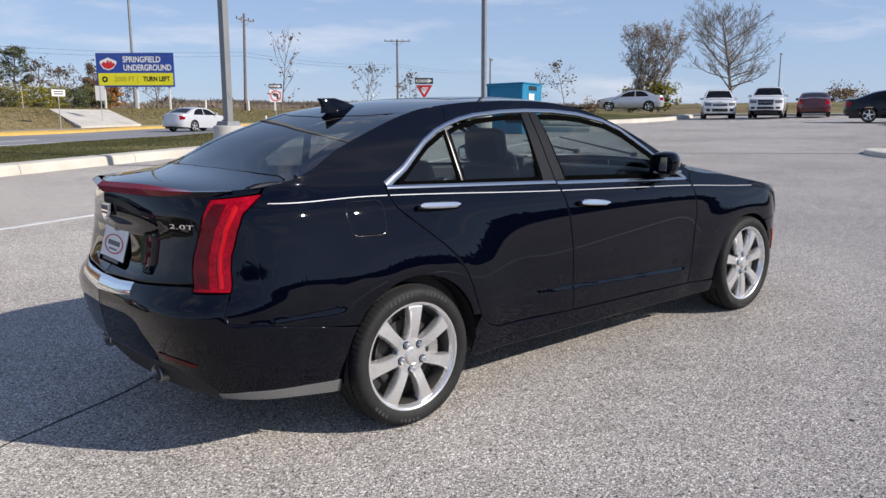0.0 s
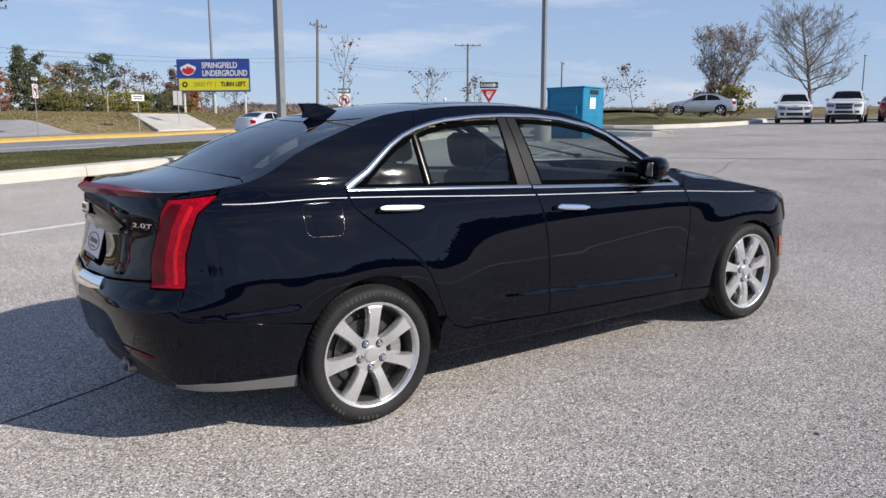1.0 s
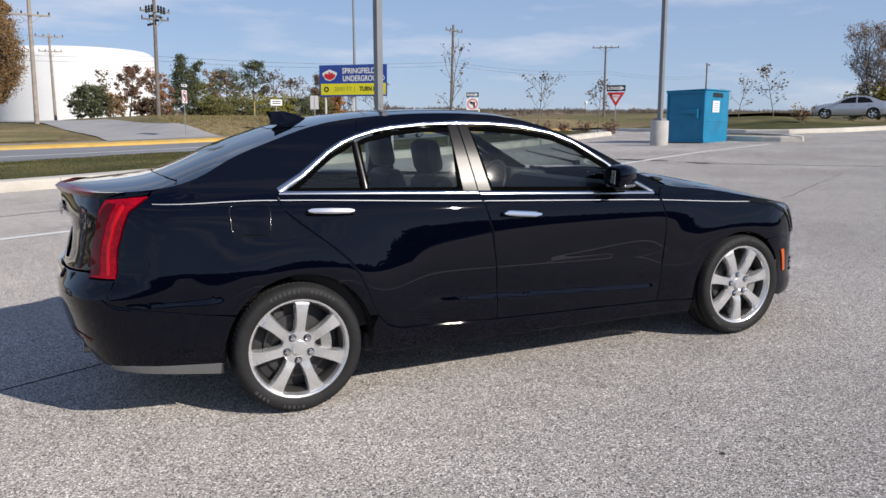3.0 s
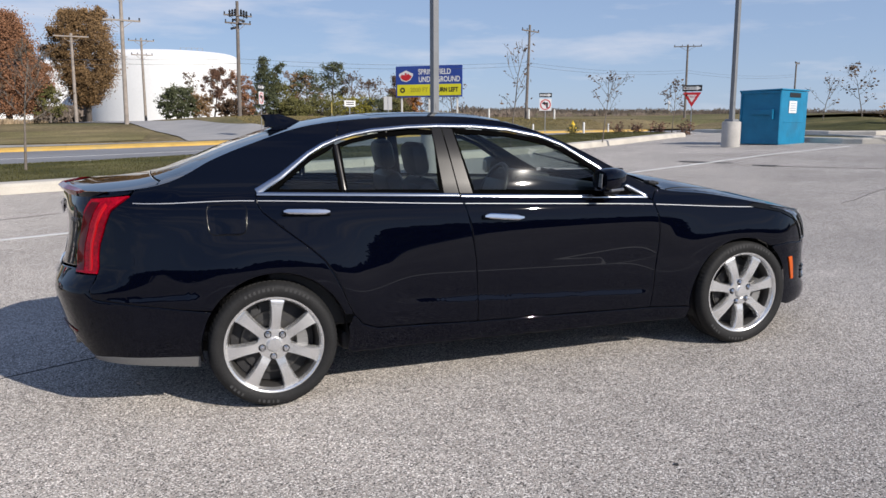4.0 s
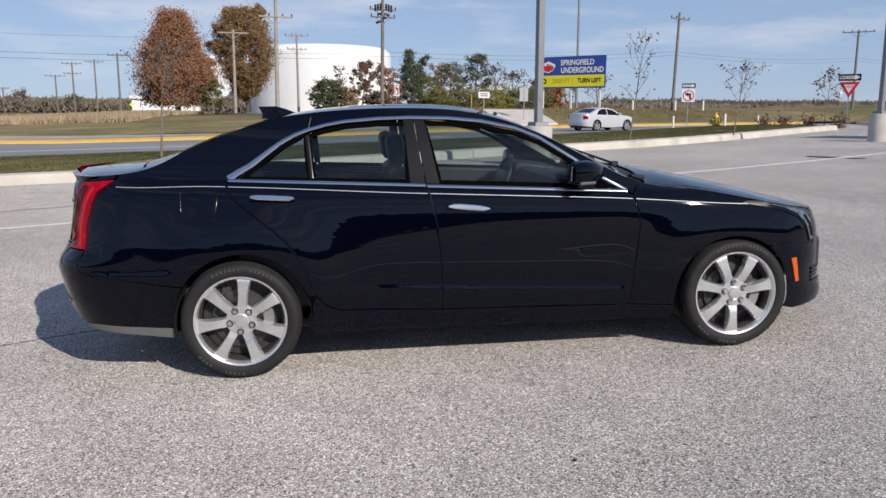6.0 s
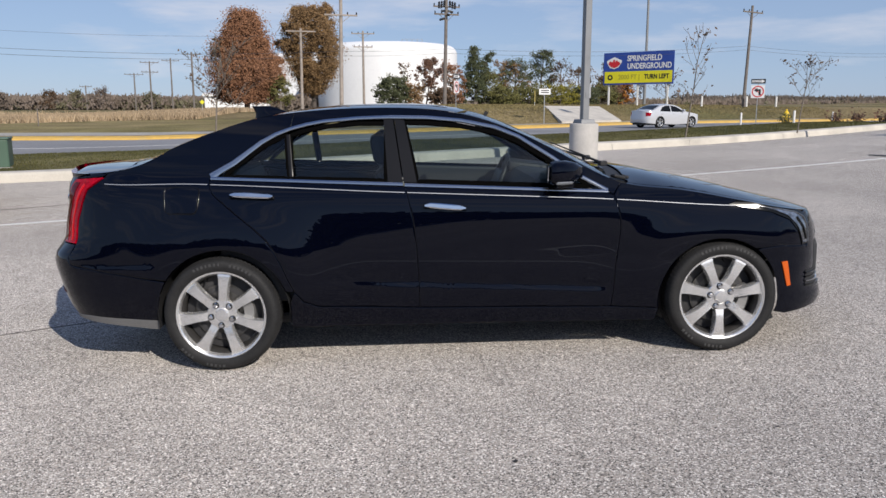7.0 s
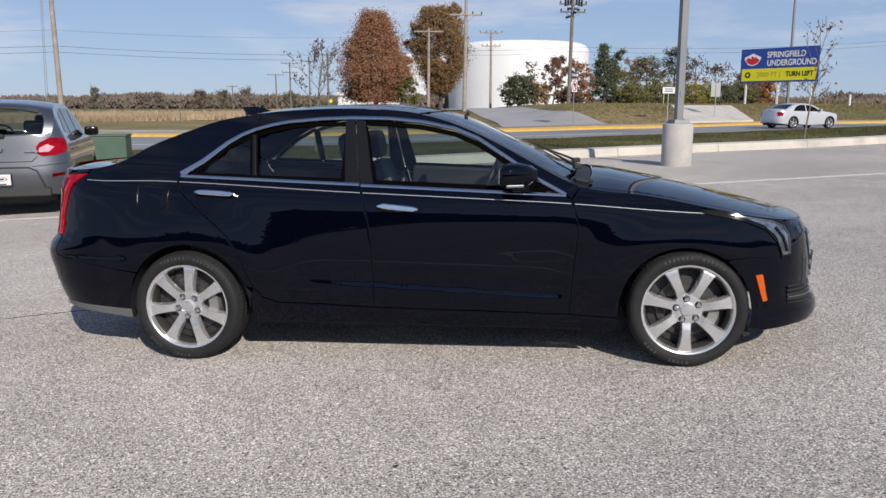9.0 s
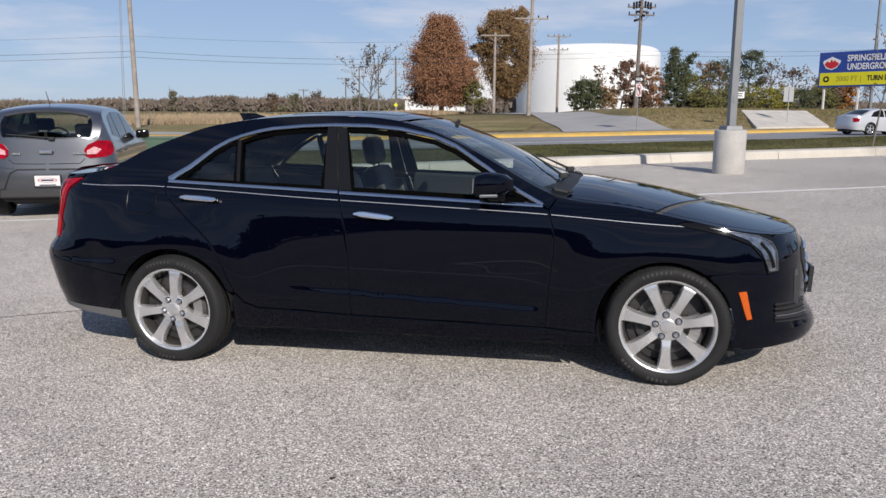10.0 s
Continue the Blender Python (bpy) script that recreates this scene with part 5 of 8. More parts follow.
def blot(name, at, r, seed, label):
    rng = random.Random(seed)
    bm = bmesh.new()
    ring = [bm.verts.new((at[0] + r * rng.uniform(0.6, 1.2) * math.cos(a), at[1] + r * rng.uniform(0.6, 1.2) * math.sin(a), lot_z(*at) + 0.0035)) for a in np.linspace(0, 2 * math.pi, 12)[:-1]]
    bm.faces.new(ring)
    return tagged(part(name, bm, M_OIL_SHADOW), label, "stain", kind="structure")


blot("oil_spot", (1.43, -2.115), 0.013, 1, "small dark oil spot on the paving")
blot("oil_spot", (3.2, -2.3), 0.011, 2, "small dark oil spot on the paving")
blot("oil_spot", (2.6, -1.9), 0.009, 9, "small dark oil spot on the paving")
# shadows of that pole's lamp heads, painted as dark patches
blot("lamp_head_shadow", (11.6, 11.6), 0.40, 12, "dark patch painted as the shadow of a lamp head")
blot("lamp_head_shadow", (11.95, 11.0), 0.24, 13, "dark patch painted as the shadow of a lamp head")
blot("lamp_head_shadow", (12.25, 9.9), 0.33, 14, "dark patch painted as the shadow of a lamp head")


def green_island(name, outline, label, lift=0.17, mound=0.0, middle=None):
    """A kerbed bed of lawn: outline counter-clockwise."""
    ring = dense(ccw(outline), 0.8)
    root = kerb_run("island_kerb", ring + [ring[0]], "pale concrete kerb round a bed of lawn")
    inner = inset(ring, 0.42)
    from mathutils.geometry import delaunay_2d_cdt
    us, vs = [p[0] for p in inner], [p[1] for p in inner]
    step = max(1.0, (max(us) - min(us)) / 30)
    pts = list(inner)
    for x in np.arange(min(us), max(us), step):
        for y in np.arange(min(vs), max(vs), step):
            if inside((x, y), inner) and min((x - q[0]) ** 2 + (y - q[1]) ** 2 for q in inner) > (0.6 * step) ** 2:
                pts.append((float(x), float(y)))
    n = len(inner)
    co, _, tris, *_ = delaunay_2d_cdt([Vector(p) for p in pts], [(i, (i + 1) % n) for i in range(n)], [list(range(n))], 1, 1e-6)
    def h(x, y):
        d = min(math.dist((x, y), q) for q in inner)
        return lot_z(x, y) + lift + mound * ease(0, 9, d) + 0.02 * noise.noise((x, y, 0)) * ease(0, 1, d)
    ob = mesh_object(name, [(c.x, c.y, h(c.x, c.y)) for c in co], tris, M_GRASS, smooth=True)
    tagged(ob, label, "lawn", kind="structure")
    return h


green_island("dumpster_island", [(22.2, 15.6), (23.2, 16.4), (24.6, 19.5), (25.0, 22.0), (24.0, 24.0), (22.0, 24.0), (21.6, 20), (21.4, 16.4)], "small lawn island with a concrete kerb by the dumpster", 0.15)
green_island("corner_lawn", [(28.4, 24.4), (29.5, 22.6), (32.5, 22.0), (37.5, 22.9), (43.5, 25.4), (44.8, 27), (49, 40), (52, 60), (44, 56), (31.5, 37)], "raised lawn with a silver car parked beyond its kerb", 0.17, 0.62)
green_island("east_island", [(33.0, 8.6), (34.0, 8.2), (48, 6.0), (49, 8.4), (34.5, 10.4), (33.2, 9.8)], "narrow lawn island between parking rows", 0.14)
kerb_run("nose_kerb", [(16.5, 2.8), (17.2, 3.75), (18.0, 3.95), (19.2, 2.6), (19.7, 0.6)], "low rounded concrete island nose", [(u, v * 0.5) for u, v in KERB_SECTION], size=2.0)


def field_patch(name, x0, x1, y0, y1, nx, ny, material, label, lift=0.03, wob=0.0):
    xs = [x0 + (x1 - x0) * k / nx for k in range(nx + 1)]
    verts, faces = [], []
    for i, x in enumerate(xs):
        for j in range(ny + 1):
            a, b = y0(x), y1(x)
            y = a + (b - a) * j / ny
            verts.append((x, y, gz(x, y) + lift))
    for i in range(nx):
        for j in range(ny):
            a = i * (ny + 1) + j
            faces.append((a, a + ny + 1, a + ny + 2, a + 1))
    return tagged(mesh_object(name, verts, faces, material, smooth=True), label, "ground", kind="structure")


# concrete chute, service drive, mown verge and far pavement on the bank
M_DRIVE = mat("old_drive_asphalt", (0.36, 0.345, 0.325), 0.9, var=0.12, scale=0.5, fine=0.15, fine_scale=20)
M_WALK = mat("walk_concrete", (0.36, 0.34, 0.30), 0.9, var=0.12, scale=0.7, fine=0.12, fine_scale=25)
field_patch("sidewalk", -60, 40, lambda x: YELLOW(x) + 0.97, lambda x: YELLOW(x) + 1.9 + 1.6 * ease(-2, -14, x), 80, 1, M_WALK, "grey concrete walk behind the yellow kerb")
M_VERGE = mat("mown_verge", (0.20, 0.17, 0.075), 0.95, spec=0.1, var=0.25, scale=0.3, fine=0.3, fine_scale=8, bump=0.5, bump_scale=12, second=(0.25, 0.20, 0.10), second_scale=0.12)
field_patch("verge", -90, -2.5, lambda x: YELLOW(x) + 3.5, lambda x: YELLOW(x) + 20, 42, 6, M_VERGE, "mown grass verge beyond the road")


def tilted_slab(name, corners, material, label, category, lift=0.05):
    verts = [(x, y, gz(x, y) + lift) for x, y in corners]
    n = 8
    grid, faces = [], []
    for i in range(n + 1):
        for j in range(n + 1):
            u, v = i / n, j / n
            a = Vector(corners[0]).lerp(Vector(corners[1]), u)
            b = Vector(corners[3]).lerp(Vector(corners[2]), u)
            p = a.lerp(b, v)
            grid.append((p.x, p.y, gz(p.x, p.y) + lift))
    for i in range(n):
        for j in range(n):
            k = i * (n + 1) + j
            faces.append((k, k + n + 1, k + n + 2, k + 1))
    return tagged(mesh_object(name, grid, faces, material), label, category, kind="structure")


CHUTE = [(11.7, 47.8), (17.8, 55.0), (18.3, 64.0), (12.1, 56.7)]
chute_top = [(x, y, gz(x, y) + 0.15) for x, y in CHUTE]
mesh_object("concrete_chute", chute_top + [(x, y, z - 0.6) for x, y, z in chute_top], [(0, 1, 2), (0, 2, 3)] + [(k, k + 4, (k + 1) % 4 + 4, (k + 1) % 4) for k in range(4)], M_KERB)
tagged(bpy.data.objects["concrete_chute"], "pale concrete apron slab on the grass bank", "slab", kind="structure")
tilted_slab("service_drive", [(0.0, 40.8), (6.5, 42.7), (3.8, 50.5), (-1.2, 49.5)], M_DRIVE, "grey asphalt service drive up the bank", "drive")
tilted_slab("service_drive", [(-1.2, 49.5), (3.8, 50.5), (0.5, 70), (-4.6, 69.5)], M_DRIVE, "grey asphalt service drive up the bank", "drive")
tilted_slab("service_drive", [(-4.6, 69.5), (0.5, 70), (-14, 96), (-22, 94)], M_DRIVE, "grey asphalt service drive up the bank", "drive")

# ---- posts, poles and signs ----
M_GALV = mat("galvanised_steel", (0.42, 0.43, 0.44), 0.45, metal=0.7, var=0.1, scale=8)
M_POLE = mat("grey_pole_paint", (0.215, 0.222, 0.23), 0.5, metal=0.2, var=0.08, scale=3)
M_WOOD = mat("weathered_pole_wood", (0.165, 0.145, 0.13), 0.9, var=0.2, scale=2, fine=0.2, fine_scale=30, bump=0.4)
M_WOOD_PALE = mat("bleached_pole_wood", (0.31, 0.27, 0.235), 0.9, var=0.2, scale=2, fine=0.2, fine_scale=30, bump=0.4)
M_SIGN_BACK = mat("sign_aluminium", (0.45, 0.45, 0.45), 0.45, metal=0.5)
M_SIGN_WHITE = mat("sign_white", (0.74, 0.74, 0.73), 0.5)
M_SIGN_RED = mat("sign_red", (0.55, 0.02, 0.03), 0.5)
M_SIGN_BLACK = mat("sign_black", (0.012, 0.012, 0.014), 0.5)
M_SIGN_BLUE = mat("sign_blue", (0.022, 0.06, 0.30), 0.5, var=0.06, scale=1)
M_SIGN_YELLOW = mat("sign_yellow", (0.72, 0.66, 0.02), 0.5, var=0.05, scale=1)
M_STAKE = mat("white_marker_post", (0.7, 0.69, 0.66), 0.6, var=0.1, scale=4)


def letters(name, body, size, material, parent, at, bold=0.0, stretch=1.0, align="CENTER"):
    """Raised lettering in the built-in face, in a plane x-z that faces -y."""
    c = bpy.data.curves.new(name, "FONT")
    c.body, c.size, c.extrude, c.align_x, c.align_y, c.offset = body, size, 0.004, align, "CENTER", bold
    ob = new(name, c)
    me = bpy.data.meshes.new_from_object(ob.evaluated_get(bpy.context.evaluated_depsgraph_get()))
    bpy.data.objects.remove(ob)
    me.materials.clear()
    me.materials.append(material)
    ob = new(name, me)
    ob.parent = parent
    ob.matrix_local = Matrix.Translation(at) @ pose(0, 0, 0, 90, 0, 0) @ Matrix.Diagonal((stretch, 1, 1, 1))
    return ob


def light_pole(at, turn):
    x, y = at
    root = thing("light_pole", pose(x, y, lot_z(x, y), 0, 0, turn), "tall grey square steel light pole on a round concrete base", "light pole", "light poles of the lot")
    bm = bmesh.new()
    rings = lathe(bm, [(0.305, -0.2), (0.305, 0.815), (0.295, 0.845), (0.27, 0.855)], 40)
    bm.faces.new(rings[-1])
    part("concrete_base", bm, M_CONCRETE, root, "cast round concrete base", smooth=True)
    bm = bmesh.new()
    box(bm, (0.145, 0.145, 8.6), (0, 0, 0.9 + 4.3), bevel=0.012)
    part("mast", bm, M_POLE, root)
    bm = bmesh.new()
    box(bm, (0.36, 0.36, 0.09), (0, 0, 0.895), bevel=0.012, taper=(0.86, 0.86))
    part("base_cover", bm, M_POLE, root)
    bm = bmesh.new()
    box(bm, (0.06, 0.012, 0.12), (0.0, -0.076, 1.45), bevel=0.003)
    part("hand_hole_cover", bm, M_POLE, root)
    bm = bmesh.new()
    box(bm, (0.9, 0.09, 0.09), (0, 0, 9.5), bevel=0.01)
    part("arm", bm, M_POLE, root)
    for k in (-1, 1):
        bm = bmesh.new()
        box(bm, (0.6, 0.36, 0.14), (0.72 * k, 0, 9.5), bevel=0.03)
        part("lamp_head", bm, M_POLE, root)
    return root


light_pole((4.83, 11.55), 18)
light_pole((17.2, 17.3), 18)


def post(parent, h, name="post", material=None, w=0.05):
    bm = bmesh.new()
    box(bm, (w, w * 0.6, h + 0.3), (0, 0, h / 2 - 0.15), bevel=0.004)
    return part(name, bm, material or M_GALV, parent)


def plate_shape(bm, pts, y, depth=0.006):
    a = [bm.verts.new((x, y - depth, z)) for x, z in pts]
    b = [bm.verts.new((x, y, z)) for x, z in pts]
    n = len(pts)
    bm.faces.new(a)
    bm.faces.new(b[::-1])
    for k in range(n):
        bm.faces.new((a[k], b[k], b[(k + 1) % n], a[(k + 1) % n]))
    bmesh.ops.recalc_face_normals(bm, faces=bm.faces)


def circle(r, cz, n=28, cx=0.0):
    return [(cx + r * math.cos(a), cz + r * math.sin(a)) for a in np.linspace(0, 2 * math.pi, n + 1)[:-1]]


def one_way(root, z, w=0.9, h=0.3):
    bm = bmesh.new()
    plate_shape(bm, [(-w / 2, z - h / 2), (w / 2, z - h / 2), (w / 2, z + h / 2), (-w / 2, z + h / 2)], -0.04)
    board = part("one_way_plate", bm, M_SIGN_BLACK, root, "black one-way plate with a white arrow")
    bm = bmesh.new()
    k = w / 0.9
    plate_shape(bm, [(x * k, z + v * h / 0.3) for x, v in ((-0.40, -0.065), (0.20, -0.065), (0.20, -0.115), (0.41, 0.0), (0.20, 0.115), (0.20, 0.065), (-0.40, 0.065))], -0.047, 0.003)
    part("arrow", bm, M_SIGN_WHITE, board)
    letters("arrow_words", "ONE WAY", 0.12 * k, M_SIGN_BLACK, board, (-0.08 * k, -0.052, z))


def yield_sign(at, turn, k=1.0):
    root = thing("yield_sign", pose(*at, gz(*at), 0, 0, turn), "red and white yield sign below a black one-way plate", "road sign")
    post(root, 2.75)
    z = 2.0
    bm = bmesh.new()
    plate_shape(bm, [(0, z - 0.42 * k), (0.52 * k, z + 0.42 * k), (-0.52 * k, z + 0.42 * k)], -0.03)
    red = part("sign_plate", bm, M_SIGN_RED, root)
    bm = bmesh.new()
    plate_shape(bm, [(0, z - 0.16 * k), (0.27 * k, z + 0.28 * k), (-0.27 * k, z + 0.28 * k)], -0.037, 0.003)
    part("white_field", bm, M_SIGN_WHITE, red)
    letters("yield_word", "YIELD", 0.16 * k, M_SIGN_RED, red, (0, -0.042, z + 0.17 * k))
    one_way(root, 2.66, 1.1, 0.36)
    return root


def no_left_sign(at, turn, plate_h=2.1, w=0.9, way=True):
    root = thing("no_left_turn_sign", pose(*at, gz(*at), 0, 0, turn), "white square no-left-turn sign with a red ring below a one-way plate", "road sign")
    post(root, plate_h + 0.8)
    z = plate_h
    bm = bmesh.new()
    plate_shape(bm, [(-w / 2, z - w / 2), (w / 2, z - w / 2), (w / 2, z + w / 2), (-w / 2, z + w / 2)], -0.03)
    white = part("sign_plate", bm, M_SIGN_WHITE, root)
    bm = bmesh.new()
    f = w / 0.9
    plate_shape(bm, [(x * f, z + h * f) for x, h in ((0.06, -0.26), (0.06, 0.04), (-0.04, 0.04), (-0.04, -0.06), (-0.26, 0.1), (-0.04, 0.26), (-0.04, 0.16), (0.19, 0.16), (0.19, -0.26))], -0.042, 0.003)
    part("turn_arrow", bm, M_SIGN_BLACK, white)
    bm = bmesh.new()
    a, b = circle(0.40 * w / 0.9, z), circle(0.325 * w / 0.9, z)
    va, vb = [bm.verts.new((x, -0.043, q)) for x, q in a], [bm.verts.new((x, -0.043, q)) for x, q in b]
    for k in range(len(a)):
        bm.faces.new((va[k], va[(k + 1) % len(a)], vb[(k + 1) % len(a)], vb[k]))
    plate_shape(bm, [(x * f, z + h * f) for x, h in ((-0.265, 0.225), (-0.225, 0.265), (0.265, -0.225), (0.225, -0.265))], -0.0385, 0.002)
    part("red_ring", bm, M_SIGN_RED, white)
    if way:
        one_way(root, z + w / 2 + 0.26, 0.95, 0.32)
    return root


yield_sign((27.9, 34.2), -42)
no_left_sign((26.0, 49.6), -25, 2.35)
no_left_sign((4.1, 42.2), 62, 2.35, 0.72)


def plain_sign(at, turn, h, w, ph, material, label, lines=0):
    root = thing("road_sign", pose(*at, gz(*at), 0, 0, turn), label, "road sign")
    post(root, h)
    bm = bmesh.new()
    plate_shape(bm, [(-w / 2, h - ph), (w / 2, h - ph), (w / 2, h), (-w / 2, h)], -0.03)
    p = part("sign_plate", bm, material, root)
    for k in range(lines):
        bm = bmesh.new()
        box(bm, (w * 0.7, 0.004, ph * 0.16), (0, -0.040, h - ph * (0.3 + 0.35 * k)))
        part("sign_line", bm, M_SIGN_BLACK, p)
    return root


plain_sign((10.2, 46.3), 20, 2.3, 0.85, 0.38, M_SIGN_WHITE, "small white road sign on a steel post", 2)
plain_sign((14.65, 53.4), 200, 2.65, 0.75, 1.0, M_SIGN_BACK, "bare metal back of a road sign", 0)
plain_sign((14.85, 78), 10, 1.6, 0.08, 1.2, mat("faded_stake", (0.45, 0.36, 0.12), 0.8), "faded yellow utility marker stake", 0)


def diamond_sign(at, size):
    root = thing("warning_sign", pose(*at, gz(*at), 0, 0, 15), "small yellow diamond sign on a thin post", "road sign")
    post(root, 1.45)
    bm = bmesh.new()
    plate_shape(bm, [(0, 1.2 - size), (size, 1.2), (0, 1.2 + size), (-size, 1.2)], -0.03)
    part("sign_plate", bm, M_SIGN_YELLOW, root)


diamond_sign((-17.5, 68.0), 0.21)


def stake(at, h=0.75, r=0.06, material=None, label="white marker post beside the road"):
    root = thing("marker_post", pose(*at, gz(*at)), label, "post", "marker posts")
    bm = bmesh.new()
    rings = lathe(bm, [(r, -0.2), (r, h - 0.03), (r * 0.7, h)], 12)
    bm.faces.new(rings[-1])
    part("stake", bm, material or M_STAKE, root, smooth=True)


for p in ((23.6, 46.6), (33.5, 53.0), (21.6, 35.5), (40.5, 84), (44, 84), (36, 86)):
    stake(p, 0.9 if p[1] < 60 else 1.2, 0.06 if p[1] < 60 else 0.12)

for p in ((-24.6, 51.1), (-30.8, 47.6)):
    stake(p, 1.25, 0.035, M_WOOD, "thin weathered marker post in the grass")
root = thing("far_lamp_post", pose(69.2, 33.0, 2.2), "thin grey lamp post beyond the parked cars", "lamp post")
bm = bmesh.new()
rod(bm, (0, 0, -0.4), (0, 0, 4.6), 0.07, 0.05, 8)
part("mast", bm, M_POLE, root, smooth=True)
bm = bmesh.new()
box(bm, (0.3, 0.18, 0.1), (0.1, 0, 4.62), bevel=0.02)
part("lamp_head", bm, M_POLE, root)

# billboard on the bank
SIGN_L, SIGN_R = Vector((25.8, 92.3, 0)), Vector((32.72, 86.66, 0))


def billboard():
    mid, d = (SIGN_L + SIGN_R) / 2, SIGN_R - SIGN_L
    w, h, low = d.length, 3.85, 2.05
    z = gz(mid.x, mid.y)
    low = 8.50 - h - z
    root = thing("billboard", pose(mid.x, mid.y, z, 0, 0, math.degrees(math.atan2(d.y, d.x))), "blue and yellow roadside billboard on three white posts", "billboard")
    for x in (-w * 0.42, 0.0, w * 0.42):
        bm = bmesh.new()
        box(bm, (0.2, 0.18, low + h * 0.5 + 0.4), (x, 0.15, (low + h * 0.5) / 2 - 0.2), bevel=0.02)
        part("post", bm, M_STAKE, root)
    bm = bmesh.new()
    box(bm, (w, 0.12, h), (0, 0, low + h / 2), bevel=0.02)
    panel_ob = part("board", bm, M_SIGN_BLUE, root)
    bm = bmesh.new()
    box(bm, (w - 0.35, 0.02, h * 0.36), (0.02, -0.075, low + h * 0.23), bevel=0.005)
    part("yellow_band", bm, M_SIGN_YELLOW, panel_ob)
    letters("lettering", "SPRINGFIELD", 0.94, M_SIGN_WHITE, panel_ob, (w * 0.09, -0.075, low + h * 0.80), 0.02, 0.80)
    letters("lettering", "UNDERGROUND", 0.94, M_SIGN_WHITE, panel_ob, (w * 0.16, -0.075, low + h * 0.56), 0.02, 0.76)
    letters("lettering", "TURN LEFT", 0.74, M_SIGN_BLACK, panel_ob, (w * 0.27, -0.095, low + h * 0.23), 0.025, 0.82)
    letters("lettering", "2000 FT |", 0.78, mat("faded_print", (0.42, 0.38, 0.03), 0.6), panel_ob, (-w * 0.12, -0.095, low + h * 0.23), 0.012, 0.92)
    bm = bmesh.new()
    plate_shape(bm, [(-0.98, 0.05), (-0.6, -0.55), (0.0, -0.72), (0.55, -0.5), (0.95, 0.05), (0.95, 0.3), (0, 0.72), (-0.95, 0.3)], -0.07, 0.01)
    logo = part("logo_field", bm, M_SIGN_WHITE, panel_ob, "white shield with a red skyline shape")
    logo.location = (-w * 0.34, 0, low + h * 0.68)
    bm = bmesh.new()
    plate_shape(bm, [(-0.8, -0.08), (-0.5, -0.42), (0, -0.6), (0.5, -0.42), (0.8, -0.08), (0.6, 0.14), (0.42, 0.14), (0.42, 0.3), (0.2, 0.3), (0.2, 0.18), (0.08, 0.18), (0.08, 0.38), (-0.16, 0.38), (-0.16, 0.14), (-0.42, 0.14), (-0.42, 0.24), (-0.6, 0.2)], -0.085, 0.008)
    o = part("logo_shape", bm, M_SIGN_RED, logo)
    bm = bmesh.new()
    plate_shape(bm, circle(0.34, 0), -0.088, 0.008)
    o = part("round_mark", bm, M_SIGN_BLACK, panel_ob)
    o.location = (-w * 0.395, 0, low + h * 0.23)
    bm = bmesh.new()
    plate_shape(bm, circle(0.15, 0), -0.10, 0.006)
    o = part("round_mark_centre", bm, M_SIGN_YELLOW, panel_ob)
    o.location = (-w * 0.395, 0, low + h * 0.23)


billboard()
root = thing("tall_pole", pose(45.2, 138, gz(45.2, 138)), "very tall thin grey pole standing behind the billboard", "pole")
bm = bmesh.new()
rod(bm, (0, 0, -0.3), (0, 0, 30), 0.28, 0.16, 12)
part("mast", bm, M_POLE, root, smooth=True)

# utility poles and their wires
M_WIRE = mat("dark_cable", (0.05, 0.05, 0.055), 0.6)


def utility_pole(at, h, arms, turn=0, lean=0.0, z=None, material=None, gear=False):
    x, y = at
    root = thing("utility_pole", pose(x, y, gz(x, y) if z is None else z, 0, lean, turn), "weathered wooden utility pole with crossarms and insulators", "utility pole", "utility poles")
    bm = bmesh.new()
    rod(bm, (0, 0, -0.5), (0, 0, h), 0.2, 0.14, 12)
    part("mast", bm, material or M_WOOD, root, smooth=True)
    for below, w in arms:
        bm = bmesh.new()
        box(bm, (w, 0.12, 0.14), (0, -0.16, h - below), bevel=0.01)
        rod(bm, (-w * 0.3, -0.14, h - below), (0, -0.12, h - below - 0.7), 0.025, 0.025, 6)
        rod(bm, (w * 0.3, -0.14, h - below), (0, -0.12, h - below - 0.7), 0.025, 0.025, 6)
        arm = part("crossarm", bm, material or M_WOOD, root)
        for u in (-0.47, -0.2, 0.2, 0.47):
            bm = bmesh.new()
            rings = lathe(bm, [(0.05, 0.0), (0.07, 0.05), (0.05, 0.1), (0.075, 0.15), (0.03, 0.24)], 8, Matrix.Translation((u * w, -0.16, h - below + 0.06)))
            bm.faces.new(rings[-1])
            part("insulator", bm, M_SIGN_BLACK, arm)
    if gear:
        for k in range(5):
            bm = bmesh.new()
            a = k * 1.25
            box(bm, (0.7, 0.14, 0.2), (0.35 * math.cos(a), 0.3 * math.sin(a), h - 1.7 - 0.35 * (k % 3)), (0, 12, math.degrees(a)), 0.03)
            part("switch_gear", bm, M_SIGN_BLACK, root)
        for u in (-0.75, -0.5, -0.25, 0.3, 0.55, 0.8):
            bm = bmesh.new()
            rings = lathe(bm, [(0.07, -0.35), (0.12, -0.25), (0.08, -0.15), (0.13, -0.05), (0.08, 0.05), (0.12, 0.15), (0.05, 0.3)], 8, Matrix.Translation((u, -0.2, h - 0.95 - 0.25 * abs(u))))
            bm.faces.new(rings[-1])
            part("insulator_stack", bm, M_SIGN_BLACK, root)
    return root


def gtop(x, y, top):
    return top - gz(x, y)


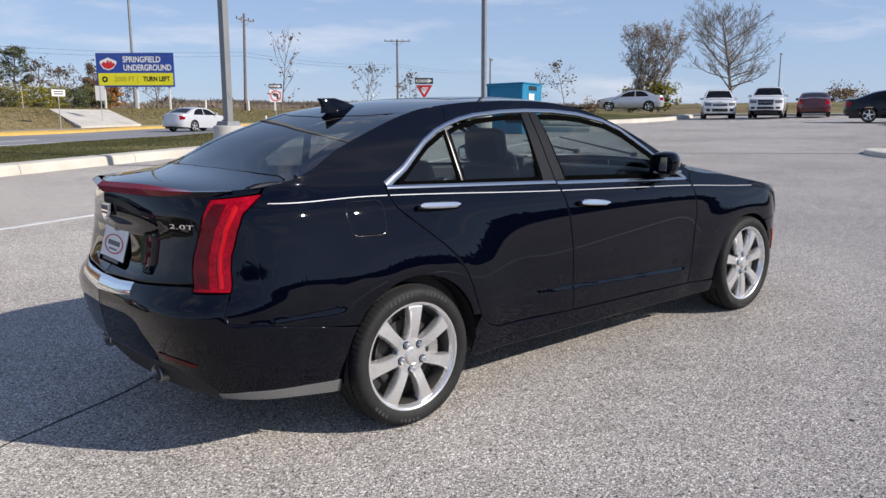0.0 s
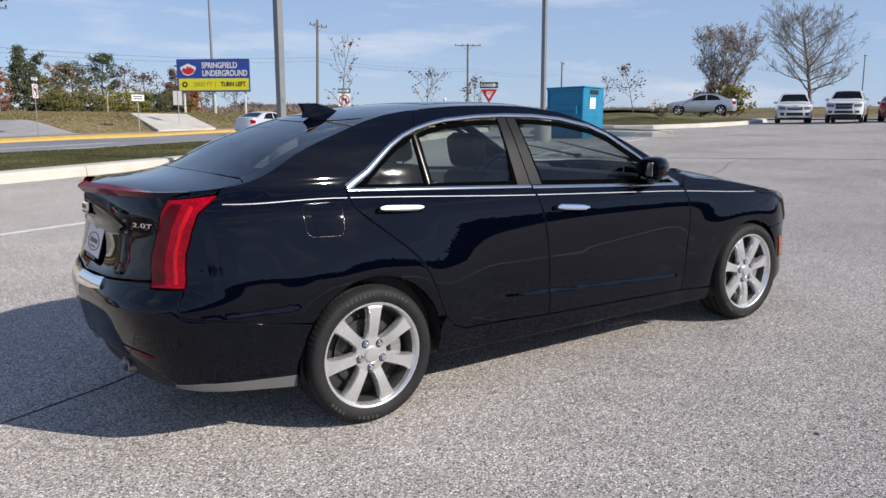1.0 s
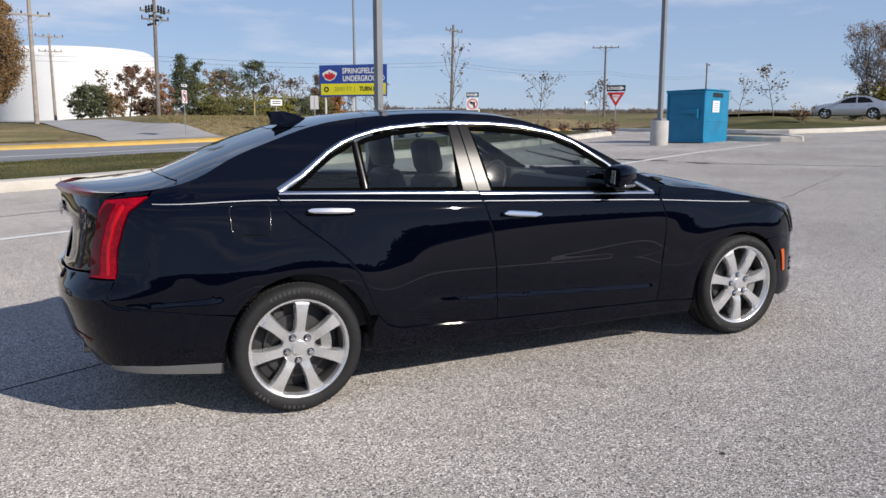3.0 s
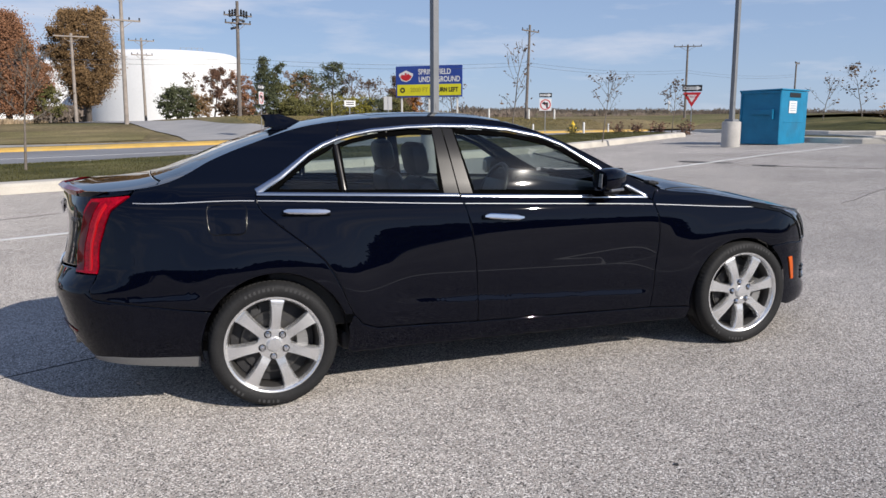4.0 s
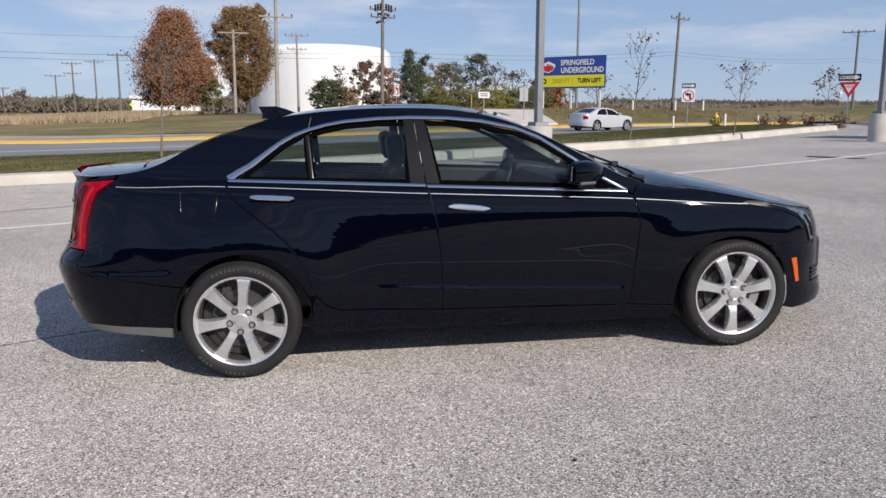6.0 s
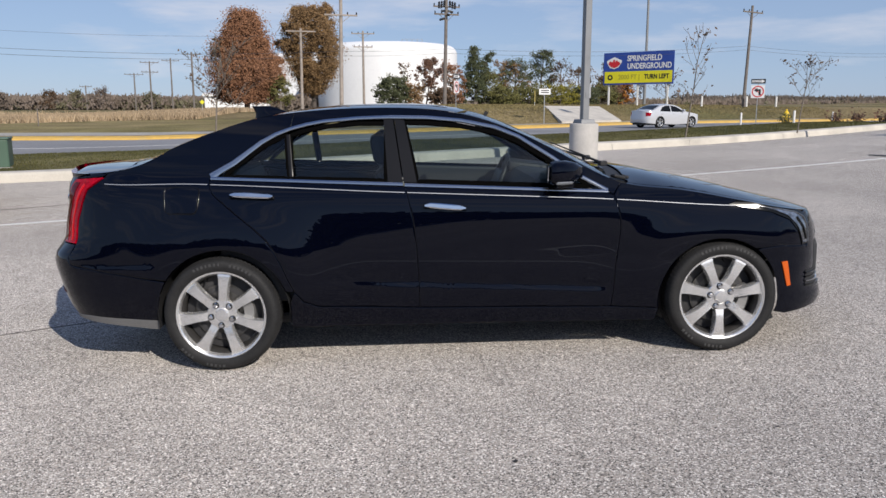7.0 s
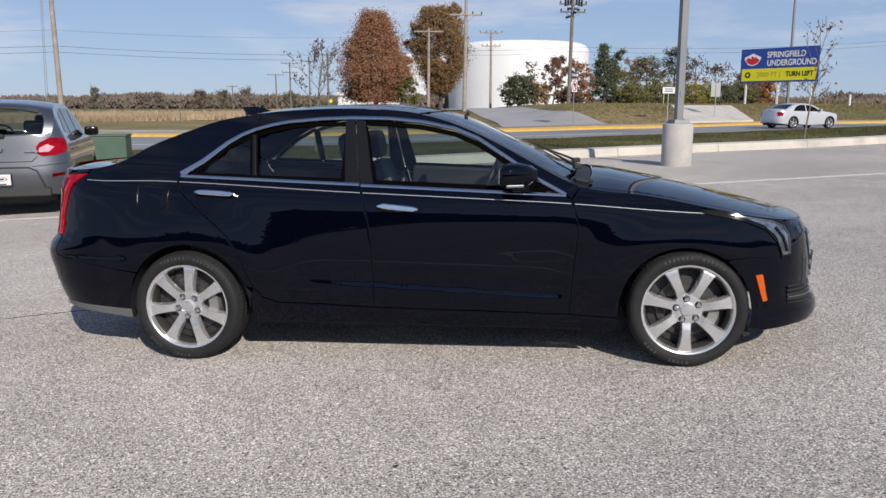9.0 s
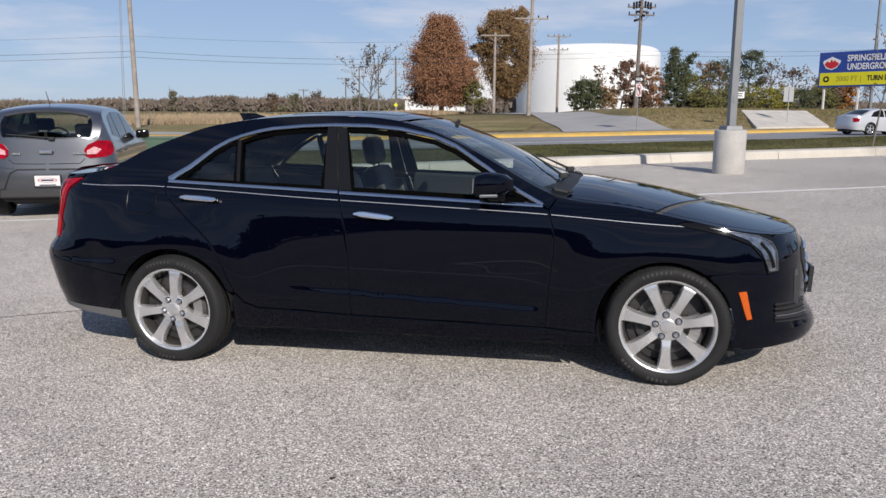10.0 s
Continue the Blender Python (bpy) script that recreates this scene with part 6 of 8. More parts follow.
utility_pole((40.4, 84.6), gtop(40.4, 84.6, 13.3), ((0.75, 2.9),), 20, 2.2)
utility_pole((4.95, 71.9), gtop(4.95, 71.9, 12.6), ((1.3, 2.6), (2.0, 2.4)), 10, 1.0, gear=True)
utility_pole((-4.85, 68.7), gtop(-4.85, 68.7, 12.4), ((0.2, 2.2), (2.3, 3.0)), 8, 0.8, material=M_WOOD_PALE)
utility_pole((-11.5, 92), gtop(-11.5, 92, 11.3), ((0.35, 3.6),), 5, 0.5, material=M_WOOD_PALE)
utility_pole((-5.0, 112.8), gtop(-5, 112.8, 13.1), ((0.4, 3.4), (2.3, 2.8)), 5, 0, material=M_WOOD_PALE)
utility_pole((75.4, 101), gtop(75.4, 101, 13.5), ((0.3, 4.2),), -34, 0)
utility_pole((114.7, 120.6), gtop(114.7, 120.6, 13.2), ((0.3, 3.4),), 34, 0)
utility_pole((-32.6, 48.8), 12.5, ((0.4, 2.6),), 12, -0.6, material=M_WOOD_PALE)
for k in (0, 1):
    root = thing("guy_wire", Matrix(), "thin steel guy wire beside the pole", "cable", "guy wires")
    bm = bmesh.new()
    rod(bm, (-33.62 + 0.16 * k, 48.5, gz(-33.6, 48.5)), (-33.35 + 0.10 * k, 48.6, 10.6), 0.022, 0.022, 6)
    part("cable", bm, M_GALV, root, smooth=True)
for x, y, top, arms in ((-56.1, 176, 12.6, ((0.3, 4.0), (2.4, 3.6))), (-65.7, 194, 10.8, ((0.3, 4.4),)), (-54.6, 187, 14, ((0.6, 4.0),)), (-37.2, 140, 12, ((0.4, 3.2),)), (-82, 205, 8.2, ((0.3, 3),))):
    utility_pole((x, y), gtop(x, y, top), arms, 15, 0)


def wire(a, b, sag, r=0.02):
    ob = thing("power_line", Matrix(), "thin dark overhead power line", "cable", "overhead power lines")
    bm = bmesh.new()
    a, b = Vector(a), Vector(b)
    n, rings = 14, []
    across = (b - a).cross(Vector((0, 0, 1))).normalized()
    for k in range(n + 1):
        u = k / n
        p = a.lerp(b, u) - Vector((0, 0, 4 * sag * u * (1 - u)))
        rings.append([bm.verts.new(p + across * r * math.cos(q) + Vector((0, 0, r * math.sin(q)))) for q in (0.3, 1.56, 2.82, 4.07, 5.33)])
    for one, two in zip(rings, rings[1:]):
        for k in range(5):
            bm.faces.new((one[k], one[(k + 1) % 5], two[(k + 1) % 5], two[k]))
    part("cable", bm, M_WIRE, ob, smooth=True)


HANGS = ((-140, 40, 6.5), (-32.6, 48.8, 5.98), (-4.85, 68.7, 6.9), (4.95, 71.9, 7.4), (40.4, 84.6, 8.8), (75.4, 101, 9.6), (114.7, 120.6, 10.8))
for dz in (0.0, 0.42):
    for a, b, sag in zip(HANGS, HANGS[1:], (0.9, 0.5, 0.1, 0.45, 0.6, 0.6)):
        wire((a[0], a[1], a[2] - dz), (b[0], b[1], b[2] - dz), sag, 0.013)
wire((-140, 60, 9.0), (-32.6, 48.8, 7.1), 0.6, 0.008)
wire((-32.6, 48.8, 7.1), (-4.85, 68.7, 8.5), 0.5, 0.008)

# ---- dumpster ----
M_BLUE = mat("blue_dumpster_paint", (0.012, 0.20, 0.36), 0.42, spec=0.4, var=0.12, scale=2.5, fine=0.08, fine_scale=40, second=(0.02, 0.14, 0.24), second_scale=1.2, second_edge=(0.58, 0.72), bump=0.05)


def dumpster():
    z = lot_z(19, 17.6) + 0.02
    root = thing("dumpster", pose(19.29, 17.40, z, 0, 0, -65.5), "tall blue steel dumpster with a dark top opening and white notices", "dumpster")
    w, h, d = 1.44, 1.86, 2.17
    bm = bmesh.new()
    box(bm, (w, d, h), (-w / 2, d / 2, h / 2), bevel=0.012, taper=(1.02, 1.0))
    body = part("body", bm, M_BLUE, root)
    bm = bmesh.new()
    box(bm, (w + 0.10, d + 0.08, 0.05), (-w / 2, d / 2, h + 0.02), (0, -1.5, 0), 0.01)
    part("lid", bm, M_BLUE, root)
    bm = bmesh.new()
    box(bm, (0.02, 0.9, 0.16), (0.02, d / 2, h - 0.14), bevel=0.004)
    part("slot", bm, M_SIGN_BLACK, root, "dark slot under the lid")
    for zz in (0.06, 0.95):
        bm = bmesh.new()
        box(bm, (w + 0.04, 0.05, 0.07), (-w / 2, -0.02, zz if zz < 0.5 else h - 0.05), bevel=0.006)
        part("rail", bm, M_BLUE, root)
    for x in (-w + 0.03, -0.03):
        bm = bmesh.new()
        box(bm, (0.06, 0.05, h), (x, -0.02, h / 2), bevel=0.006)
        part("corner_post", bm, M_BLUE, root)
    bm = bmesh.new()
    box(bm, (0.75, 0.10, 0.16), (-w * 0.42, -0.05, h * 0.60), bevel=0.01)
    box(bm, (0.12, 0.14, 0.34), (-w * 0.19, -0.06, h * 0.56), bevel=0.01)
    part("fork_pocket", bm, M_BLUE, root)
    bm = bmesh.new()
    box(bm, (0.014, 1.6, 0.04), (0.012, d / 2, h * 0.42), bevel=0.004)
    part("side_rib", bm, M_BLUE, root)
    bm = bmesh.new()
    box(bm, (0.012, 0.62, 0.42), (0.03, d * 0.42, h * 0.70), (0, 1.0, 0), 0.004)
    notice = part("notice", bm, M_SIGN_WHITE, root, "white printed notice")
    for k in range(4):
        bm = bmesh.new()
        box(bm, (0.004, 0.42, 0.03), (0.040, d * 0.42, h * 0.70 + 0.12 - 0.08 * k))
        part("print_line", bm, mat("faint_print", (0.35, 0.42, 0.5), 0.6) if k == 0 else bpy.data.materials["faint_print"], notice)


dumpster()


def utility_box():
    x, y = -8.05, 12.35
    root = thing("utility_box", pose(x, y, lot_z(x, y) + 0.16, 0, 0, 20), "dark green metal utility cabinet near the kerb", "utility box")
    m = mat("green_cabinet_paint", (0.06, 0.11, 0.075), 0.5, var=0.1, scale=3)
    bm = bmesh.new()
    box(bm, (0.9, 0.8, 0.62), (0, 0, 0.36), bevel=0.03)
    part("cabinet", bm, m, root)
    bm = bmesh.new()
    box(bm, (0.94, 0.84, 0.05), (0, 0, 0.68), bevel=0.02)
    part("lid", bm, m, root)
    bm = bmesh.new()
    box(bm, (1.1, 1.0, 0.10), (0, 0, 0.02), bevel=0.01)
    part("pad", bm, M_CONCRETE, root)


utility_box()


def hydrant(at):
    root = thing("fire_hydrant", pose(*at, gz(*at) + 0.1), "yellow fire hydrant on the roadside grass", "hydrant")
    m = mat("hydrant_yellow", (0.75, 0.50, 0.02), 0.45)
    bm = bmesh.new()
    rings = lathe(bm, [(0.2, 0), (0.2, 0.06), (0.14, 0.08), (0.14, 0.55), (0.19, 0.58), (0.19, 0.64), (0.13, 0.78), (0.05, 0.86), (0.05, 0.95), (0.02, 0.97)], 18)
    bm.faces.new(rings[-1])
    part("barrel", bm, m, root, smooth=True)
    for a in (0, 90, 180):
        bm = bmesh.new()
        c, s = math.cos(radians(a)), math.sin(radians(a))
        rod(bm, (0.1 * c, 0.1 * s, 0.45), (0.27 * c, 0.27 * s, 0.45), 0.085, 0.085, 12)
        part("outlet", bm, m, root)


hydrant((25.35, 43.9))

# ---- tanks and sheds ----
M_TANK = mat("white_tank_paint", (0.78, 0.785, 0.79), 0.55, var=0.03, scale=0.1, fine=0.02, fine_scale=2)


def tank(at, r, h, z, rail=True):
    root = thing("storage_tank", pose(*at, z), "huge white cylindrical storage tank with a domed top", "storage tank", "storage tanks")
    bm = bmesh.new()
    k = 3.0
    prof = [(r, -1), (r, h - k)] + [(r - k * 0.9 * (1 - math.cos(a)), h - k + k * 0.75 * math.sin(a)) for a in np.linspace(0.2, math.pi / 2, 8)] + [(r * 0.6, h - 0.35), (r * 0.3, h - 0.08), (0.5, h)]
    rings = lathe(bm, prof, 96)
    bm.faces.new(rings[-1])
    part("shell", bm, M_TANK, root, smooth=True)
    if rail:
        bm = bmesh.new()
        for k in range(5):
            rod(bm, (4 + k * 1.4, -1, h - 0.3), (4 + k * 1.4, -1, h + 1.1), 0.06, 0.06, 6)
        for zz in (0.4, 1.1):
            rod(bm, (4, -1, h + zz), (9.6, -1, h + zz), 0.05, 0.05, 6)
        part("top_rail", bm, M_GALV, root)


tank((-3.5, 215), 19.2, 16.9, 3.0)
tank((-31.0, 250), 17.5, 16.6, 3.0, False)
root = thing("low_shed", pose(-27.5, 131.5, gz(-27.5, 131.5), 0, 0, 8), "low pale shed beside the white tanks", "shed")
bm = bmesh.new()
box(bm, (10.5, 5, 2.6), (0, 0, 1.3))
part("wall", bm, M_TANK, root)
bm = bmesh.new()
box(bm, (11.2, 5.8, 0.4), (0, 0, 2.7), (4, 4, 0), 0.03)
part("roof", bm, M_SIGN_WHITE, root)
root = thing("water_tower", pose(510, 736, 0.5), "distant white water tower above the trees", "water tower")
bm = bmesh.new()
rings = lathe(bm, [(0.6, 0), (0.6, 20.5), (1.5, 21.8), (1.8, 22.8), (1.5, 24), (0.4, 24.8)], 20)
bm.faces.new(rings[-1])
part("tower", bm, M_TANK, root, smooth=True)


# ---- trees and shrubs ----
M_BARK = mat("grey_bark", (0.17, 0.145, 0.12), 0.9, var=0.25, scale=6, fine=0.2, fine_scale=40, bump=0.5)
M_BARK_DARK = mat("dark_bark", (0.09, 0.075, 0.065), 0.9, var=0.25, scale=6, bump=0.4)


def leaf_mat(name, colour, spread=0.45):
    m = mat(name, colour, 0.7, spec=0.2, island=spread)
    return m


L_RED = leaf_mat("russet_oak_leaves", (0.235, 0.118, 0.065))
L_BROWN = leaf_mat("brown_oak_leaves", (0.20, 0.125, 0.06))
L_GREEN = leaf_mat("dark_evergreen_leaves", (0.07, 0.08, 0.04))
L_OLIVE = leaf_mat("olive_leaves", (0.12, 0.115, 0.04))
L_YELLOW = leaf_mat("yellow_green_leaves", (0.19, 0.17, 0.03))
L_MAROON = leaf_mat("maroon_leaves", (0.135, 0.075, 0.05))
L_DRY = leaf_mat("dry_clinging_leaves", (0.10, 0.065, 0.04))
L_TAN = leaf_mat("tan_clinging_leaves", (0.22, 0.15, 0.095))
L_ORANGE = leaf_mat("orange_leaves", (0.26, 0.11, 0.025))
L_FARWOOD = leaf_mat("distant_bare_woods", (0.16, 0.128, 0.105), 0.3)
L_FAROLIVE = leaf_mat("distant_olive_woods", (0.125, 0.115, 0.07), 0.3)
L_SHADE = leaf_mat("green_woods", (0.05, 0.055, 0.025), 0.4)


def tube(verts, faces, pts, radii, n=5):
    base = len(verts)
    for i, (p, r) in enumerate(zip(pts, radii)):
        d = (pts[min(i + 1, len(pts) - 1)] - pts[max(i - 1, 0)]).normalized()
        a = d.orthogonal().normalized()
        b = d.cross(a)
        for k in range(n):
            q = 2 * math.pi * k / n
            verts.append(p + (a * math.cos(q) + b * math.sin(q)) * r)
    for i in range(len(pts) - 1):
        for k in range(n):
            faces.append((base + i * n + k, base + i * n + (k + 1) % n, base + (i + 1) * n + (k + 1) % n, base + (i + 1) * n + k))


def leaf_mesh(name, centres, size, material, parent, rng, droop=0.0, stretch=1.5):
    nv = np.empty((len(centres) * 4, 3))
    for i, c in enumerate(centres):
        a = Vector((rng.gauss(0, 1), rng.gauss(0, 1), rng.gauss(0, 1))).normalized()
        b = a.orthogonal().normalized()
        s = size * rng.uniform(0.6, 1.3)
        c = Vector(c)
        nv[i * 4:i * 4 + 4] = [c - a * s * stretch * 0.5, c + b * s * 0.5, c + a * s * stretch * 0.5, c - b * s * 0.5]
    me = bpy.data.meshes.new(name)
    me.from_pydata(nv.tolist(), [], [(i * 4, i * 4 + 1, i * 4 + 2, i * 4 + 3) for i in range(len(centres))])
    me.materials.append(material)
    ob = new(name, me)
    ob.parent = parent
    return ob


def tree(at, height, width, seed, label, trunk=0.18, first=0.22, levels=3, limbs=9, leaves=0, leaf=0.2, leaf_material=None, rise=0.75, bark=None, z=None, stems=1, fill=0, shape="round", name="tree", category="tree", twig=5, lean=(0, 0)):
    """A tree: stems that fork into limbs and twigs, and a crown of leaves on the twigs and in clumps inside its outline."""
    rng = random.Random(seed)
    x, y = at
    root = thing(name, pose(x, y, (gz(x, y) if z is None else z) - 0.05), label, category)
    verts, faces, tips = [], [], []

    def room(h):
        u = min(max((h / height - first * 0.7) / (1 - first * 0.7), 0), 1)
        if shape == "oak":
            return width / 2 * ((0.70 + 0.30 * u / 0.3) if u < 0.3 else 1 - 0.86 * ((u - 0.3) / 0.7) ** 1.35) * (0.95 + 0.15 * noise.noise((h * 0.9, seed, 0)))
        if shape == "cone":
            return width / 2 * (1.05 - u)
        if shape == "vase":
            return width / 2 * (0.25 + 0.75 * math.sin(min(u * 1.3, 1) * math.pi / 2)) * (1.12 - 0.55 * u ** 3)
        return width / 2 * max(0.15, math.sin(math.pi * (0.16 + 0.80 * u)) ** 0.6)

    def limb(p, d, length, r, level):
        pts, radii = [p], [r]
        n = 4 if level < 2 else 3
        for k in range(n):
            d = (d + Vector((rng.uniform(-1, 1), rng.uniform(-1, 1), rng.uniform(-0.6, 1.0))) * (0.16 + 0.05 * level)).normalized()
            p = p + d * length / n
            pts.append(p)
            radii.append(max(r * (1 - (k + 1) / n * 0.75), 0.006))
        tube(verts, faces, pts, radii, 6 if level < 1 else (4 if level < 2 else 3))
        if level >= levels:
            tips.extend(pts[1:])
            return
        kids = limbs if level == 0 else twig
        for k in range(kids):
            u = (k + rng.uniform(0.1, 0.9)) / kids
            u = (first + (1 - first) * u) if level == 0 else 0.25 + 0.75 * u
            i = min(int(u * n), n - 1)
            q = pts[i].lerp(pts[i + 1], u * n - i)
            az = k * 2.4 + rng.uniform(-0.5, 0.5)
            if level == 0:
                out = Vector((math.cos(az), math.sin(az), rise * rng.uniform(0.7, 1.3) * (0.45 + 0.8 * u)))
                reach = room(q.z) * rng.uniform(0.75, 1.05) * math.hypot(1, out.z) / 1.15
                reach = min(reach, max(height - q.z, 0.3) / max(out.normalized().z, 0.25))
            else:
                out = (pts[i + 1] - pts[i]).normalized() * 1.0 + Vector((rng.uniform(-1, 1), rng.uniform(-1, 1), rng.uniform(-0.4, 0.9))) * 0.95
                reach = length * rng.uniform(0.35, 0.6) * (1.15 - 0.5 * u)
            limb(q, out.normalized(), reach, max(radii[i] * (0.5 if level == 0 else 0.55), 0.007), level + 1)

    for s in range(stems):
        a = 2 * math.pi * s / stems + rng.uniform(0, 1)
        d = Vector((0.0, 0.0, 1.0)) if stems == 1 else Vector((math.cos(a) * 0.32, math.sin(a) * 0.32, 1))
        d += Vector((lean[0], lean[1], 0))
        limb(Vector((0, 0, 0)) if stems == 1 else Vector((math.cos(a), math.sin(a), 0)) * trunk * 0.8, d.normalized(), height * (0.97 if stems == 1 else 0.85), trunk / (1 if stems == 1 else 1.5), 0)
    part_ob = mesh_object("trunk", verts, faces, bark or M_BARK, root, smooth=True)
    centres = []
    if leaves and tips:
        for _ in range(leaves):
            t = rng.choice(tips)
            centres.append(t + Vector((rng.gauss(0, 1), rng.gauss(0, 1), rng.gauss(0, 1))) * leaf * 1.1)
    for _ in range(fill // 30):
        h = first * height * 0.8 + (height * 1.02 - first * height * 0.8) * rng.random()
        a = rng.uniform(0, 2 * math.pi)
        ragged = 0.98 + 0.55 * noise.noise((1.4 * math.cos(a) + seed, 1.4 * math.sin(a), h * 3.2 / height))
        rr = math.sqrt(rng.uniform(0.2, 1.0)) * room(h) * ragged
        c = Vector((rr * math.cos(a), rr * math.sin(a), h))
        wide = width * rng.choice((0.025, 0.04, 0.06))
        out = Vector((math.cos(a), math.sin(a), 0.5))
        for _ in range(30):
            centres.append(c + Vector((rng.gauss(0, 1), rng.gauss(0, 1), rng.gauss(0, 0.6))) * wide + out * abs(rng.gauss(0, 1)) * wide * 0.6)
    if centres:
        leaf_mesh("crown", centres, leaf, leaf_material, root, rng)
    return root


# the two russet oaks by the tanks, and the small tree under them
tree((-18.4, 93), 11.6, 9.6, 11, "broad russet-leaved oak by the white tanks", 0.4, 0.14, 3, 22, 46000, 0.135, L_RED, 0.45, fill=70000, bark=M_BARK_DARK, shape="oak")
tree((-11.0, 100.2), 12.9, 8.2, 12, "tall brown oak with a ragged thinning crown", 0.35, 0.22, 3, 20, 40000, 0.135, L_BROWN, 0.7, fill=42000, bark=M_BARK_DARK, lean=(-0.03, 0), shape="vase")
tree((-14.1, 91.8), 3.8, 3.6, 13, "small yellow-green tree below the oaks", 0.12, 0.25, 2, 9, 1500, 0.16, L_OLIVE, 0.6, fill=900)
# thicket between the tanks and the billboard
tree((-0.7, 107), 3.9, 5.0, 21, "rounded green shrub in front of the tank", 0.14, 0.08, 2, 9, 1360, 0.18, L_GREEN, 0.6, fill=5400, stems=3, name="shrub", category="shrub")
tree((1.8, 110), 6.0, 2.6, 22, "thin bare sapling in the thicket", 0.1, 0.2, 2, 10, 200, 0.25, L_DRY, 0.9)
tree((4.2, 111), 6.6, 4.2, 23, "maroon-leaved small tree in the thicket", 0.13, 0.15, 3, 10, 2550, 0.18, L_MAROON, 0.9, fill=1350)
tree((2.2, 108.5), 2.9, 3.6, 24, "russet shrub in the thicket", 0.1, 0.1, 2, 8, 850, 0.18, L_BROWN, 0.6, fill=1350, stems=3, name="shrub", category="shrub")
tree((11.6, 114.5), 8.6, 5.4, 25, "dark green cedar tree", 0.2, 0.08, 2, 22, 2550, 0.18, L_GREEN, 0.25, fill=6300, shape="cone")
tree((8.6, 113), 6.0, 3.8, 26, "red-brown tree beside the cedar", 0.15, 0.1, 2, 10, 1530, 0.18, L_RED, 0.8, fill=1950)
tree((14.3, 116), 5.0, 4.4, 27, "olive shrub under the cedar", 0.12, 0.1, 2, 9, 1020, 0.18, L_OLIVE, 0.6, fill=2550, stems=3, name="shrub", category="shrub")
tree((17.6, 119), 6.6, 5.2, 28, "brown and green tree in the thicket", 0.16, 0.15, 2, 10, 1190, 0.18, L_BROWN, 0.7, fill=2700)
tree((18.3, 118), 6.9, 5.0, 33, "dark flat-topped juniper in the thicket", 0.16, 0.4, 2, 10, 850, 0.18, L_GREEN, 0.4, fill=1350)
tree((23.6, 123), 8.6, 6.0, 29, "flat-topped dark pine with bare limbs", 0.2, 0.45, 2, 12, 1530, 0.18, L_GREEN, 0.3, fill=2550)
tree((26.5, 121), 6.6, 4.6, 30, "bare grey tree in the thicket", 0.15, 0.2, 3, 10, 300, 0.25, L_DRY, 0.8)
for k, (x, y, h, w, lm) in enumerate(((20.5, 116, 2.6, 6.5, L_OLIVE), (25.2, 117, 2.8, 6.5, L_YELLOW), (29.5, 118, 2.6, 6.0, L_GREEN), (16, 113.5, 2.4, 5, L_OLIVE), (6.5, 108, 2.2, 4, L_DRY), (33, 120, 2.8, 5, L_OLIVE))):
    tree((x, y), h, w, 40 + k, "low tangled shrub along the bank", 0.1, 0.05, 2, 8, 900, 0.19, lm, 0.5, fill=2400, stems=3, name="shrub", category="shrub")
for k, (x, y, h, w, lm, n) in enumerate(((36.5, 132, 6.8, 6.5, L_DRY, 900), (41, 140, 4.4, 5.5, L_ORANGE, 1500), (38.8, 138, 4.6, 5, L_MAROON, 1400), (47, 150, 6, 7, L_DRY, 400), (52, 146, 6.4, 8, L_DRY, 300), (31.0, 128, 6.0, 5.5, L_DRY, 500))):
    tree((x, y), h, w, 60 + k, "thin autumn tree behind the billboard" if lm is not L_ORANGE else "orange-leaved tree behind the billboard", 0.18, 0.15, 3, 10, n, 0.26, lm, 0.8, fill=1500 if n > 1000 else 0)
# young trees on the strip
tree((13.8, 19.9), 2.3, 1.7, 71, "young tree with a few clinging leaves on the lawn strip", 0.024, 0.4, 2, 9, 110, 0.075, L_DRY, 1.3, twig=4, z=strip_z(13.8, 19.9) + 0.08)
tree((-3.7, 14.6), 2.55, 1.9, 72, "slim young tree with scattered leaves on the lawn strip", 0.035, 0.4, 3, 11, 170, 0.05, L_DRY, 1.0, twig=4, z=strip_z(-3.7, 14.6))
tree((9.4, 18.0), 3.2, 1.1, 73, "leaning bare young tree with upswept branches", 0.027, 0.3, 2, 10, 60, 0.08, L_DRY, 1.9, lean=(0.10, -0.04), twig=3, z=strip_z(9.4, 18.0))
tree((26.2, 33.6), 3.0, 2.0, 75, "young tree with sparse leaves near the yield sign", 0.03, 0.35, 2, 9, 150, 0.11, L_DRY, 1.1, twig=4)
for k, (x, y) in enumerate(((25.0, 43.2), (23.9, 35.5), (24.6, 34.7), (25.5, 33.9), (26.6, 32.9))):
    tree((x, y), 0.65, 0.85, 80 + k, "low reddish shrub on the roadside grass", 0.03, 0.05, 1, 8, 260, 0.1, L_MAROON if k else L_OLIVE, 0.7, stems=3, name="shrub", category="shrub")
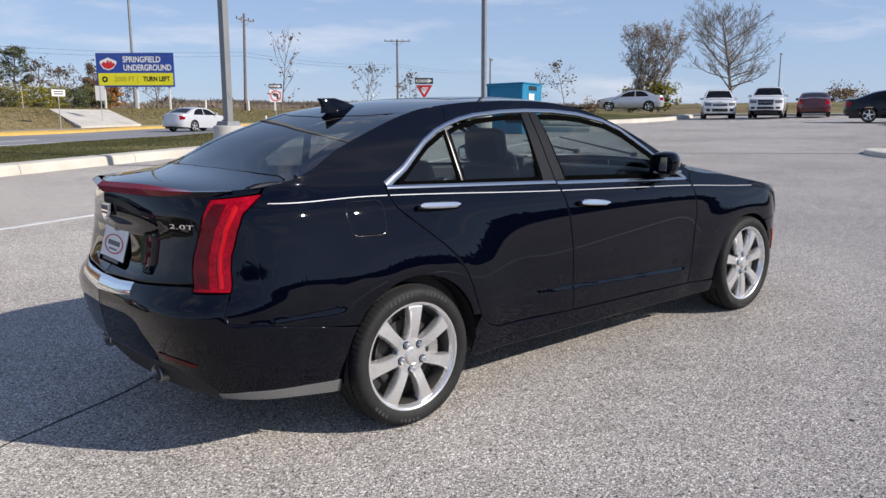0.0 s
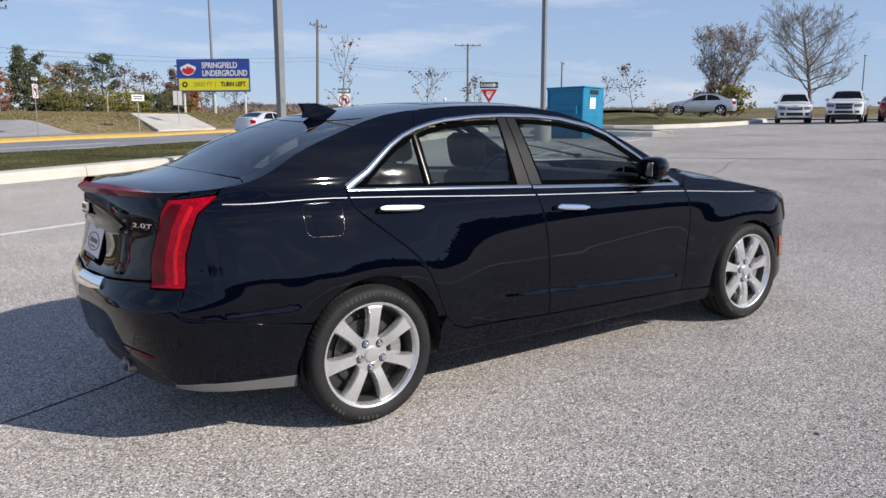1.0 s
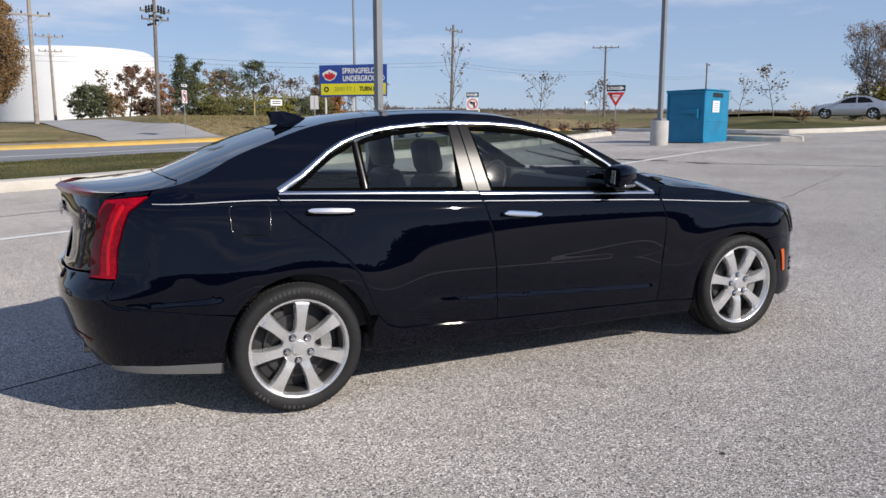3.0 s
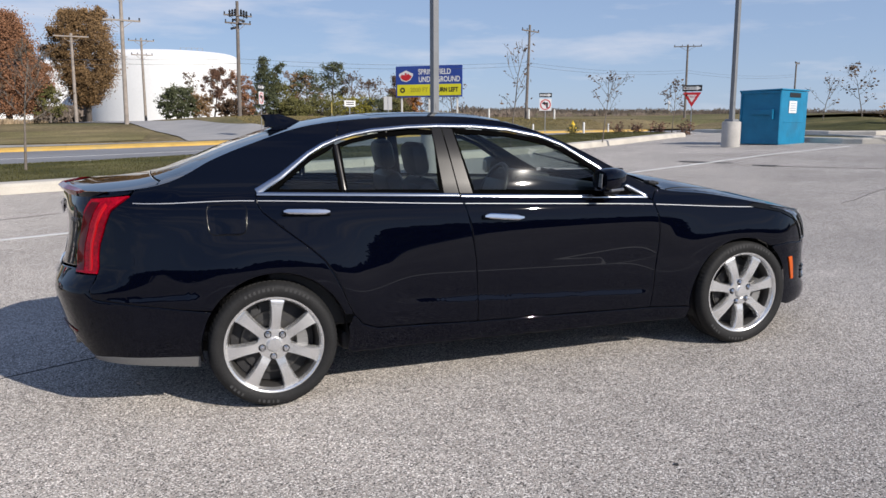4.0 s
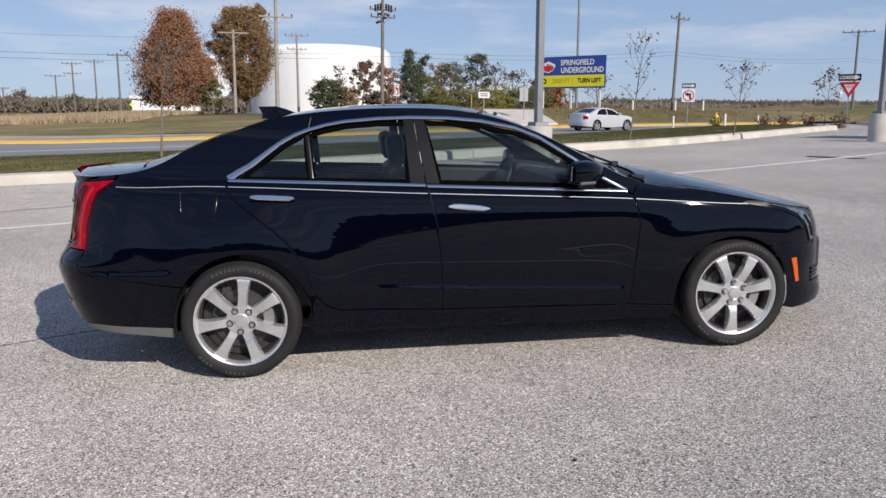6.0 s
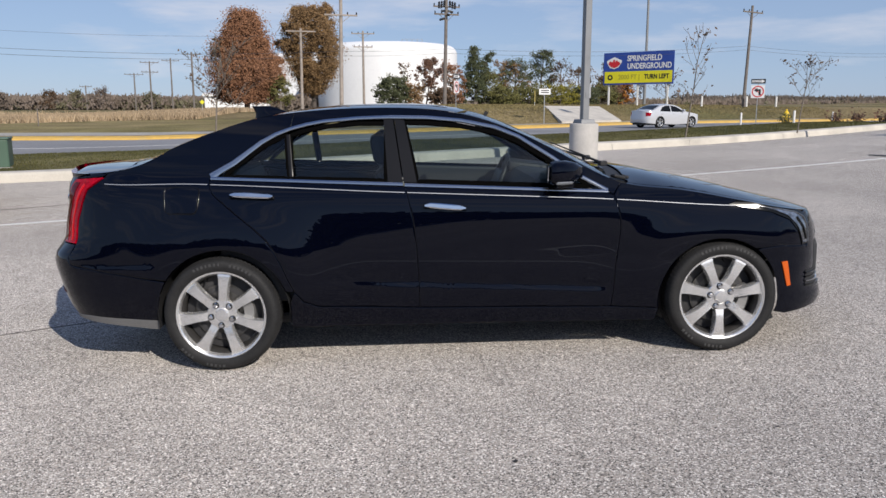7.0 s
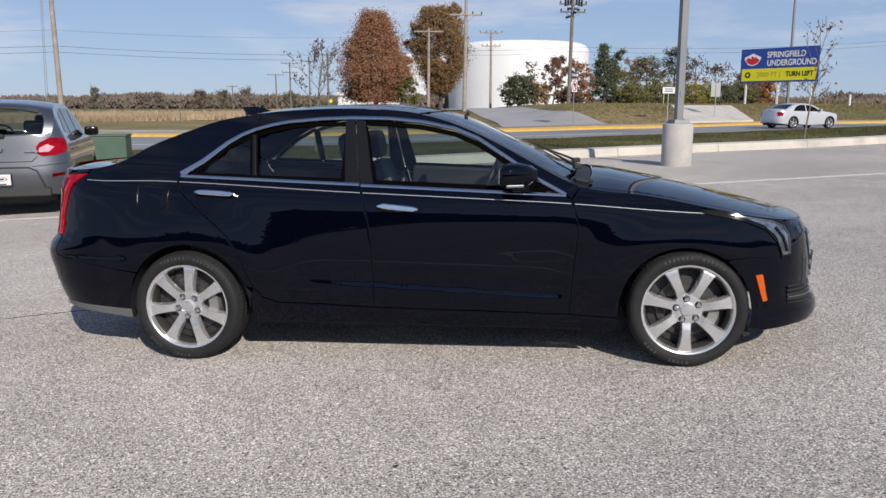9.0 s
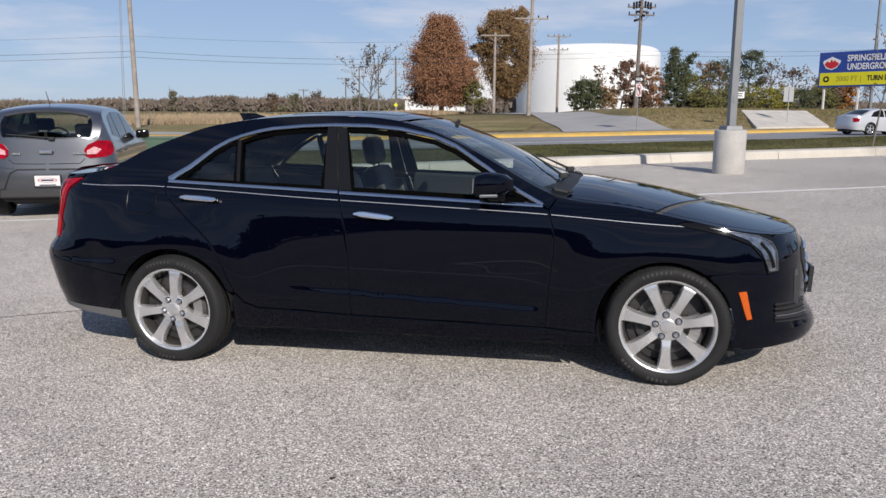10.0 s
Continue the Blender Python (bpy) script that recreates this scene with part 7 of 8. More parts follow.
# big trees past the far car park
tree((48.5, 32.9), 6.0, 3.6, 90, "dense leafless multi-stemmed tree with dry leaves", 0.12, 0.08, 3, 18, 6000, 0.09, L_TAN, 1.0, stems=5, z=1.75, twig=7)
tree((62.8, 34.0), 7.7, 9.8, 91, "large bare tree with a wide open crown", 0.17, 0.14, 4, 34, 0, 0.2, None, 0.6, z=2.2, twig=6, shape="round")
for k, (x, y, h, w, lm) in enumerate(((48.1, 31.4, 1.8, 2.6, L_YELLOW), (46.6, 32.6, 1.4, 2.2, L_OLIVE), (80.7, 32, 2.0, 5.0, L_BROWN))):
    tree((x, y), h, w, 95 + k, "yellow-green autumn shrub by the parked car" if lm is not L_BROWN else "rounded brown shrub beyond the cars", 0.06, 0.05, 2, 9, 900, 0.16, lm, 0.7, stems=4, z=1.6, fill=600, name="shrub", category="shrub")
tree((40.2, 33.6), 3.6, 2.2, 101, "thin young tree with pinkish leaves", 0.04, 0.3, 2, 9, 160, 0.14, L_DRY, 0.9, z=1.4)
tree((36.4, 33), 2.6, 2.4, 102, "thin young tree on the raised lawn", 0.035, 0.3, 2, 8, 80, 0.12, L_DRY, 0.9, z=1.35)
tree((34.6, 26.6), 0.8, 1.6, 103, "low rusty shrub on the raised lawn", 0.03, 0.05, 1, 8, 260, 0.1, L_BROWN, 0.7, stems=3, z=1.35, name="shrub", category="shrub")


# ---- far woods, hedges and tall grass ----
def woods(name, line, depth, low, high, count, size, material, label, seed, tufts=26):
    """A far belt of bare trees: each a ragged head of thin twiggy strokes over a stem."""
    rng = random.Random(seed)
    verts, faces = [], []
    for _ in range(count):
        u = rng.random() * (len(line) - 1)
        i = int(u)
        p = Vector(line[i]).lerp(Vector(line[i + 1]), u - i) + Vector((rng.uniform(-1, 1), rng.uniform(0, 1), 0)) * depth
        h = (low + (high - low) * (0.5 + 0.5 * noise.noise((p.x * 0.03, p.y * 0.03, seed))) ** 2.2) * rng.uniform(0.65, 1.1)
        z0 = gz(p.x, p.y) - 0.2
        w = size * rng.uniform(0.6, 1.3)
        for _ in range(tufts):
            t = rng.random() ** 0.7
            r = w * math.sqrt(max(0.08, math.sin(math.pi * min(t * 0.9 + 0.08, 1)))) * rng.uniform(0.1, 1)
            a = rng.uniform(0, 2 * math.pi)
            c = Vector((p.x + r * math.cos(a), p.y + r * math.sin(a), z0 + h * t))
            s = size * rng.uniform(0.06, 0.16)
            d = Vector((math.cos(a) * 0.6 + rng.gauss(0, 0.4), rng.gauss(0, 0.4), 1.0)).normalized() * s * rng.uniform(2.0, 4.5)
            e = Vector((1, 0.2, 0)) * s * 0.8
            k = len(verts)
            verts += [c - e, c + e * 0.9, c + d + e * 0.35, c + d - e * 0.4]
            faces.append((k, k + 1, k + 2, k + 3))
    return tagged(mesh_object(name, verts, faces, material), label, "woods", kind="stuff")


FAR = [(-700, 420, 0), (-420, 430, 0), (-220, 330, 0), (-120, 300, 0), (-60, 320, 0), (20, 360, 0), (140, 420, 0), (260, 470, 0), (420, 480, 0), (640, 420, 0), (820, 250, 0), (900, 60, 0)]
woods("far_woods", FAR, 50, 1.5, 6.5, 4200, 5.0, L_FARWOOD, "long belt of distant bare autumn woods", 7, 34)
woods("far_olive_woods", FAR, 40, 1.5, 6, 1300, 5.0, L_FAROLIVE, "distant olive woods among bare trees", 17, 34)
woods("far_ridge", [(200, 480, 0), (260, 500, 0), (420, 500, 0), (640, 440, 0), (820, 270, 0), (900, 60, 0)], 30, 6.0, 9.0, 3600, 4.5, leaf_mat("wooded_ridge", (0.10, 0.085, 0.072), 0.25), "low wooded ridge along the horizon", 37, 26)
woods("lot_woods", [(-140, -42, 0), (-60, -46, 0), (20, -44, 0), (90, -50, 0), (160, -30, 0)], 10, 4, 8, 1500, 3.0, L_SHADE, "belt of trees behind the parking lot", 27, 44)
woods("near_hedgerow", [(-260, 225, 0), (-140, 215, 0), (-70, 208, 0), (-30, 212, 0)], 14, 2.4, 7.2, 1500, 2.4, L_FARWOOD, "row of bare brown trees beyond the dry field", 8, 40)
woods("green_hedgerow", [(-200, 220, 0), (-100, 212, 0), (-48, 206, 0)], 8, 1.5, 5.8, 320, 2.0, L_FAROLIVE, "olive bushes along the far field", 9, 40)


for k, (x, y, h, w, lm) in enumerate(((-102.6, 171.4, 5.6, 5.0, L_FAROLIVE), (-93.7, 176.4, 3.9, 5.5, L_FARWOOD), (-90.3, 178.1, 4.2, 4.0, L_FARWOOD), (-81.6, 182.3, 4.9, 5.0, L_DRY), (-76.4, 184.5, 4.8, 6.0, L_FAROLIVE), (-71.5, 186, 5.2, 7.0, L_FARWOOD), (-60.5, 190.5, 4.6, 5.5, L_FAROLIVE))):
    tree((x, y), h * 0.82, w * 0.75, 130 + k, "small autumn tree beyond the dry field", 0.14, 0.12, 3, 9, 600, 0.25, lm, 0.8, fill=300, bark=M_BARK_DARK)


def blades(name, count, where, h, material, label, seed, width=0.05, height=None):
    """Tall or short grass as many thin blades."""
    rng = random.Random(seed)
    v = np.empty((count * 3, 3))
    for i in range(count):
        x, y = where(rng)
        z = (height or gz)(x, y)
        a = rng.uniform(0, math.pi)
        q = h * rng.uniform(0.6, 1.25)
        w = width * rng.uniform(0.6, 1.4)
        v[i * 3:i * 3 + 3] = [(x - w * math.cos(a), y - w * math.sin(a), z - 0.02), (x + w * math.cos(a), y + w * math.sin(a), z - 0.02), (x + rng.gauss(0, 0.25) * q, y + rng.gauss(0, 0.25) * q, z + q)]
    me = bpy.data.meshes.new(name)
    me.from_pydata(v.tolist(), [], [(i * 3, i * 3 + 1, i * 3 + 2) for i in range(count)])
    me.materials.append(material)
    return tagged(new(name, me), label, "grass", kind="stuff")


def dry_spot(rng):
    x = rng.uniform(-75, -16)
    return x, YELLOW(max(x, -60)) + 21 + abs(rng.gauss(0, 22))


blades("dry_tall_grass", 130000, dry_spot, 0.52, M_DRY, "belt of tall dry straw-coloured grass", 3, 0.05)


def strip_spot(rng):
    x = -14 + 38 * rng.random()
    a, b = kerb_y(x) + 0.5, STRIP(x) - 0.3
    return x, a + (b - a) * rng.random()


blades("strip_grass", 60000, strip_spot, 0.035, M_BLADE, "short lawn blades on the strip by the kerb", 4, 0.012, strip_z)


BARE = (CHUTE, [(-0.2, 40), (6.8, 42), (4, 50.5), (0.7, 70.2), (-4.8, 69.7), (-1.4, 49.3)], [(-4.8, 69.3), (0.7, 69.8), (-13.8, 96.5), (-22.4, 94)])


def bank_spot(rng):
    while True:
        x = rng.uniform(4, 45)
        y = YELLOW(x) + 3 + 42 * rng.random() ** 1.3
        if not any(inside((x, y), q) for q in BARE):
            return x, y


blades("bank_grass", 50000, bank_spot, 0.065, mat("rough_bank_grass", (0.20, 0.165, 0.08), 0.95, spec=0.1, island=0.5), "rough tufted autumn grass on the bank", 5, 0.04)


# ---- other vehicles ----
PAINTS = {
    "white": mat("white_car_paint", (0.62, 0.63, 0.64), 0.15, spec=0.5, coat=0.5),
    "silver_white": mat("pearl_silver_car_paint", (0.56, 0.57, 0.59), 0.22, metal=0.2, spec=0.5, coat=0.5),
    "silver": mat("silver_car_paint", (0.50, 0.51, 0.53), 0.25, metal=0.55, coat=0.6),
    "maroon": mat("maroon_car_paint", (0.075, 0.006, 0.014), 0.15, coat=0.5),
    "dark": mat("dark_blue_car_paint", (0.004, 0.006, 0.012), 0.12, spec=0.2, coat=0.4),
    "grey": mat("grey_metallic_car_paint", (0.155, 0.16, 0.172), 0.30, metal=0.85, coat=0.9, fine=0.12, fine_scale=300),
}


def vehicle(name, m, label, category, paint, wb, rear, front, half_w, belt_z, edge_pts, mid_pts, dlo, radius=0.33, clear=0.22, screens=(), lamps=True, bed=None, top_parts=None, mirror=None, face=(0.61, 0.77, 0.49, 0.74, 0.275, 0.40)):
    """A parked vehicle on its own form: flanks, top, glass, lamps, grille and wheels."""
    car = thing(name, m, label, category)
    k = half_w / 0.90
    flank = spline((-0.88, -0.7, -0.55, -0.4, -0.2, -0.06, 0.0, 0.12, 0.3, 0.5, 0.7), [v * k for v in (0.84, 0.88, 0.895, 0.90, 0.888, 0.862, 0.845, 0.80, 0.73, 0.655, 0.58)])
    tail = spline((0.2, 0.45, 0.7, 0.95, 1.3, 1.7), (-rear + 0.05, -rear, -rear + 0.02, -rear + 0.05, -rear + 0.10, -rear + 0.2))
    nose = spline((0.2, 0.5, 0.75, 0.95, 1.2), (wb + front - 0.04, wb + front, wb + front - 0.03, wb + front - 0.10, wb + front - 0.2))
    arches = ((0.0, radius, radius + 0.055), (wb, radius, radius + 0.055))
    sh = Shell(flank, lambda x: belt_z, 0.0, tail, nose, -0.3, wb + 0.25, spline(*edge_pts), spline(*mid_pts), 3.6, 3.0, arches)
    S, T = sh.side, sh.top
    c0, c1 = sh.rear - sh.back + 0.0006, sh.front + sh.fore - 0.004
    body_line = [(c0, clear + 0.12), (-0.5, clear + 0.04)] + arc(*arches[0], 196, -14, 14) + [(wb * 0.5, clear - 0.02)] + arc(*arches[1], 194, -16, 14) + [(wb + 0.6, clear), (c1, clear + 0.02)]
    n = 34
    body_line += [(c1 + (c0 - c1) * i / n, sh.top_edge(c1 + (c0 - c1) * i / n)) for i in range(n + 1)]
    step = 0.09
    body = panel("body", S, body_line, PAINTS[paint], car, both=True, step=step, gap=0)
    top_line = [(c0 + 0.03, -1), (c1 - 0.03, -1), (c1 - 0.03, 1), (c0 + 0.03, 1)]
    for nm, poly, material, size in top_parts or (("top", top_line, PAINTS[paint], 0.10),):
        panel(nm, T, poly, material, car, step=size, gap=0, skirt=False)
    for flip in (False, True):
        for poly in dlo:
            panel("side_window", S, poly, M_TRIM, car, off=0.004, gap=0.004, flip=flip, step=0.12)
    for nm, poly in screens:
        panel(nm, T, poly, M_TRIM, car, off=0.004, gap=0.0, step=0.10)
    for x, spin in ((0, 12), (wb, 50)):
        for o in (-1, 1):
            wheel(car, (x, o * (half_w - 0.115), radius), o, spin, radius, radius * 0.72, 5, False)
    bm = bmesh.new()
    box(bm, (wb + rear + front - 0.5, half_w * 1.5, 0.2), ((wb + front - rear) / 2, 0, clear + 0.06), bevel=0.03)
    part("underbody", bm, M_CABIN, car)
    for x in (0, wb):
        bm = bmesh.new()
        box(bm, (radius * 2.1, half_w * 1.3, radius * 1.4), (x, 0, radius * 1.25), bevel=0.05)
        part("wheel_housing", bm, M_CABIN, car)
    if lamps:
        for flip in (False, True):
            panel("headlight", S, [(c1 - 0.84, face[0]), (c1 - 0.46, face[0] - 0.01), (c1 - 0.43, face[1] - 0.03), (c1 - 0.88, face[1])], M_HEADLAMP, car, off=0.006, gap=0, flip=flip, step=0.07)
            panel("tail_lamp", S, [(c0 + 0.62, 0.70), (c0 + 0.92, 0.72), (c0 + 0.98, 0.92), (c0 + 0.60, 0.94)], M_RED, car, off=0.006, gap=0, flip=flip, step=0.07)
        grille = panel("grille", S, [(c1 - 0.36, face[2]), (c1, face[2] - 0.01), (c1, face[3]), (c1 - 0.40, face[3])], M_MATTE, car, off=0.006, gap=0, both=True, step=0.08)
        for flip in (False, True):
            ribbon("grille_bar", S, [(c1 - 0.37, (face[2] + face[3]) / 2), (c1, (face[2] + face[3]) / 2)], 0.03, 0.012, M_SATIN, grille, flip=flip, base=0.006, step=0.06)
            panel("fog_lamp", S, [(c1 - 0.72, face[4]), (c1 - 0.52, face[4]), (c1 - 0.50, face[5]), (c1 - 0.74, face[5])], M_MATTE, car, off=0.006, gap=0, flip=flip, step=0.08)
        panel("bumper_intake", S, [(c1 - 0.42, face[4] - 0.01), (c1, face[4] - 0.01), (c1, face[5]), (c1 - 0.40, face[5])], M_MATTE, car, off=0.006, gap=0, both=True, step=0.08)
    for o in (-1, 1):
        bm = bmesh.new()
        box(bm, (0.10, 0.20, 0.14), (wb * 0.70, o * (half_w + 0.06), belt_z + 0.07), bevel=0.035)
        part("door_mirror", bm, mirror or PAINTS[paint], car, smooth=True)
    for poly in dlo[:2]:
        xs = [p[0] for p in poly]
        for flip in (False, True):
            ribbon("door_handle", S, [(min(xs) + 0.08, belt_z - 0.13), (min(xs) + 0.26, belt_z - 0.13)], 0.022, 0.02, PAINTS[paint], car, flip=flip, base=0.01)
    return car, sh


SEDAN_EDGE = ((-1.7, -0.9, -0.55, -0.2, 0.2, 0.6, 1.1, 1.5, 1.9, 2.2, 2.5, 3.0, 3.5, 4.3), (1.02, 1.03, 1.05, 1.18, 1.33, 1.40, 1.40, 1.33, 1.14, 0.98, 0.94, 0.86, 0.78, 0.74))
SEDAN_MID = ((-1.1, -0.7, -0.5, -0.1, 0.2, 0.6, 1.1, 1.5, 1.95, 2.25, 2.6, 3.1, 3.5), (1.05, 1.09, 1.12, 1.28, 1.39, 1.45, 1.45, 1.37, 1.15, 1.03, 0.98, 0.87, 0.76))
SEDAN_DLO = ([(0.0, 1.0), (0.9, 0.98), (0.9, 1.36), (0.55, 1.35), (0.25, 1.25)], [(0.97, 0.98), (1.98, 0.96), (1.75, 1.14), (1.45, 1.28), (0.97, 1.36)])
SEDAN_SCREENS = (("windscreen", [(1.48, -0.88), (2.12, -0.92), (2.2, 0), (2.12, 0.92), (1.48, 0.88), (1.52, 0)]), ("rear_screen", [(-0.48, -0.82), (0.16, -0.82), (0.14, 0), (0.16, 0.82), (-0.48, 0.82), (-0.52, 0)]))


def far_car(x, y, z, turn, name, label, paint, **k):
    return vehicle(name, pose(x, y, z, 0, 0, turn), label, "car", paint, 2.70, 1.05, 0.85, 0.90, 0.98, SEDAN_EDGE, SEDAN_MID, SEDAN_DLO, screens=SEDAN_SCREENS, **k)


far_car(44.3, 29.6, 1.58, 127, "silver_sedan", "silver sedan parked beyond the raised lawn", "silver")
far_car(44.0, 17.9, lot_z(45.2, 18.4) + 0.02, 24, "maroon_sedan", "maroon sedan parked with its tail to the lot", "maroon")
far_car(16.2, 42.9, lot_z(17, 43.3) + 0.01, 27, "white_sedan", "pearl white sedan on the road past the lot", "silver_white")
far_car(36.1, 11.7, lot_z(36, 11.6) + 0.02, -68, "dark_sedan", "dark blue sedan parked side-on behind an island", "dark")
SUV_EDGE = ((-1.7, -0.9, -0.6, -0.2, 0.4, 1.1, 1.5, 1.8, 2.1, 2.4, 3.0, 3.5, 4.3), (1.30, 1.32, 1.55, 1.66, 1.69, 1.68, 1.60, 1.38, 1.14, 1.08, 1.03, 0.96, 0.90))
SUV_MID = ((-1.0, -0.8, -0.5, -0.1, 0.4, 1.1, 1.5, 1.85, 2.15, 2.5, 3.0, 3.5), (1.32, 1.55, 1.68, 1.73, 1.75, 1.73, 1.64, 1.38, 1.20, 1.14, 1.07, 0.95))
SUV_DLO = ([(-0.55, 1.16), (0.25, 1.14), (0.25, 1.58), (-0.35, 1.56)], [(0.32, 1.14), (0.98, 1.13), (0.98, 1.59), (0.32, 1.58)], [(1.05, 1.13), (1.95, 1.11), (1.6, 1.48), (1.4, 1.57), (1.05, 1.59)])
vehicle("white_suv", pose(42.0, 22.95, lot_z(41, 22.2) + 0.02, 0, 0, 214), "white compact sport utility vehicle facing the lot", "car", "white", 2.62, 0.85, 0.85, 0.91, 1.10, SUV_EDGE, SUV_MID, SUV_DLO, radius=0.35, clear=0.30, face=(0.74, 0.92, 0.72, 0.87, 0.42, 0.58),
        screens=(("windscreen", [(1.5, -0.88), (2.05, -0.92), (2.12, 0), (2.05, 0.92), (1.5, 0.88), (1.52, 0)]),))
TRUCK_EDGE = ((-2.2, -1.2, -0.5, 0.55, 0.75, 1.0, 1.4, 1.9, 2.2, 2.5, 2.8, 3.4, 3.9, 4.8), (1.22, 1.22, 1.22, 1.24, 1.55, 1.72, 1.75, 1.73, 1.55, 1.28, 1.19, 1.16, 1.10, 1.06))
TRUCK_MID = ((-1.3, -0.5, 0.55, 0.75, 1.0, 1.4, 1.9, 2.25, 2.6, 2.9, 3.4, 3.8), (1.16, 1.16, 1.18, 1.58, 1.76, 1.80, 1.78, 1.58, 1.28, 1.24, 1.20, 1.10))
truck, tsh = vehicle("white_pickup", pose(43.8, 20.45, lot_z(42.3, 19.7) + 0.02, 0, 0, 204), "silver-white pickup truck facing the lot", "pickup truck", "white", 3.2, 1.15, 0.9, 0.94, 1.20, TRUCK_EDGE, TRUCK_MID,
                     ([(0.85, 1.24), (1.45, 1.24), (1.45, 1.64), (0.95, 1.62)], [(1.52, 1.24), (2.45, 1.22), (2.2, 1.45), (2.0, 1.64), (1.52, 1.65)]), radius=0.40, clear=0.44, face=(0.84, 1.02, 0.74, 1.03, 0.52, 0.64),
                     screens=(("windscreen", [(2.0, -0.86), (2.5, -0.9), (2.56, 0), (2.5, 0.9), (2.0, 0.86), (2.02, 0)]),))


# the grey hatchback behind the sedan
def hatchback():
    edge = ((-1.4, -0.75, -0.62, -0.55, -0.35, -0.1, 0.4, 1.0, 1.35, 1.7, 2.0, 2.3, 2.7, 3.2, 3.8), (1.02, 1.035, 1.06, 1.14, 1.33, 1.41, 1.445, 1.44, 1.38, 1.20, 1.02, 0.96, 0.88, 0.80, 0.76))
    mid = ((-0.62, -0.5, -0.35, -0.15, 0.3, 0.9, 1.3, 1.7, 2.05, 2.35, 2.7, 3.0), (1.055, 1.22, 1.40, 1.465, 1.50, 1.495, 1.44, 1.24, 1.04, 0.98, 0.90, 0.80))
    dlo = ([(-0.12, 1.08), (0.30, 1.03), (0.30, 1.38), (0.02, 1.33)], [(0.36, 1.02), (0.98, 1.0), (0.98, 1.395), (0.36, 1.39)], [(1.05, 1.0), (1.86, 0.98), (1.62, 1.17), (1.35, 1.32), (1.05, 1.385)])
    x, y = -5.62, 5.42
    roof_u = -0.385
    half = [(-1.33, 0.0), (-1.33, 0.88), (-1.1, 0.93), (-0.9, 0.94), (-0.72, 0.92), (-0.62, 0.86), (-0.5, 0.83), (-0.41, 0.78), (roof_u, 0.5), (roof_u, 0.0)]
    glass_line = half + [(u, -v) for u, v in half[-2:0:-1]]
    grey = PAINTS["grey"]
    tops = [("roof", [(roof_u, -1), (1.30, -1), (1.30, 1), (roof_u, 1), (roof_u, 0.5), (roof_u, -0.5)], grey, 0.06),
            ("hood", [(2.02, -1), (3.14, -1), (3.14, 1), (2.02, 1)], grey, 0.08),
            ("windscreen", [(1.31, -0.9), (2.01, -0.92), (2.01, 0.92), (1.31, 0.9)], M_GLASS, 0.08),
            ("rear_window", glass_line, M_GLASS, 0.025)]
    for o in (-1, 1):
        tops.append(("rear_pillar", [(u, v * o) for u, v in half[:-1]] + [(u, 1.0 * o) for u in (roof_u, -0.5, -0.62, -0.72, -0.9, -1.1, -1.335)] + [(-1.345, 0.0)], grey, 0.025))
        tops.append(("windscreen_pillar", [(1.31, 1.0 * o), (1.31, 0.9 * o), (2.01, 0.92 * o), (2.01, 1.0 * o)], grey, 0.06))
    car, sh = vehicle("hatchback", pose(x, y, lot_z(x, y), 0, 0, 115.4) @ Matrix.Scale(1.085, 4), "small grey metallic hatchback with red wrap-round tail lamps", "car", "grey", 2.45, 0.62, 0.72, 0.832, 0.98, edge, mid, dlo, radius=0.285, clear=0.24, lamps=False, top_parts=tops, mirror=M_TRIM)
    S, T = sh.side, sh.top
    c0 = sh.rear - sh.back + 0.004
    H = {"both": True, "gap": 0}

    def rear_face(y, z):
        lo, hi = c0, 0.0
        for _ in range(30):
            mm = (lo + hi) / 2
            if -S(mm, z)[1] < abs(y):
                lo = mm
            else:
                hi = mm
        return lo

    def out(pts):
        return [(rear_face(yy, zz), zz) for yy, zz in pts]

    # seats and steering wheel behind the glass
    for yy in (-0.36, 0.36):
        for xx, zz in ((1.05, 0.95), (0.15, 0.88)):
            bm = bmesh.new()
            box(bm, (0.14, 0.46, 0.55), (xx, yy, zz - 0.12), (0, -14, 0), 0.05)
            box(bm, (0.10, 0.26, 0.18), (xx - 0.09, yy, zz + 0.26), (0, -10, 0), 0.045)
            part("seat", bm, M_LEATHER, car, smooth=True)
    bm = bmesh.new()
    lathe(bm, [(0.18 + 0.015 * math.cos(a), 0.015 * math.sin(a)) for a in np.linspace(0, 2 * math.pi, 9)[:-1]], 28, pose(1.55, 0.34, 0.98, 0, -66, 0), close=True)
    part("steering_wheel", bm, M_LEATHER, car, smooth=True)
    bm = bmesh.new()
    box(bm, (2.4, 1.30, 0.06), (0.75, 0, 0.5), bevel=0.02)
    box(bm, (0.45, 1.28, 0.22), (1.85, 0, 0.86), (0, 8, 0), 0.06)
    part("cabin_floor", bm, M_CABIN, car)
    ribbon("roof_spoiler", T, [(-0.40, -0.74), (-0.385, -0.4), (-0.38, 0), (-0.385, 0.4), (-0.40, 0.74)], 0.05, 0.03, grey, car)
    bm = bmesh.new()
    rod(bm, (-0.59, -0.06, 1.05), (-0.575, 0.46, 1.10), 0.011, 0.008, 6)
    box(bm, (0.05, 0.08, 0.05), (-0.575, -0.07, 1.04), (0, 0, 0), 0.015)
    part("rear_wiper", bm, M_MATTE, car)
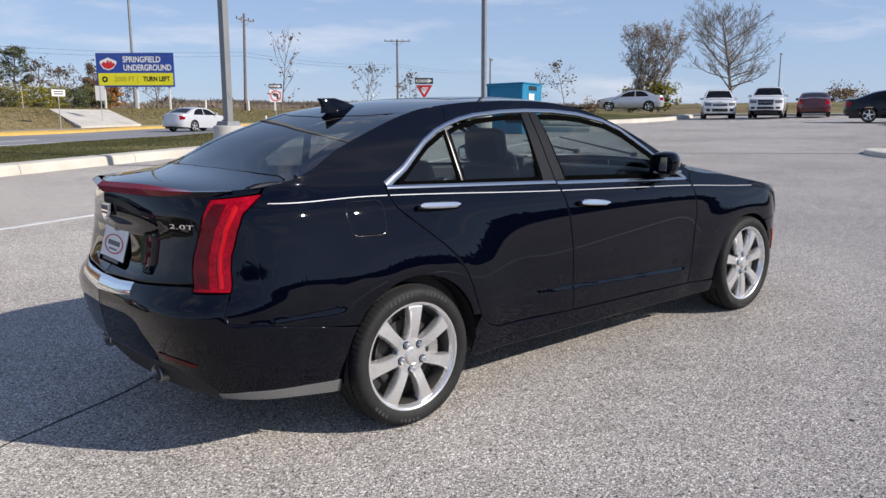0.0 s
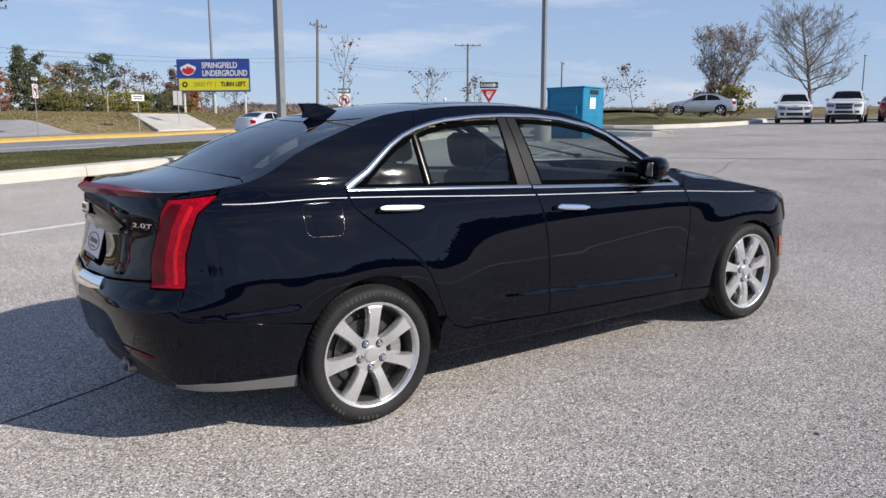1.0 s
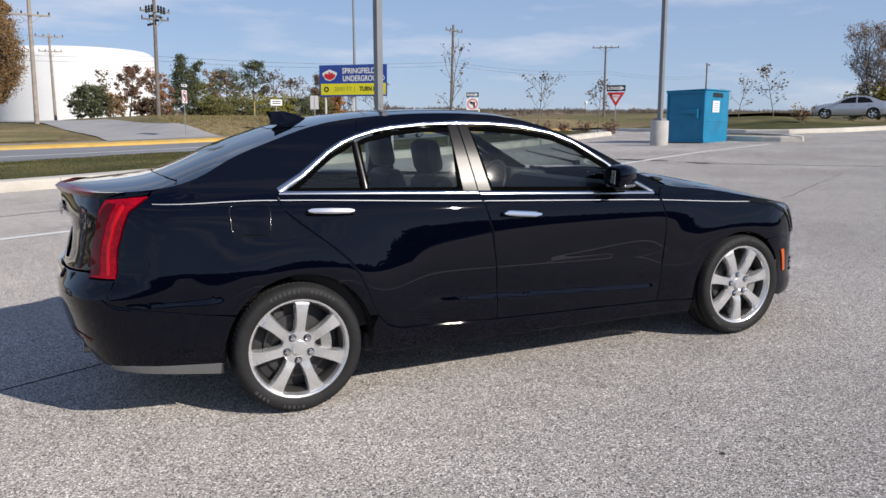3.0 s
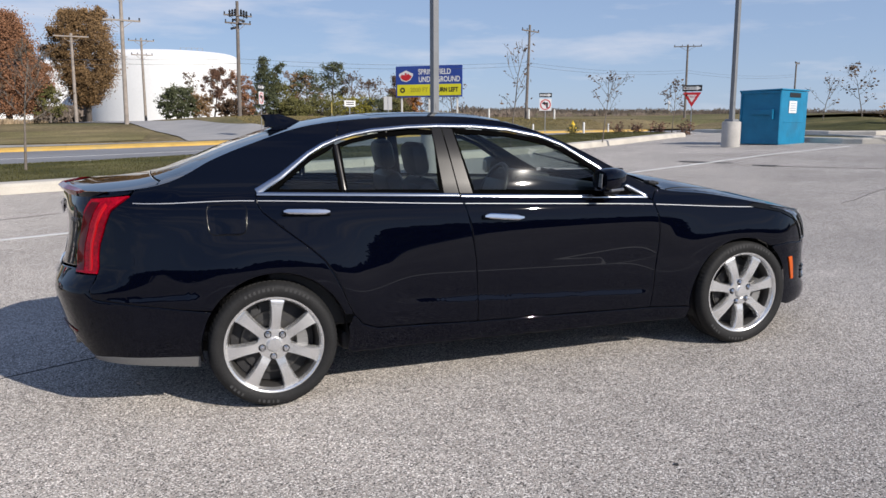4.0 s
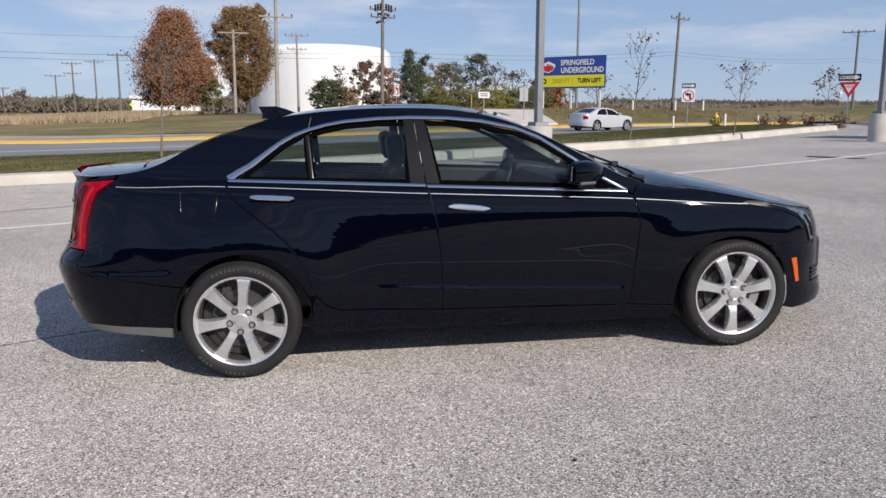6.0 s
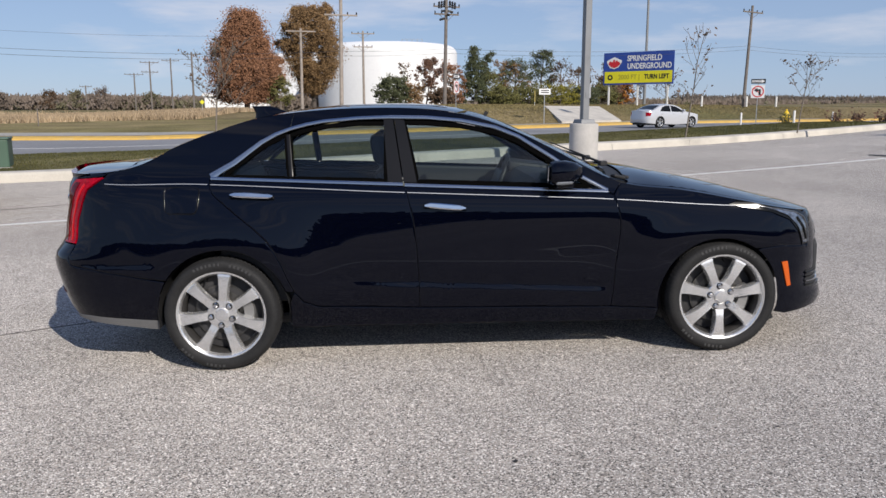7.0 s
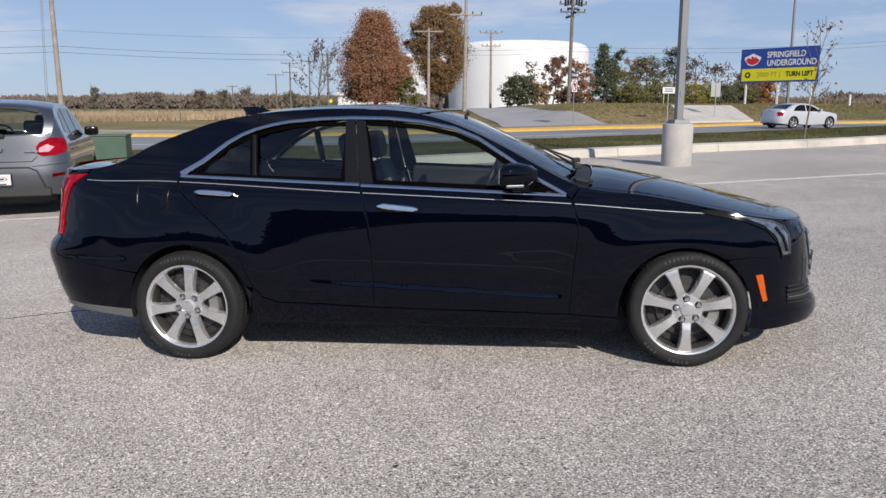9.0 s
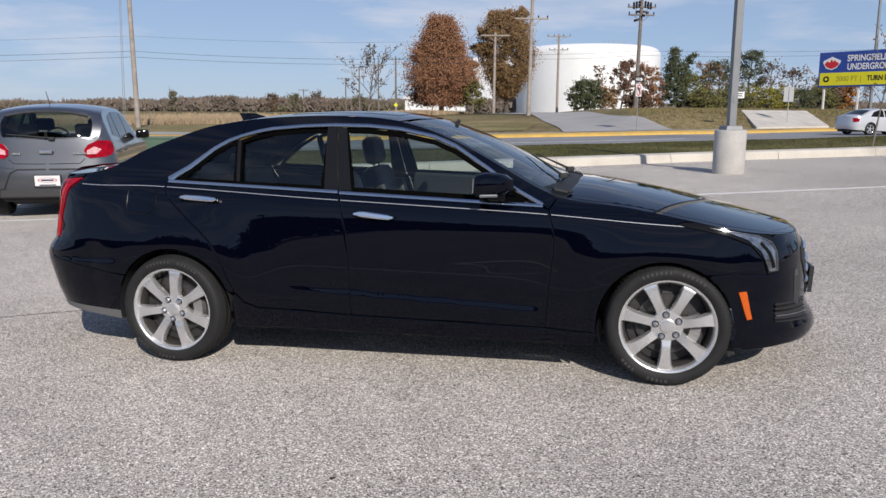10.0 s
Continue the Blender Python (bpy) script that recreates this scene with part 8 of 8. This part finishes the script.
    for flip in (False, True):
        lamp = panel("tail_lamp", S, out([(0.46, 0.82), (0.52, 0.785), (0.70, 0.80)]) + [(-0.50, 0.83), (-0.43, 0.89), (-0.42, 0.97), (-0.46, 1.01)] + out([(0.62, 1.02), (0.50, 0.96), (0.455, 0.90)]), M_RED, car, "red and clear wrap-round tail lamp", off=0.012, gap=0, flip=flip, step=0.04)
        panel("clear_section", S, out([(0.485, 0.835), (0.60, 0.84), (0.66, 0.90), (0.58, 0.935), (0.49, 0.885)]), M_LENS_PALE, lamp, off=0.016, gap=0, flip=flip, step=0.05)
        panel("bumper_reflector", S, out([(0.62, 0.52), (0.76, 0.54), (0.76, 0.58), (0.62, 0.56)]), M_RED_DARK, car, off=0.006, gap=0, flip=flip, step=0.05)
        panel("bumper_fold", S, out([(0.40, 0.66), (0.70, 0.69), (0.79, 0.70), (0.79, 0.72), (0.40, 0.69)]), PAINTS["grey"], car, off=0.02, gap=0, flip=flip, step=0.05)
    panel("plate_recess", S, out([(0.004, 0.40), (0.52, 0.40), (0.44, 0.60), (0.36, 0.64), (0.004, 0.64)]), PAINTS["grey"], car, off=-0.01, step=0.05, **H)
    ribbon("recess_edge", S, out([(0.02, 0.645), (0.36, 0.645), (0.45, 0.60), (0.53, 0.40)]), 0.02, 0.008, M_MATTE, car)
    ribbon("recess_edge", S, out([(0.02, 0.645), (0.36, 0.645), (0.45, 0.60), (0.53, 0.40)]), 0.02, 0.008, M_MATTE, car, flip=True)
    ribbon("tailgate_gap", S, out([(0.02, 0.715), (0.40, 0.72), (0.46, 0.78)]), 0.008, 0.002, M_TRIM, car)
    ribbon("tailgate_gap", S, out([(0.02, 0.715), (0.40, 0.72), (0.46, 0.78)]), 0.008, 0.002, M_TRIM, car, flip=True)
    bm = bmesh.new()
    box(bm, (0.014, 0.33, 0.165), (-0.645, 0, 0.49), (0, -4, 0), 0.004)
    frame_ob = part("plate_frame", bm, M_MATTE, car, "black dealer plate frame")
    bm = bmesh.new()
    box(bm, (0.006, 0.305, 0.135), (-0.654, 0, 0.50), (0, -4, 0))
    part("plate", bm, M_WHITE_PLASTIC, frame_ob, "white dealer plate")
    bm = bmesh.new()
    lathe(bm, [(0.050, 0.0), (0.050, 0.0012), (0.044, 0.0012), (0.044, 0.0)], 36, pose(-0.6585, 0, 0.508, 0, -94, 0) @ Matrix.Diagonal((0.62, 2.3, 1, 1)))
    part("oval_mark", bm, M_OVAL, frame_ob)
    bm = bmesh.new()
    box(bm, (0.003, 0.15, 0.020), (-0.6590, 0, 0.508), (0, -4, 0))
    box(bm, (0.003, 0.20, 0.014), (-0.6535, 0, 0.444), (0, -4, 0))
    part("plate_line", bm, M_DARK_BAR, frame_ob)
    bm = bmesh.new()
    box(bm, (0.02, 0.17, 0.05), (-0.615, 0, 0.875), (0, 0, 0), 0.012)
    part("tailgate_handle", bm, M_CHROME, car)
    for yy, w in ((0.36, 0.10), (-0.40, 0.16)):
        bm = bmesh.new()
        box(bm, (0.006, w, 0.022), (-0.600, yy, 0.85), (0, 0, 0))
        part("badge", bm, M_CHROME, car)
    bm = bmesh.new()
    box(bm, (0.02, 1.2, 0.12), (-0.60, 0, 0.33), (0, 10, 0), 0.02)
    part("lower_bumper", bm, M_MATTE, car)
    bm = bmesh.new()
    rod(bm, (0.05, 0.06, 1.49), (-0.12, 0.06, 1.66), 0.006, 0.004, 6)
    part("roof_aerial", bm, M_MATTE, car)
    return car


hatchback()
